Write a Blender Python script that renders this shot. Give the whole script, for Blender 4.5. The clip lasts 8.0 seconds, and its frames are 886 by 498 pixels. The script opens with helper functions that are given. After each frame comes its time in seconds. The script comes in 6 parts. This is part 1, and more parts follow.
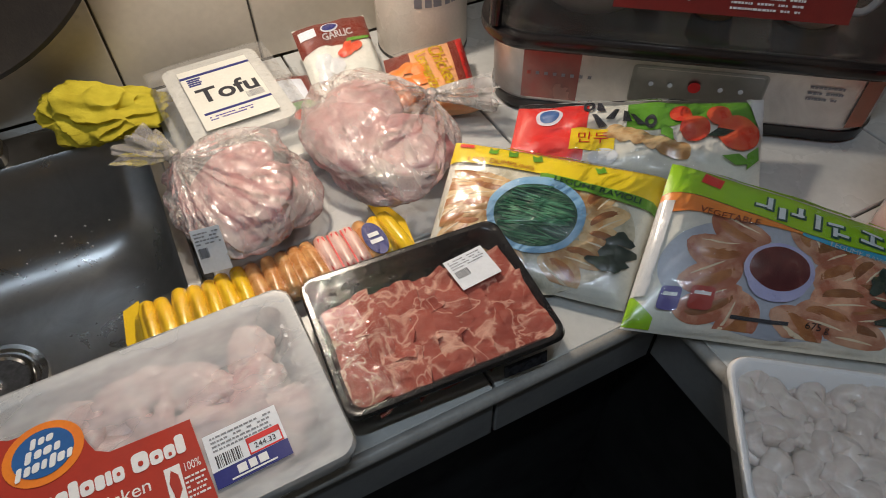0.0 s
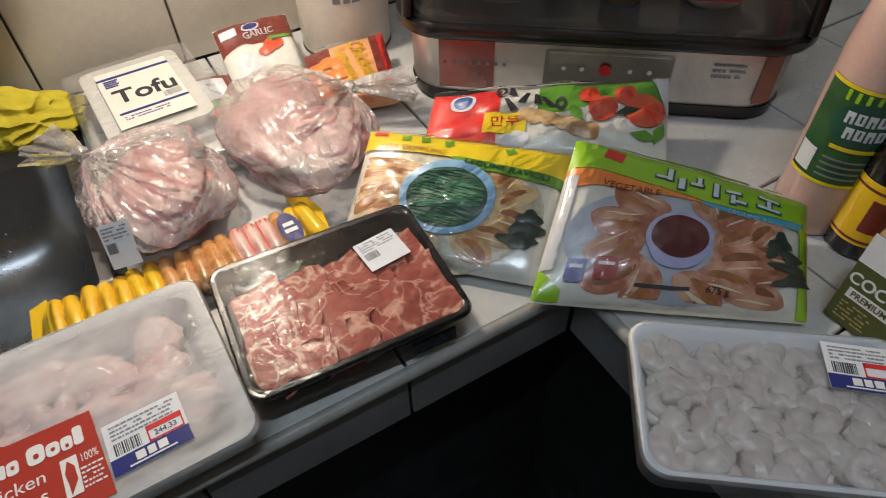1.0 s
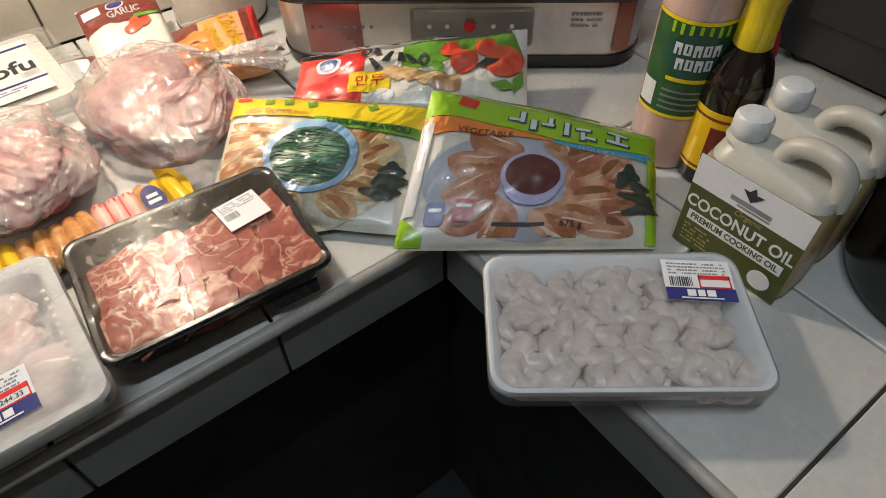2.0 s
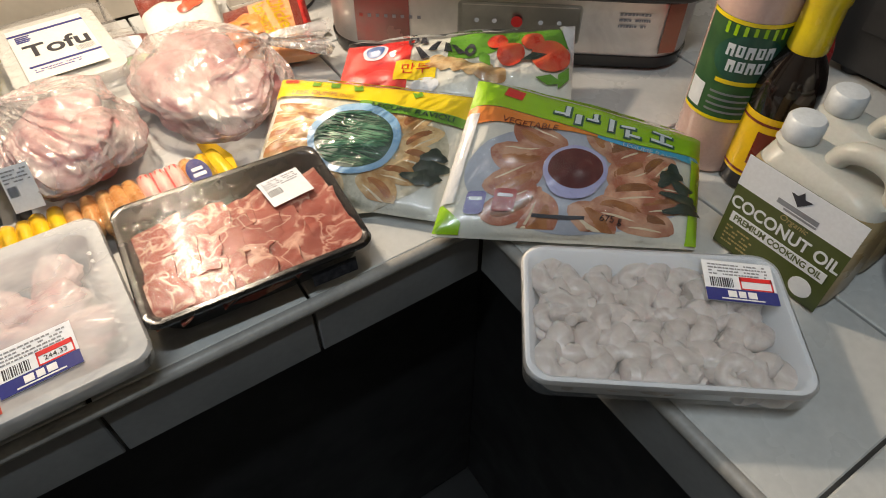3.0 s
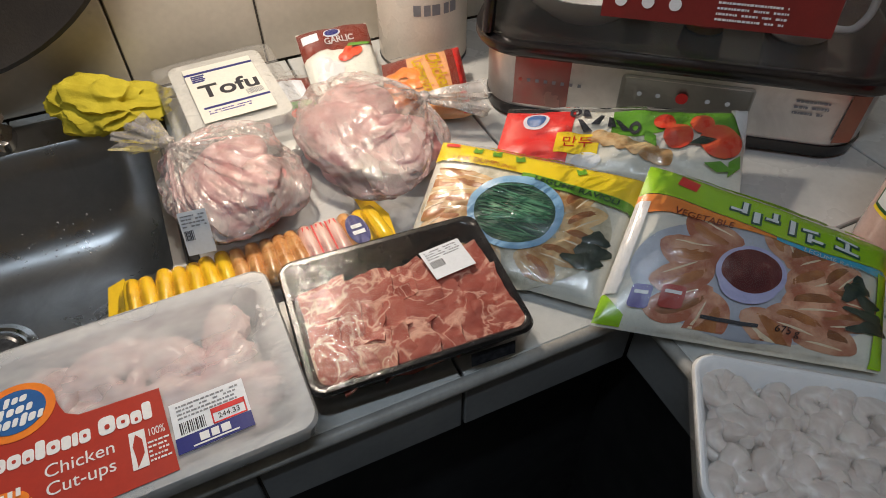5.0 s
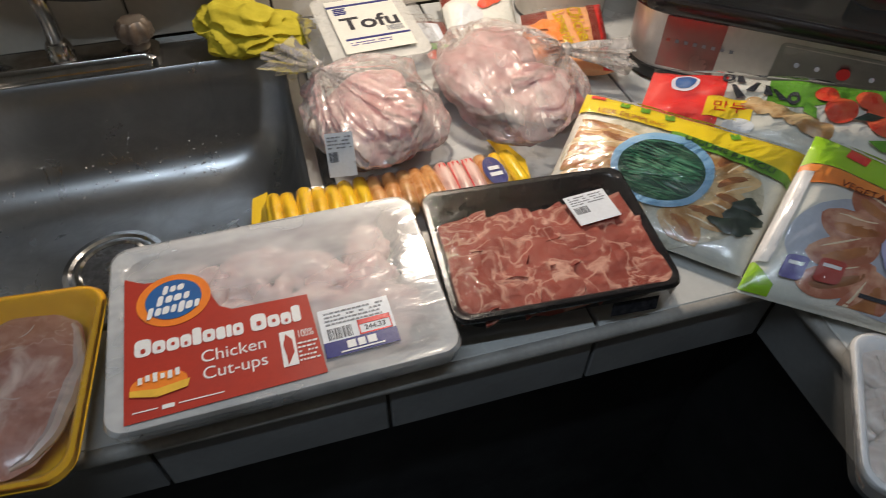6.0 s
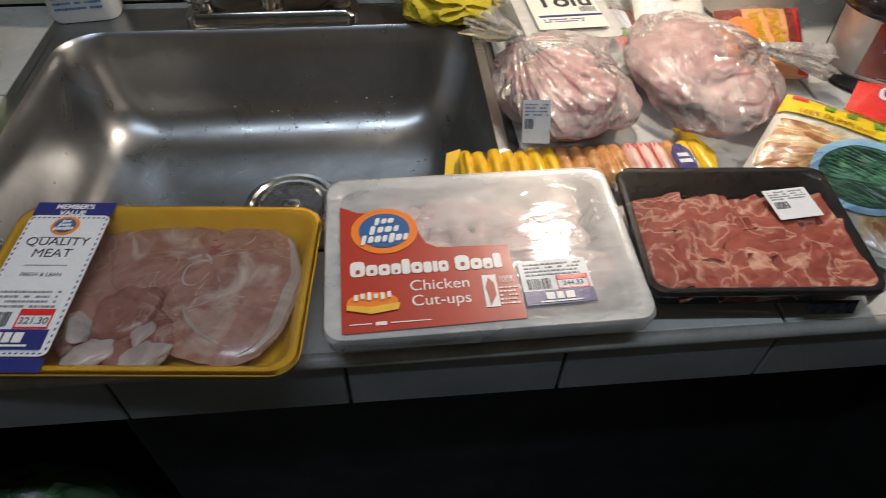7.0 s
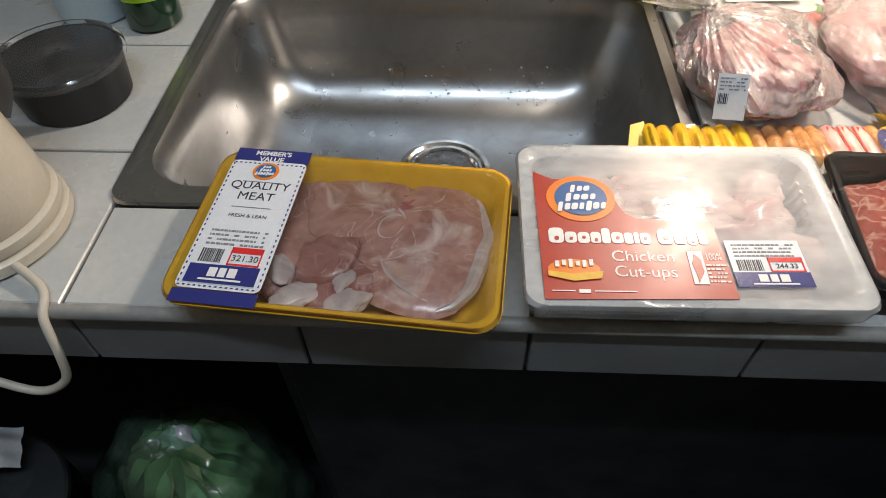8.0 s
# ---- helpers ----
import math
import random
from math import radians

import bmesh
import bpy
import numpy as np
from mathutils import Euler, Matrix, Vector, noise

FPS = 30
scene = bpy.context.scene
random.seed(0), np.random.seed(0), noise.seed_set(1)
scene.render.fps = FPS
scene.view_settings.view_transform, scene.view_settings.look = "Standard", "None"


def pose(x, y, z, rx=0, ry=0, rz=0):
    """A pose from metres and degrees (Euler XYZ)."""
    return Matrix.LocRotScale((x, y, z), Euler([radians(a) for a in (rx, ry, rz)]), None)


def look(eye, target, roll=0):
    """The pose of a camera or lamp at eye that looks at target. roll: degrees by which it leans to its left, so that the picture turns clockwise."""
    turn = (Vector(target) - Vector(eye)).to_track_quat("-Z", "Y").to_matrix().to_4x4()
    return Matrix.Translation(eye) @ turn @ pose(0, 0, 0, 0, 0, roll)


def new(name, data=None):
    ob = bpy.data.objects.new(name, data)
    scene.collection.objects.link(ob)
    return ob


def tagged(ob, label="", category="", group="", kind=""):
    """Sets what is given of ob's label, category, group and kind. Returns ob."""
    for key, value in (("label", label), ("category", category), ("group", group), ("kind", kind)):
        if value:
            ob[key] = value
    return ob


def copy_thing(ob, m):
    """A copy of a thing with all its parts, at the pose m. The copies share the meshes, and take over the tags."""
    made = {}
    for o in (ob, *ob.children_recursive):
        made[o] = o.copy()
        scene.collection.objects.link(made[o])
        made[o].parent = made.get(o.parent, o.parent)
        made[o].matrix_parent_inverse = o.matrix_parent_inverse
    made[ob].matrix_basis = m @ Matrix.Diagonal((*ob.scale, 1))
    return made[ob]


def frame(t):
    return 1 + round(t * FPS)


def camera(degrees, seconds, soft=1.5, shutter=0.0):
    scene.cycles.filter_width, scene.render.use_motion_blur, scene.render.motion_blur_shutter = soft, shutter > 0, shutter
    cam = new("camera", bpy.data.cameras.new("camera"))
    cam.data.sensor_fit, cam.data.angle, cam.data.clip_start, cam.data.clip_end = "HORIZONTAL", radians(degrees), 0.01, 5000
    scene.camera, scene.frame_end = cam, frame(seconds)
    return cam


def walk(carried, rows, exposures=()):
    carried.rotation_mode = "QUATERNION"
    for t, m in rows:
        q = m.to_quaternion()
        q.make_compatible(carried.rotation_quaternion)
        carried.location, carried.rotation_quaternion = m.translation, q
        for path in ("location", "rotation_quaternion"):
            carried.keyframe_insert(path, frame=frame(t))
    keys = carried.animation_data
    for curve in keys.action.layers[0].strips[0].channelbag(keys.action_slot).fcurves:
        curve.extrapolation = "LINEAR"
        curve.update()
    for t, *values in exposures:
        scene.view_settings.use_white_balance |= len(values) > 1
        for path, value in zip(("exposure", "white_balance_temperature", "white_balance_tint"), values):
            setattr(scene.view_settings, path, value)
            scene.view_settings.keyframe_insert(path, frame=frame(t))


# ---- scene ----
cam = camera(69.9, 8.0, soft=0.7, shutter=0.2)
PATH = [
    (0, (0.23, -0.246, 1.375), (0.818, 0.947, -0.119), -1.4),
    (0.5, (0.253, -0.261, 1.373), (0.887, 0.92, -0.112), -1.5),
    (1, (0.274, -0.3, 1.358), (0.943, 0.88, -0.112), -1.6),
    (1.5, (0.321, -0.354, 1.337), (1.051, 0.752, -0.16), -2.8),
    (1.7, (0.329, -0.37, 1.339), (1.094, 0.717, -0.155), -2.5),
    (2.8, (0.307, -0.387, 1.325), (1.078, 0.713, -0.157), 0.2),
    (3, (0.303, -0.382, 1.326), (1.042, 0.744, -0.152), -0.1),
    (3.5, (0.289, -0.352, 1.339), (1.013, 0.828, -0.105), 0.7),
    (4, (0.262, -0.328, 1.348), (0.917, 0.909, -0.08), 1.2),
    (4.2, (0.249, -0.32, 1.354), (0.887, 0.946, -0.057), 1.5),
    (5.3, (0.252, -0.284, 1.36), (0.795, 0.972, -0.098), -0.8),
    (5.5, (0.233, -0.278, 1.355), (0.774, 0.965, -0.115), 0.8),
    (6, (0.163, -0.29, 1.326), (0.554, 1.005, -0.147), 0.8),
    (6.5, (0.111, -0.307, 1.312), (0.368, 1.031, -0.153), 1.3),
    (7, (0.051, -0.311, 1.314), (0.198, 1.029, -0.163), 1.5),
    (7.5, (-0.029, -0.319, 1.296), (-0.067, 0.997, -0.21), -0.4),
    (8, (-0.056, -0.313, 1.297), (-0.136, 0.989, -0.219), -1.3),
]
walk(cam, [(t, look(eye, target, roll)) for t, eye, target, roll in PATH], [(0.0, -0.34, 6350, 10), (1.0, -0.22, 6400, 10), (1.5, -0.08, 6550, 10), (2.8, 0.30, 7000, 10), (3.5, 0.25, 6750, 10), (4.2, -0.12, 6500, 10), (5.5, -0.22, 6350, 10), (6.5, -0.28, 6300, 10), (7.3, -0.02, 6350, 10), (8.0, 0.32, 6450, 10)])

# ---------------------------------------------------------------- light
world = bpy.data.worlds.new("world")
world.use_nodes = True
world.node_tree.nodes["Background"].inputs["Color"].default_value = (0.55, 0.62, 0.75, 1)
world.node_tree.nodes["Background"].inputs["Strength"].default_value = 0.075
scene.world = world


def lamp(name, kind, energy, colour, m, size=0.1, size_y=None):
    d = bpy.data.lights.new(name, kind)
    d.energy, d.color = energy, colour
    if kind == "AREA":
        d.shape, d.size, d.size_y = "RECTANGLE", size, size_y or size
    else:
        d.shadow_soft_size = size
    ob = new(name, d)
    ob.matrix_world = m
    return ob


# the bulb on the wall over the counter, and the cool tube on the ceiling behind the cook
lamp("wall_bulb_light", "POINT", 16.0, (1.0, 0.855, 0.70), pose(0.36, 0.50, 1.46), 0.035)
lamp("ceiling_tube_light", "AREA", 9.5, (0.74, 0.87, 1.0), pose(0.0, -0.45, 2.42, 0, 0, 0), 1.15, 0.05)


# ---------------------------------------------------------------- materials
def nodes_of(name):
    m = bpy.data.materials.new(name)
    m.use_nodes = True
    nt = m.node_tree
    return m, nt, nt.nodes["Principled BSDF"], nt.nodes["Material Output"]


def rgba(c):
    return (c[0], c[1], c[2], 1.0)


def node(nt, kind, **values):
    n = nt.nodes.new(kind)
    for k, v in values.items():
        n.inputs[k].default_value = v
    return n


def noise_tex(nt, scale, detail=4.0, rough=0.55, distortion=0.0):
    co = nt.nodes.new("ShaderNodeTexCoord")
    n = node(nt, "ShaderNodeTexNoise", Scale=scale, Detail=detail, Roughness=rough, Distortion=distortion)
    nt.links.new(co.outputs["Object"], n.inputs["Vector"])
    return n


def ramp(nt, source, lo, hi, c0=(0, 0, 0), c1=(1, 1, 1)):
    r = nt.nodes.new("ShaderNodeValToRGB")
    r.color_ramp.elements[0].position, r.color_ramp.elements[0].color = lo, rgba(c0)
    r.color_ramp.elements[1].position, r.color_ramp.elements[1].color = hi, rgba(c1)
    nt.links.new(source, r.inputs["Fac"])
    return r


def mixed(nt, fac, a, b):
    mx = nt.nodes.new("ShaderNodeMix")
    mx.data_type = "RGBA"
    nt.links.new(fac, mx.inputs[0])
    for value, socket in ((a, mx.inputs[6]), (b, mx.inputs[7])):
        if isinstance(value, tuple):
            socket.default_value = rgba(value)
        else:
            nt.links.new(value, socket)
    return mx.outputs[2]


def bumped(nt, source, bsdf, strength, distance=0.002):
    b = node(nt, "ShaderNodeBump", Strength=strength, Distance=distance)
    nt.links.new(source, b.inputs["Height"])
    nt.links.new(b.outputs["Normal"], bsdf.inputs["Normal"])
    return b


def mat(name, base, other=None, rough=0.5, metal=0.0, scale=30.0, fine=300.0, bump=0.15, coat=0.0, per_object=0.0, sss=0.0, lo=0.38, hi=0.68):
    """A surface that varies between two colours at a coarse scale and a fine one, with fine relief."""
    m, nt, bsdf, out = nodes_of(name)
    other = other or tuple(0.82 * c for c in base)
    big, small = noise_tex(nt, scale), noise_tex(nt, fine, 3.0)
    col = mixed(nt, ramp(nt, big.outputs["Fac"], lo, hi).outputs["Color"], base, other)
    col = mixed(nt, ramp(nt, small.outputs["Fac"], 0.35, 0.9, (0, 0, 0), (0.35, 0.35, 0.35)).outputs["Color"], col, tuple(0.75 * c for c in other))
    if per_object:
        info = nt.nodes.new("ShaderNodeObjectInfo")
        hsv = nt.nodes.new("ShaderNodeHueSaturation")
        mr = node(nt, "ShaderNodeMapRange", **{"To Min": 1 - per_object, "To Max": 1 + per_object})
        nt.links.new(info.outputs["Random"], mr.inputs["Value"])
        nt.links.new(mr.outputs["Result"], hsv.inputs["Value"])
        nt.links.new(col, hsv.inputs["Color"])
        col = hsv.outputs["Color"]
    nt.links.new(col, bsdf.inputs["Base Color"])
    rr_ = ramp(nt, big.outputs["Fac"], 0.3, 0.8, (rough * 0.8,) * 3, (min(1, rough * 1.25),) * 3)
    nt.links.new(rr_.outputs["Color"], bsdf.inputs["Roughness"])
    bsdf.inputs["Metallic"].default_value = metal
    bsdf.inputs["Coat Weight"].default_value = coat
    bsdf.inputs["Coat Roughness"].default_value = 0.08
    if sss:
        bsdf.inputs["Subsurface Weight"].default_value = sss
        bsdf.inputs["Subsurface Radius"].default_value = (0.008, 0.004, 0.003)
        bsdf.inputs["Subsurface Scale"].default_value = 0.6
    if bump:
        bumped(nt, small.outputs["Fac"], bsdf, bump, 0.001)
    return m


def meat(name, lean, fat, scale, lo, hi, distortion=1.5, coat=0.5, dark=None, veins=0.0, rough=0.42):
    """Wet raw meat: lean marbled with seams of fat."""
    m, nt, bsdf, out = nodes_of(name)
    seams, tone, grain = noise_tex(nt, scale, 5.0, 0.6, distortion), noise_tex(nt, 26.0, 3.0, 0.6, 0.8), noise_tex(nt, 420.0, 3.0)
    col = mixed(nt, ramp(nt, tone.outputs["Fac"], 0.40, 0.62).outputs["Color"], lean, dark or tuple(0.7 * c for c in lean))
    mottle = noise_tex(nt, 140.0, 4.0, 0.7)
    col = mixed(nt, ramp(nt, mottle.outputs["Fac"], 0.45, 0.75, (0, 0, 0), (0.2, 0.2, 0.2)).outputs["Color"], col, fat)
    col = mixed(nt, ramp(nt, seams.outputs["Fac"], lo, hi).outputs["Color"], col, fat)
    if veins:
        lines = noise_tex(nt, scale * 0.8, 3.0, 0.5, distortion * 0.6)
        vr = ramp(nt, lines.outputs["Fac"], 0.5 - veins, 0.5, (0, 0, 0), (0.8, 0.8, 0.8))
        vr.color_ramp.elements.new(0.5 + veins).color = (0, 0, 0, 1)
        col = mixed(nt, vr.outputs["Color"], col, fat)
    nt.links.new(col, bsdf.inputs["Base Color"])
    bsdf.inputs["Roughness"].default_value = rough
    bsdf.inputs["Specular IOR Level"].default_value = 0.5 if rough < 0.5 else 0.25
    bsdf.inputs["Coat Weight"].default_value = coat
    bsdf.inputs["Coat Roughness"].default_value = 0.15
    bsdf.inputs["Subsurface Weight"].default_value = 0.12
    bsdf.inputs["Subsurface Radius"].default_value = (0.008, 0.003, 0.002)
    bumped(nt, mixed(nt, grain.outputs["Fac"], seams.outputs["Color"], grain.outputs["Color"]), bsdf, 0.25, 0.0015)
    return m


def film(name, haze, tint=(1, 1, 1), scale=35.0, strength=0.5, gloss=1.0, rough=0.09, haze_colour=(0.85, 0.84, 0.83), stretch=(1, 1, 1), patchy=0.22):
    """Clear wrap: see-through, glossy by its angle, with creases and a cloudy bloom."""
    m, nt, bsdf, out = nodes_of(name)
    nt.nodes.remove(bsdf)
    co = nt.nodes.new("ShaderNodeTexCoord")
    mp = nt.nodes.new("ShaderNodeMapping")
    mp.inputs["Scale"].default_value = stretch
    nt.links.new(co.outputs["Object"], mp.inputs["Vector"])
    crease = node(nt, "ShaderNodeTexNoise", Scale=scale, Detail=3.0, Distortion=1.2)
    nt.links.new(mp.outputs["Vector"], crease.inputs["Vector"])
    cloud = node(nt, "ShaderNodeTexNoise", Scale=scale * 0.6, Detail=3.0)
    nt.links.new(mp.outputs["Vector"], cloud.inputs["Vector"])
    bump = node(nt, "ShaderNodeBump", Strength=strength, Distance=0.004)
    nt.links.new(crease.outputs["Fac"], bump.inputs["Height"])
    clear = node(nt, "ShaderNodeBsdfTransparent", Color=rgba(tint))
    shine = node(nt, "ShaderNodeBsdfGlossy", Color=(1, 1, 1, 1), Roughness=rough)
    cloudy = node(nt, "ShaderNodeBsdfDiffuse", Color=rgba(haze_colour))
    nt.links.new(bump.outputs["Normal"], shine.inputs["Normal"])
    nt.links.new(bump.outputs["Normal"], cloudy.inputs["Normal"])
    veil = ramp(nt, cloud.outputs["Fac"], 0.52 - patchy, 0.52 + patchy, (haze * 0.4,) * 3, (min(1.0, haze * 1.6),) * 3)
    body = nt.nodes.new("ShaderNodeMixShader")
    nt.links.new(veil.outputs["Color"], body.inputs["Fac"])
    nt.links.new(clear.outputs[0], body.inputs[1])
    nt.links.new(cloudy.outputs[0], body.inputs[2])
    fres = node(nt, "ShaderNodeFresnel", IOR=1.0 + 0.5 * gloss)
    nt.links.new(bump.outputs["Normal"], fres.inputs["Normal"])
    top = nt.nodes.new("ShaderNodeMixShader")
    nt.links.new(fres.outputs[0], top.inputs["Fac"])
    nt.links.new(body.outputs[0], top.inputs[1])
    nt.links.new(shine.outputs[0], top.inputs[2])
    nt.links.new(top.outputs[0], out.inputs["Surface"])
    return m


def steel(name, base=(0.42, 0.42, 0.42), rough=0.3, stretch=(3, 90, 3)):
    m, nt, bsdf, out = nodes_of(name)
    co = nt.nodes.new("ShaderNodeTexCoord")
    mp = nt.nodes.new("ShaderNodeMapping")
    mp.inputs["Scale"].default_value = stretch
    nt.links.new(co.outputs["Object"], mp.inputs["Vector"])
    brush = node(nt, "ShaderNodeTexNoise", Scale=6.0, Detail=5.0, Roughness=0.7)
    nt.links.new(mp.outputs["Vector"], brush.inputs["Vector"])
    stain = noise_tex(nt, 14.0, 5.0, 0.65, 0.6)
    col = mixed(nt, ramp(nt, stain.outputs["Fac"], 0.35, 0.75).outputs["Color"], base, tuple(0.72 * c for c in base))
    nt.links.new(col, bsdf.inputs["Base Color"])
    r1 = ramp(nt, stain.outputs["Fac"], 0.3, 0.8, (rough * 0.8,) * 3, (rough * 1.35,) * 3)
    nt.links.new(r1.outputs["Color"], bsdf.inputs["Roughness"])
    bsdf.inputs["Metallic"].default_value = 1.0
    bumped(nt, brush.outputs["Fac"], bsdf, 0.05, 0.001)
    return m


TILE = mat("glazed_white_tile", (0.62, 0.62, 0.60), (0.52, 0.53, 0.52), rough=0.28, scale=9, fine=120, bump=0.04, per_object=0.05)
# dirty white glaze, darkened further to carry the shade on the counter fronts
SHADED_EDGE_TILE = mat("glazed_edge_tile_in_shade", (0.25, 0.255, 0.26), (0.19, 0.195, 0.20), rough=0.34, scale=9, fine=120, bump=0.04, per_object=0.06)
WALL_TILE = mat("cream_wall_tile", (0.60, 0.54, 0.45), (0.52, 0.46, 0.38), rough=0.32, scale=6, fine=90, bump=0.04, per_object=0.04)
GROUT = mat("dirty_grout", (0.10, 0.085, 0.07), (0.05, 0.045, 0.04), rough=0.9, scale=40, fine=500, bump=0.5)
PLASTER = mat("painted_plaster", (0.55, 0.54, 0.50), rough=0.8, scale=4, fine=150)
# floor colour set near black to carry the shade below the counter
SHADE_FLOOR = mat("shade_dark_floor_tile", (0.022, 0.022, 0.023), (0.012, 0.012, 0.013), rough=0.5, scale=5, fine=90)
# near black, for the shade under the counter and the dark past the bottles
NEAR_BLACK_FILL = mat("near_black_fill_board", (0.024, 0.024, 0.026), (0.015, 0.015, 0.016), rough=0.45, scale=12, fine=200)
TRIM = mat("pale_edge_trim", (0.38, 0.37, 0.35), (0.27, 0.26, 0.24), rough=0.45, scale=25, fine=200)
SINK_STEEL = steel("brushed_sink_steel", (0.45, 0.455, 0.46), 0.31)
CHROME = mat("worn_chrome", (0.62, 0.61, 0.60), (0.45, 0.43, 0.41), rough=0.14, metal=1.0, scale=50, bump=0.02)
BODY_STEEL = steel("cooker_steel", (0.74, 0.72, 0.70), 0.36, (40, 3, 3))
BODY_STEEL.node_tree.nodes["Principled BSDF"].inputs["Metallic"].default_value = 0.75
BLACK_PLASTIC = mat("glossy_black_plastic", (0.010, 0.009, 0.010), (0.014, 0.011, 0.011), rough=0.18, scale=40, bump=0.02)
BLACK_FOAM = mat("black_foam_tray", (0.010, 0.010, 0.012), (0.016, 0.016, 0.018), rough=0.24, scale=60, fine=500, bump=0.08)
YELLOW_FOAM = mat("yellow_foam_tray", (0.90, 0.52, 0.025), (0.82, 0.44, 0.02), rough=0.32, scale=40, fine=500, bump=0.08)
WHITE_FOAM = mat("white_foam_tray", (0.86, 0.87, 0.89), (0.81, 0.83, 0.86), rough=0.4, scale=40, fine=500, bump=0.08)
CLOUDY_TRAY = mat("cloudy_plastic_tray", (0.70, 0.69, 0.67), (0.62, 0.61, 0.60), rough=0.28, scale=30, bump=0.05, coat=0.4)
RED_INK = mat("brick_red_print", (0.44, 0.045, 0.028), (0.40, 0.04, 0.026), rough=0.35, scale=30, bump=0.03)
ORANGE_INK = mat("orange_print", (0.85, 0.25, 0.03), (0.80, 0.20, 0.03), rough=0.35)
BLUE_INK = mat("dark_blue_print", (0.028, 0.035, 0.20), (0.025, 0.03, 0.18), rough=0.35)
SKY_INK = mat("sky_blue_print", (0.03, 0.13, 0.36), (0.03, 0.11, 0.32), rough=0.35)
WHITE_INK = mat("white_print", (0.82, 0.82, 0.82), (0.78, 0.78, 0.78), rough=0.4)
GREY_INK = mat("grey_print", (0.24, 0.25, 0.28), rough=0.5)
DARK_INK = mat("near_black_print", (0.03, 0.03, 0.04), rough=0.5)
BRIGHT_RED = mat("bright_red_print", (0.75, 0.03, 0.03), rough=0.35)
PAPER = mat("white_label_paper", (0.74, 0.77, 0.82), (0.70, 0.73, 0.78), rough=0.45, scale=30, bump=0.03)
CLEAR_WRAP = film("clear_wrap", 0.012, scale=18, strength=0.18, stretch=(1.0, 2.6, 1.0))
CHICKEN_WRAP = film("misted_wrap", 0.34, gloss=0.85, rough=0.07, scale=22, strength=0.22, stretch=(1.0, 1.8, 1.0), patchy=0.18)
MEAT_WRAP = film("wet_creased_wrap", 0.008, gloss=0.62, rough=0.06, scale=60, strength=0.30, stretch=(1.0, 2.2, 1.0))
SHRIMP_WRAP = film("frosted_wrap", 0.10, scale=26, strength=0.4, patchy=0.35, haze_colour=(0.76, 0.79, 0.82))
BAG_FILM = film("crumpled_bag_film", 0.27, scale=34, strength=0.9, gloss=1.15, haze_colour=(0.92, 0.86, 0.82), stretch=(2.2, 0.9, 1.0), patchy=0.26)
PORK = meat("pork_steak_meat", (0.53, 0.27, 0.205), (0.80, 0.64, 0.55), 22, 0.54, 0.76, 0.9, 0.6, (0.38, 0.16, 0.12), veins=0.003)
PORK_LEAN = meat("lean_red_pork", (0.40, 0.17, 0.135), (0.66, 0.46, 0.40), 30, 0.52, 0.70, 1.6, 0.4, (0.24, 0.06, 0.04), veins=0.006)
PORK_RED = meat("wet_red_muscle", (0.45, 0.09, 0.08), (0.62, 0.25, 0.22), 60, 0.5, 0.7, 1.2, 0.6)
PORK_FAT = meat("pork_fat", (0.72, 0.60, 0.55), (0.60, 0.38, 0.34), 60, 0.6, 0.8)
BEEF = meat("thin_sliced_red_meat", (0.35, 0.075, 0.050), (0.66, 0.38, 0.28), 38, 0.53, 0.66, 0.9, 0.0, (0.26, 0.046, 0.030), veins=0.030, rough=0.6)
BAG_MEAT = meat("bagged_raw_meat", (0.54, 0.24, 0.23), (0.70, 0.47, 0.44), 11, 0.50, 0.76, 1.0, 0.1, (0.34, 0.11, 0.12))
CHICKEN = meat("raw_chicken_skin", (0.80, 0.60, 0.56), (0.86, 0.76, 0.70), 40, 0.50, 0.68, 1.0, 0.4, (0.72, 0.44, 0.42))
SHRIMP = meat("peeled_shrimp", (0.70, 0.61, 0.56), (0.88, 0.83, 0.79), 40, 0.45, 0.70, 0.6, 0.4, (0.52, 0.43, 0.39))


# ---------------------------------------------------------------- mesh helpers
def thing(name, label, category, at=(0, 0, 0), turn=0.0, group="", kind="", tip=0.0):
    ob = new(name)
    ob.empty_display_size = 0.02
    ob.matrix_world = pose(*at, tip, 0, turn)
    return tagged(ob, label, category, group, kind)


def mesh_of(name, bm, material, smooth=True):
    me = bpy.data.meshes.new(name)
    bmesh.ops.recalc_face_normals(bm, faces=bm.faces)
    bm.to_mesh(me)
    bm.free()
    for m in material if isinstance(material, (list, tuple)) else (material,):
        me.materials.append(m)
    if smooth:
        me.shade_smooth()
        me.set_sharp_from_angle(angle=radians(40))
    return me


def part(name, bm, material, parent, label="", smooth=True, m=None):
    ob = new(name, bm if isinstance(bm, bpy.types.Mesh) else mesh_of(name, bm, material, smooth))
    ob.parent = parent
    if m is not None:
        ob.matrix_basis = m
    return tagged(ob, label)


def moved(bm, m):
    bmesh.ops.transform(bm, matrix=m, verts=bm.verts)
    return bm


def rr(w, d, r, n=5, cx=0.0, cy=0.0):
    """Points of a rounded rectangle, counter-clockwise."""
    pts = []
    for sx, sy, a0 in ((1, 1, 0), (-1, 1, 90), (-1, -1, 180), (1, -1, 270)):
        for i in range(n + 1):
            a = radians(a0 + 90 * i / n)
            pts.append((cx + sx * (w / 2 - r) + r * math.cos(a), cy + sy * (d / 2 - r) + r * math.sin(a)))
    return pts


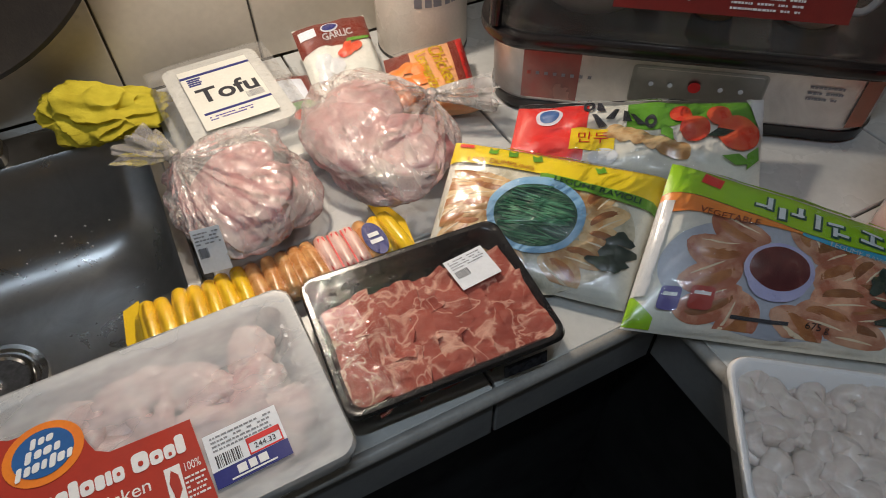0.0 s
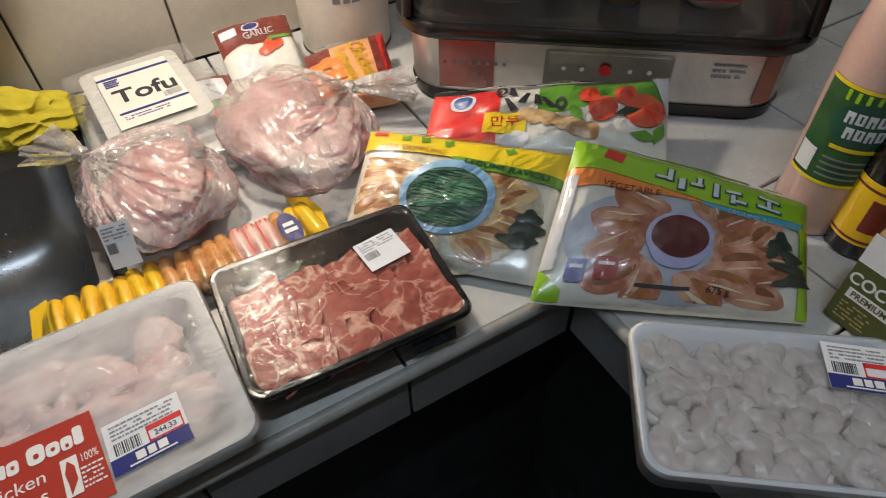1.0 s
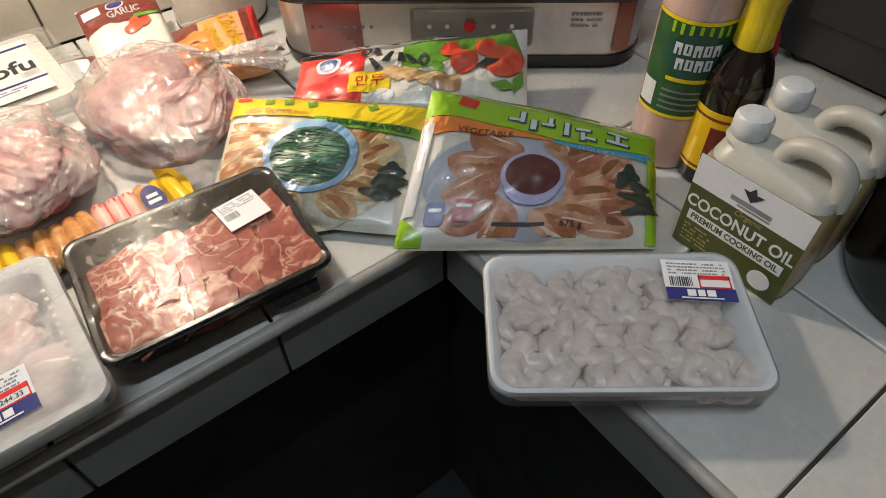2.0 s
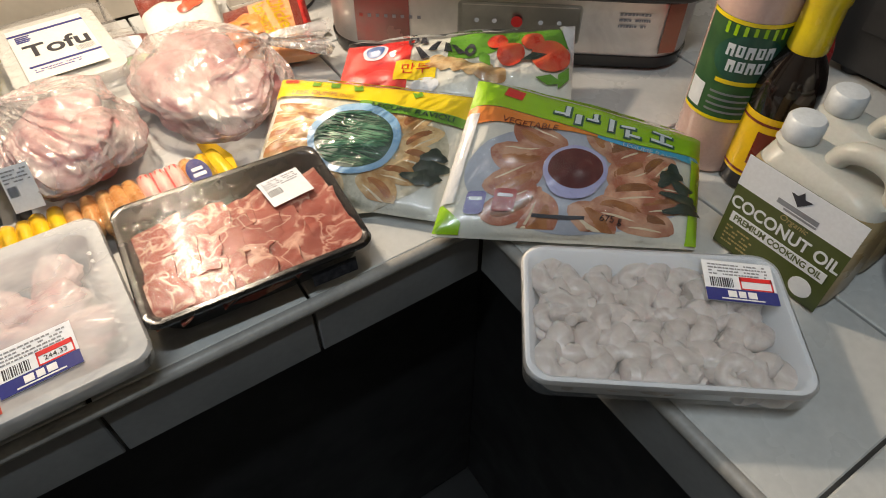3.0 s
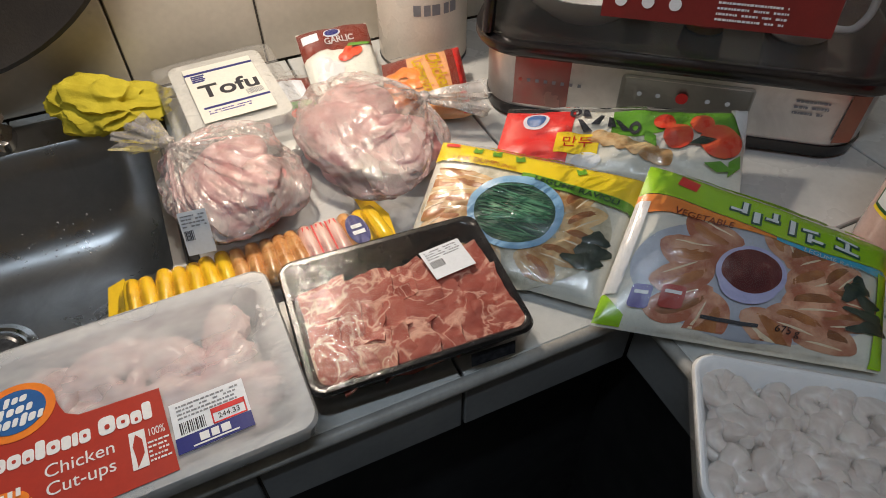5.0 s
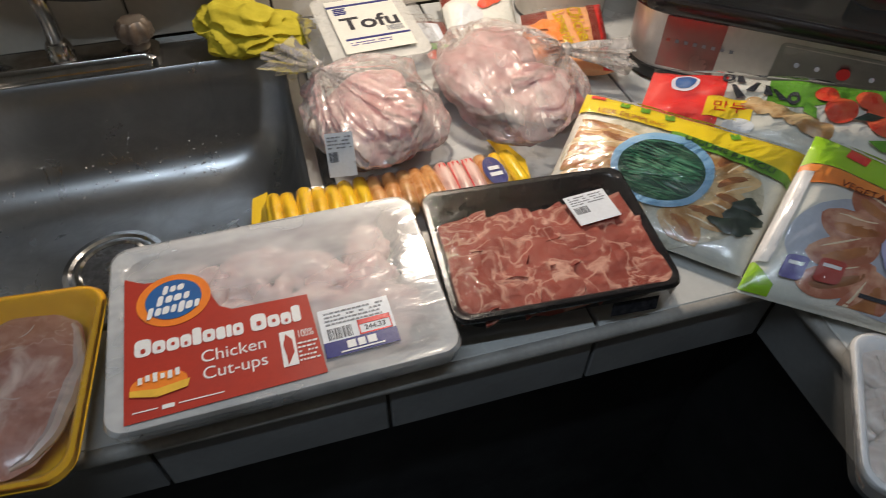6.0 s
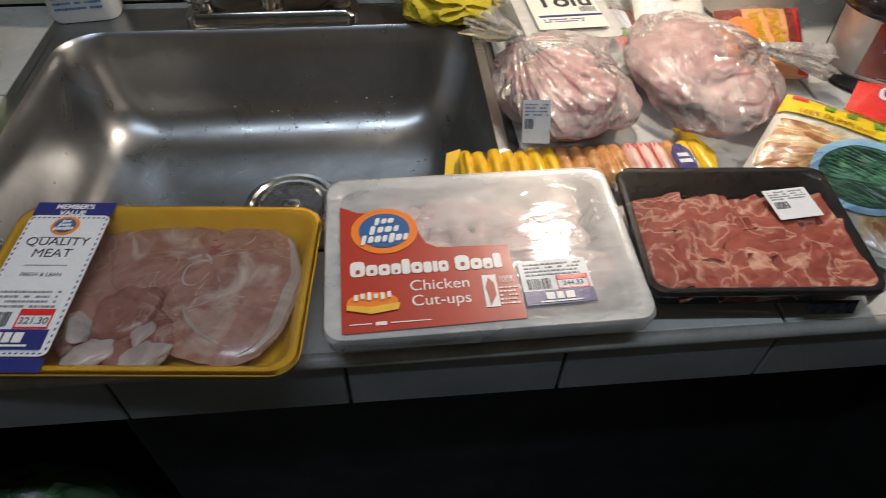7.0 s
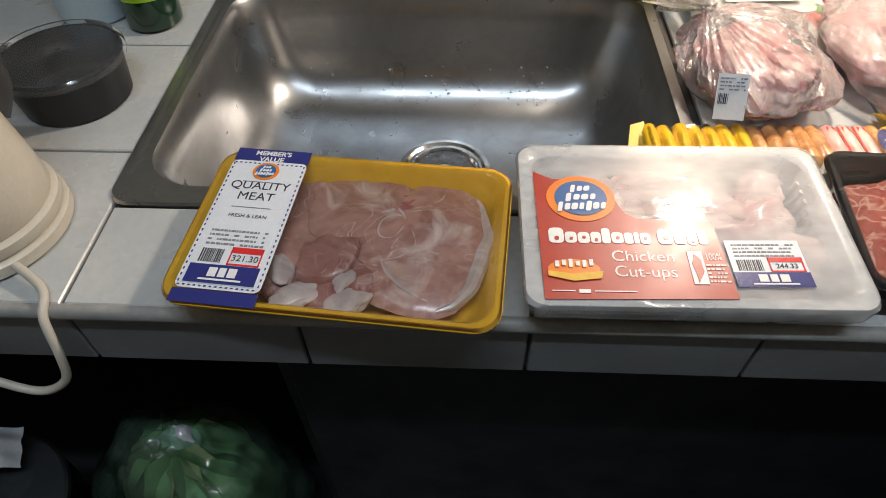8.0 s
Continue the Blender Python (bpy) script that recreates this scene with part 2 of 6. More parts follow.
def circle(r, n=32, cx=0.0, cy=0.0, ry=None):
    return [(cx + r * math.cos(2 * math.pi * i / n), cy + (ry or r) * math.sin(2 * math.pi * i / n)) for i in range(n)]


def loft(rings, cap0=True, cap1=True, bm=None):
    """A skin over rings of equal length; each ring is (points in x and y, z) or a list of 3D points."""
    bm = bm or bmesh.new()
    rows = []
    for ring in rings:
        if isinstance(ring, tuple):
            ring = [(x, y, ring[1]) for x, y in ring[0]]
        rows.append([bm.verts.new(p) for p in ring])
    for a, b in zip(rows, rows[1:]):
        for i in range(len(a)):
            j = (i + 1) % len(a)
            bm.faces.new((a[i], a[j], b[j], b[i]))
    if cap0:
        bm.faces.new(rows[0][::-1])
    if cap1:
        bm.faces.new(rows[-1])
    return bm


def turned(profile, n=40, cx=0.0, cy=0.0, bm=None, cap0=True, cap1=True):
    """A turned body from a list of (radius, height)."""
    return loft([(circle(max(r, 1e-4), n, cx, cy), z) for r, z in profile], cap0, cap1, bm)


def box(w, d, h, x=0.0, y=0.0, z=0.0, bevel=0.002, bm=None, seg=2):
    """A bevelled box: its centre in x and y, its base at z."""
    b = bmesh.new()
    bmesh.ops.create_cube(b, size=1.0, matrix=Matrix.LocRotScale((x, y, z + h / 2), None, (w, d, h)))
    if bevel:
        bmesh.ops.bevel(b, geom=b.edges[:], offset=min(bevel, 0.45 * min(w, d, h)), segments=seg, affect="EDGES", profile=0.6)
    if bm is None:
        return b
    me = bpy.data.meshes.new("tmp")
    b.to_mesh(me)
    b.free()
    bm.from_mesh(me)
    bpy.data.meshes.remove(me)
    return bm


def tube(points, radius, n=10, bm=None, radii=None):
    """A round bar along a line of points."""
    pts = [Vector(p) for p in points]
    rings, u = [], None
    for i, p in enumerate(pts):
        d = (pts[min(i + 1, len(pts) - 1)] - pts[max(i - 1, 0)]).normalized()
        if u is None:
            u = d.cross(Vector((0, 0, 1)) if abs(d.z) < 0.9 else Vector((1, 0, 0)))
        u = (u - d * u.dot(d)).normalized()
        v = d.cross(u)
        r = radii[i] if radii else radius
        rings.append([p + r * (math.cos(2 * math.pi * k / n) * u + math.sin(2 * math.pi * k / n) * v) for k in range(n)])
    return loft(rings, True, True, bm)


def smooth_line(points, steps=6):
    """A rounded line through the points."""
    p = [Vector(points[0]), *[Vector(q) for q in points], Vector(points[-1])]
    out = []
    for i in range(1, len(p) - 2):
        for k in range(steps):
            t = k / steps
            out.append(0.5 * (2 * p[i] + (p[i + 1] - p[i - 1]) * t + (2 * p[i - 1] - 5 * p[i] + 4 * p[i + 1] - p[i + 2]) * t * t + (3 * p[i] - p[i - 1] - 3 * p[i + 1] + p[i + 2]) * t ** 3))
    return out + [p[-2]]


def lump(size, seed, rough=0.25, freq=1.6, sub=4, fine=0.0, flat=0.0):
    """An uneven rounded lump."""
    bm = bmesh.new()
    bmesh.ops.create_icosphere(bm, subdivisions=sub, radius=1.0)
    off = Vector((seed * 7.31, seed * 3.77, seed * 5.13))
    for v in bm.verts:
        k = 1 + rough * noise.noise(v.co * freq + off) + rough * 0.4 * noise.noise(v.co * freq * 2.7 + off)
        if fine:
            k += fine * noise.noise(v.co * 9 + off)
        v.co *= k
        if flat and v.co.z < -flat:
            v.co.z = -flat
        v.co = Vector((v.co.x * size[0], v.co.y * size[1], v.co.z * size[2]))
    return bm


def flat(points, z=0.0, thick=0.0004, bm=None):
    """A thin printed or cut sheet with the given outline."""
    return loft([([tuple(p) for p in points], z), ([tuple(p) for p in points], z + thick)], True, True, bm)


def rect(x0, y0, x1, y1, z=0.0, thick=0.0004, bm=None):
    return flat([(x0, y0), (x1, y0), (x1, y1), (x0, y1)], z, thick, bm)


def lettering(body, size, material, parent, x, y, z, turn=0.0, name="lettering", slant=0.0, bold=0.0, stretch=1.0, label="", bend=None):
    """Words in the built-in font, lying in the parent's plane, centred on x and y."""
    cu = bpy.data.curves.new(name, "FONT")
    cu.body, cu.size, cu.align_x, cu.align_y, cu.shear, cu.offset, cu.extrude = body, size, "CENTER", "CENTER", slant, bold, 0.0001
    tmp = bpy.data.objects.new(name, cu)
    scene.collection.objects.link(tmp)
    me = bpy.data.meshes.new_from_object(tmp.evaluated_get(bpy.context.evaluated_depsgraph_get()))
    bpy.data.objects.remove(tmp)
    bpy.data.curves.remove(cu)
    me.transform(pose(x, y, z, 0, 0, turn) @ Matrix.Diagonal((stretch, 1, 1, 1)))
    if bend:
        for v in me.vertices:
            v.co = bend(v.co)
    me.materials.clear()
    me.materials.append(material)
    return part(name, me, material, parent, label)


def bars(rows, z, thick=0.0003):
    """Plain bars that stand for small print: rows of (x0, y0, x1, y1)."""
    bm = bmesh.new()
    for r in rows:
        rect(*r, z, thick, bm)
    return bm


def bar_code(x0, y0, x1, y1, z, seed=1):
    rnd = random.Random(seed)
    bm, x = bmesh.new(), x0
    while x < x1 - 0.0006:
        w = rnd.choice((0.0005, 0.0008, 0.0012))
        rect(x, y0, min(x + w, x1), y1, z, 0.0003, bm)
        x += w + rnd.choice((0.0006, 0.0009))
    return bm


def print_lines(x0, x1, y0, y1, n, z, seed=1):
    """Lines of print too small to read, as broken plain bars."""
    rnd = random.Random(seed)
    rows = []
    for i in range(n):
        y = y0 + (y1 - y0) * (i + 0.5) / n
        h = 0.2 * (y1 - y0) / n
        x = x0
        while x < x1 - 0.002:
            w = min(rnd.uniform(0.0012, 0.0045), x1 - x)
            rows.append((x, y - h, x + w, y + h))
            x += w + 0.0009 + (0.004 if rnd.random() < 0.15 else 0)
    return bars(rows, z)
# ---------------------------------------------------------------- the place
TOP, UNDER, WALL_Y, WING_X = 0.85, 0.763, 0.645, 0.60
SINK = (-0.412, 0.118, 0.1982, 0.618)


def structure(name, bm, material, label, smooth=False):
    ob = new(name, mesh_of(name, bm, material, smooth))
    return tagged(ob, label, name.split("_")[0], kind="structure")


structure("floor", box(5.0, 5.0, 0.06, 0, -1.0, -0.06, 0), SHADE_FLOOR, "floor coloured near black for the shade under the counter")
structure("ceiling", box(5.0, 5.0, 0.06, 0, -1.0, 2.5, 0), PLASTER, "plain painted ceiling over the kitchen")
structure("wall_south", box(5.0, 0.1, 2.5, 0, -2.6, 0, 0), PLASTER, "plain painted wall behind the cook")
structure("wall_west", box(0.1, 3.3, 2.5, -1.75, -0.9, 0, 0), PLASTER, "plain painted side wall of the kitchen")
structure("wall_east", box(0.1, 3.3, 2.5, 1.50, -0.9, 0, 0), PLASTER, "plain wall behind the short counter")
wall_north = structure("wall_north", box(5.0, 0.1, 2.5, 0, WALL_Y + 0.056, 0, 0), GROUT, "cream tiled wall with dark grout behind the sink")

counter = bmesh.new()
x0, y0, x1, y1 = SINK
for a, b, c, d in ((-1.70, 0.0, x0 + 0.02, WALL_Y), (x1 - 0.02, 0.0, 1.45, WALL_Y), (x0 + 0.02, 0.0, x1 - 0.02, y0 + 0.015), (x0 + 0.02, y1 - 0.02, x1 - 0.02, WALL_Y), (WING_X + 0.008, -1.5, 1.45, 0.0)):
    box(c - a, d - b, 0.078, (a + c) / 2, (b + d) / 2, UNDER + 0.001, 0, counter)
countertop = structure("countertop", counter, GROUT, "L-shaped kitchen countertop faced with white tiles")

# under the counter: a near-black carcass, open at the front, added for the shade
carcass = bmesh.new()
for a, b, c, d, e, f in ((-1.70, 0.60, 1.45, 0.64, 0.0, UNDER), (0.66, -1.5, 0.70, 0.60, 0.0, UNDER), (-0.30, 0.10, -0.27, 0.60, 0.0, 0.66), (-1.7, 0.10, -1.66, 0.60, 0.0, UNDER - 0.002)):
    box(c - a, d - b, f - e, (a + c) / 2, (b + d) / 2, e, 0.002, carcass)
structure("cabinet_carcass", carcass, NEAR_BLACK_FILL, "open near-black carcass added for the shade under the counter")
doors = structure("cabinet_front", box(0.93, 0.02, 0.74, 0.195, 0.075, 0.01, 0.003), NEAR_BLACK_FILL, "near-black front panel added for the shade under the sink counter")

# edge trim along the fronts
trim_bm = bmesh.new()
tube([(-1.7, -0.006, TOP - 0.007), (WING_X - 0.002, -0.006, TOP - 0.007)], 0.0075, 10, trim_bm)
tube([(WING_X + 0.002, -0.006, TOP - 0.007), (WING_X + 0.002, -1.5, TOP - 0.007)], 0.0075, 10, trim_bm)
structure("trim", trim_bm, TRIM, "rounded pale edge trim along the counter front", True)


# ---------------------------------------------------------------- trays of food
def tray(w, d, h, r, lip, slope, material, parent, floor=0.004, label="", ribs=False):
    """A shallow food tray with sloping sides and a rolled lip."""
    n = 6
    rings = [
        (rr(w - 2 * lip - 2 * slope, d - 2 * lip - 2 * slope, r * 0.7, n), 0.0),
        (rr(w - 2 * lip - 0.9 * slope, d - 2 * lip - 0.9 * slope, r * 0.8, n), h * 0.35),
        (rr(w - 2 * lip + 0.002, d - 2 * lip + 0.002, r * 0.9, n), h - 0.007),
        (rr(w - 0.002, d - 0.002, r, n), h - 0.006),
        (rr(w, d, r, n), h - 0.003),
        (rr(w - 0.004, d - 0.004, r, n), h),
        (rr(w - 1.6 * lip, d - 1.6 * lip, r * 0.9, n), h),
        (rr(w - 2 * lip - 0.003, d - 2 * lip - 0.003, r * 0.85, n), h - 0.003),
        (rr(w - 2 * lip - 1.1 * slope - 0.004, d - 2 * lip - 1.1 * slope - 0.004, r * 0.8, n), h * 0.4),
        (rr(w - 2 * lip - 2 * slope - 0.006, d - 2 * lip - 2 * slope - 0.006, r * 0.7, n), floor + 0.002),
        (rr(w - 2 * lip - 2 * slope - 0.012, d - 2 * lip - 2 * slope - 0.012, r * 0.6, n), floor),
    ]
    return part("tray", loft(rings), material, parent, label)


def wrap(w, d, h, r, material, parent, sag=0.002, seed=0, skirt=0.012, name="film"):
    """Clear film drawn over a tray, folded down round its lip."""
    n = 6
    rings = []
    for k, z in ((1.0, h - skirt), (1.010, h - 0.002), (0.995, h + 0.0018)):
        rings.append((rr(w * k, d * (1 + (k - 1) * w / d), r, n), z))
    for k in (0.93, 0.8, 0.6, 0.4, 0.2):
        ring = []
        for x, y in rr(w * k, d * k, r * k, n):
            ring.append((x, y, h + 0.0018 - sag * (1 - k) + 0.0012 * noise.noise(Vector((x * 60, y * 60, seed))) * (1 - k)))
        rings.append(ring)
    return part(name, loft(rings, False, True), material, parent, "clear stretched plastic film")


def price_label(parent, x0, y0, w, h, z, turn=0.0, price="", seed=3, strip=True):
    """A white weighing label: small print, a bar code, a red price box and a blue strip."""
    m = pose(x0, y0, z, 0, 0, turn)
    lab = part("price_label", moved(rect(-w / 2, -h / 2, w / 2, h / 2), m), PAPER, parent, "white printed weighing label")
    part("small_print", moved(print_lines(-w * 0.42, w * 0.42, h * 0.12, h * 0.44, 4, 0.0005, seed), m), GREY_INK, lab)
    part("bar_code", moved(bar_code(-w * 0.42, -h * 0.16, -w * 0.08, h * 0.07, 0.0005, seed), m), DARK_INK, lab)
    if strip:
        part("price_box", moved(bars(((0.0, h * 0.02, w * 0.46, h * 0.12), (0.0, -h * 0.19, w * 0.46, -h * 0.16), (0.0, -h * 0.19, w * 0.02, h * 0.12), (w * 0.44, -h * 0.19, w * 0.46, h * 0.12)), 0.0005), m), BRIGHT_RED, lab)
        part("blue_strip", moved(rect(-w / 2, -h / 2, w / 2, -h * 0.2, 0.0005), m), BLUE_INK, lab)
        part("logo_shape", moved(bars(((-w * 0.2, -h * 0.4, -w * 0.08, -h * 0.25), (-w * 0.05, -h * 0.4, w * 0.05, -h * 0.25), (w * 0.08, -h * 0.4, w * 0.2, -h * 0.25), (-w * 0.3, -h * 0.46, w * 0.3, -h * 0.43)), 0.001), m), WHITE_INK, lab)
        if price:
            t = lettering(price, h * 0.14, DARK_INK, lab, 0, 0, 0)
            t.data.transform(m @ pose(w * 0.23, -h * 0.07, 0.0009))
    return lab


def round_badge(parent, cx, cy, r, z):
    """A round shop badge: an orange ring, a blue disc and pale plain shapes on it."""
    ring = part("badge", flat(circle(r, 36, cx, cy, r * 0.9), z), ORANGE_INK, parent, "orange and blue round printed badge")
    part("badge_disc", flat(circle(r * 0.76, 36, cx, cy, r * 0.68), z + 0.0006), SKY_INK, ring)
    for dy, span, hgt in ((0.36, 0.62, 0.24), (0.02, 0.95, 0.27), (-0.34, 1.45, 0.30)):
        n_ = round(span / 0.22)
        for i in range(n_):
            w_ = r * span / n_ * (0.74 + 0.12 * ((i * 7) % 3 - 1))
            h_ = r * hgt * (1.25 if i % 4 == 0 else 0.85)
            q = rr(w_, h_, min(w_, h_) * 0.35, 3)
            shape = [(cx + r * span * ((i + 0.5) / n_ - 0.5) + x + 0.2 * y, cy + r * dy + y + 0.05 * (x + r * span * ((i + 0.5) / n_ - 0.5))) for x, y in q]
            part("logo_shape", flat(shape, z + 0.0011), WHITE_INK, ring)
    return ring


def steak(cx, cy, sx, sy, z, seed, turn, parent, fat_edge=True, meat_kind=None, rim=(26, 43)):
    """One flat slab of meat with an uneven outline and a rim of fat."""
    bm = bmesh.new()
    rings, n = [], 44
    off = Vector((seed * 3.1, seed * 1.7, 0))
    out = [1 + 0.20 * noise.noise(Vector((math.cos(a), math.sin(a), 0)) * 1.3 + off) + 0.06 * noise.noise(Vector((math.cos(a), math.sin(a), 0)) * 4 + off) for a in (2 * math.pi * i / n for i in range(n))]
    for k, zz in ((0.90, 0.0), (1.0, 0.004), (1.0, 0.008), (0.95, 0.0115), (0.82, 0.013), (0.6, 0.0135), (0.35, 0.0125), (0.12, 0.013)):
        ring = []
        for i in range(n):
            a = 2 * math.pi * i / n
            p = Vector((sx * out[i] * k * math.cos(a), sy * out[i] * k * math.sin(a), 0))
            p.z = zz + 0.005 * noise.noise(Vector((p.x * 38, p.y * 38, seed))) * (zz > 0.009) + 0.0012 * noise.noise(Vector((p.x * 110, p.y * 110, seed))) * (zz > 0.009)
            ring.append(p)
        rings.append(ring)
    loft(rings, True, True, bm)
    m = pose(cx, cy, z, random.Random(seed).uniform(-6, 6), random.Random(seed + 9).uniform(-6, 6), turn)
    s = part("meat_slice", moved(bm, m), meat_kind or PORK, parent, "lean red raw pork" if meat_kind else "pale pink raw pork steak")
    if fat_edge:
        pts = []
        for i in range(*rim):
            a = 2 * math.pi * i / n
            i %= n
            pts.append((sx * out[i] * 0.93 * math.cos(a), sy * out[i] * 0.93 * math.sin(a), 0.0098))
        rad = [0.0080 * math.sin(math.pi * (k + 0.6) / (len(pts) + 0.2)) + 0.001 for k in range(len(pts))]
        part("fat_rim", moved(tube(pts, 0.005, 8, None, rad), m), PORK_FAT, s, "white rim of fat")
    return s


def big_steak(cx, cy, sx, sy, z, seed, parent):
    """A broad pale shoulder steak: a thick rim of fat, a bone section and branching white seams."""
    n, off = 60, Vector((seed * 3.1, seed * 1.7, 0))

    def reach(a):
        d = Vector((math.cos(a), math.sin(a), 0))
        return 1 + 0.16 * noise.noise(d * 1.3 + off) + 0.05 * noise.noise(d * 4 + off)

    def height(x, y):
        a = math.atan2(y / sy, x / sx)
        k = min(1.0, math.hypot(x / sx, y / sy) / reach(a))
        dome = 0.0135 * (1 - k ** 6) + 0.003 * k ** 6
        return dome + (0.0062 * noise.noise(Vector((x * 26, y * 26, seed))) + 0.0018 * noise.noise(Vector((x * 70, y * 70, seed + 4))) + 0.0008 * noise.noise(Vector((x * 120, y * 120, seed)))) * (1 - k ** 4)

    rings = [[(sx * reach(a) * 0.92 * math.cos(a), sy * reach(a) * 0.92 * math.sin(a), 0.0) for a in (2 * math.pi * i / n for i in range(n))]]
    for k in (1.0, 0.97, 0.92, 0.84, 0.74, 0.62, 0.5, 0.38, 0.26, 0.14, 0.05):
        ring = []
        for i in range(n):
            a = 2 * math.pi * i / n
            x, y = sx * reach(a) * k * math.cos(a), sy * reach(a) * k * math.sin(a)
            ring.append((x, y, height(x, y)))
        rings.append(ring)
    m = pose(cx, cy, z, 0, 0, 0)
    s = part("meat_slice", moved(loft(rings), m), PORK, parent, "broad pale pink pork steak with white seams")

    def seam(points, thick, name="fat_seam", material=None):
        line = smooth_line([(x, y, height(x, y) - 0.45 * thick) for x, y in points], 5)
        rad = [thick * (0.35 + 0.65 * math.sin(math.pi * (i + 0.5) / len(line))) for i in range(len(line))]
        bm = tube(line, thick, 7, None, rad)
        part(name, moved(bm, m), material or PORK_FAT, s)

    loop = [(-0.030 + 0.011 * math.cos(a) + 0.003 * math.sin(a), 0.014 + 0.014 * math.sin(a)) for a in (2 * math.pi * i / 9 for i in range(10))]
    seam(loop, 0.0010)
    seam([(-0.036, 0.052), (-0.030, 0.040), (-0.022, 0.030), (-0.018, 0.020)], 0.0016)
    seam([(-0.024, 0.034), (-0.008, 0.042), (0.008, 0.052), (0.012, 0.064)], 0.0009)
    seam([(-0.020, 0.034), (0.004, 0.036), (0.022, 0.034)], 0.0007)
    seam([(-0.018, 0.022), (-0.010, 0.008), (-0.006, -0.006), (-0.016, -0.016), (-0.030, -0.022)], 0.0009)
    seam([(-0.006, -0.004), (0.012, -0.010), (0.026, -0.006)], 0.0006)
    seam([(-0.034, -0.022), (-0.024, -0.038), (-0.006, -0.052), (0.012, -0.060)], 0.0026)
    seam([(-0.020, -0.042), (0.002, -0.044), (0.020, -0.052)], 0.0008)
    seam([(-0.044, 0.030), (-0.034, 0.034), (-0.026, 0.040)], 0.0024)
    seam([(-0.032, 0.044), (-0.022, 0.046), (-0.014, 0.052)], 0.0030, "red_muscle", PORK_RED)
    seam([(-0.030, 0.036), (-0.022, 0.040), (-0.014, 0.040)], 0.0040, "red_muscle", PORK_RED)
    seam([(-0.038, 0.046), (-0.030, 0.052), (-0.022, 0.056)], 0.0034, "red_muscle", PORK_RED)
    edge = []
    for i in range(52, 72):
        a = 2 * math.pi * i / n - radians(20)
        edge.append((sx * reach(a) * 0.93 * math.cos(a), sy * reach(a) * 0.93 * math.sin(a), 0.0062))
    rad = [0.0064 * math.sin(math.pi * (q + 0.6) / (len(edge) + 0.2)) + 0.001 for q in range(len(edge))]
    part("fat_rim", moved(tube(edge, 0.005, 8, None, rad), m), PORK_FAT, s, "white rim of fat")
    return s


def pork_tray():
    w, d, h = 0.279, 0.180, 0.038
    t = thing("pork_tray", "yellow foam tray of wrapped pork steaks on the sink edge", "meat tray", (-0.1615, 0.0545, 0.8548), -4.8, tip=1.5)
    tray(w, d, h, 0.022, 0.008, 0.014, YELLOW_FOAM, t, label="yellow foam tray")
    steak(-0.040, 0.022, 0.056, 0.058, 0.009, 3, 20, t, False)
    steak(-0.020, -0.040, 0.056, 0.034, 0.012, 5, -15, t, False, PORK_LEAN)
    steak(0.000, 0.038, 0.050, 0.040, 0.0145, 8, 35, t, False)
    steak(-0.014, -0.024, 0.032, 0.024, 0.0185, 14, 60, t, False, PORK_LEAN)
    big_steak(0.066, 0.002, 0.059, 0.079, 0.0165, 11, t)
    rnd = random.Random(19)
    for x, y, a in ((-0.030, -0.064, 0.018), (0.014, -0.066, 0.018), (0.006, -0.048, 0.012), (-0.050, -0.040, 0.014)):
        part("fat_lump", moved(lump((a * 1.2, a * 0.75, 0.0065), rnd.randrange(99), 0.30, 1.1, 4), pose(x, y, 0.0250, rnd.uniform(-8, 8), rnd.uniform(-8, 8), rnd.uniform(20, 120))), PORK_FAT, t)
    wrap(w - 0.004, d - 0.004, h, 0.02, CLEAR_WRAP, t, 0.001, 1)
    z = h + 0.0022
    lab = part("label", loft([(rr(0.072, 0.150, 0.006, 4, -0.090, -0.0015), z), (rr(0.072, 0.150, 0.006, 4, -0.090, -0.0015), z + 0.0004)]), PAPER, t, "white and blue printed meat label")
    part("blue_band", rect(-0.126, 0.0735, -0.054, 0.090, z), BLUE_INK, lab)
    part("blue_band", rect(-0.126, -0.0905, -0.054, -0.0775, z), BLUE_INK, lab)
    part("border", bars([(-0.1235 + i * 0.0045, y, -0.1215 + i * 0.0045, y + 0.0012) for y in (-0.0745, 0.0695) for i in range(15)] + [(x, -0.071 + i * 0.006, x + 0.0012, -0.0685 + i * 0.006) for x in (-0.1245, -0.057) for i in range(24)], z + 0.0005), BLUE_INK, lab)
    lettering("MEMBER'S\nVALUE", 0.0080, WHITE_INK, lab, -0.090, 0.0800, z + 0.0007, bold=0.0002)
    round_badge(lab, -0.0905, 0.060, 0.0125, z + 0.0006)
    lettering("QUALITY\nMEAT", 0.0135, DARK_INK, lab, -0.090, 0.034, z + 0.0006)
    part("rule", rect(-0.108, 0.0455, -0.072, 0.0461, z + 0.0005), GREY_INK, lab)
    part("rule", rect(-0.108, 0.0135, -0.072, 0.0141, z + 0.0005), GREY_INK, lab)
    lettering("FRESH & LEAN", 0.0055, DARK_INK, lab, -0.090, 0.0035, z + 0.0006)
    price_label(lab, -0.090, -0.040, 0.060, 0.062, z + 0.0006, 0, "321.30", 5)


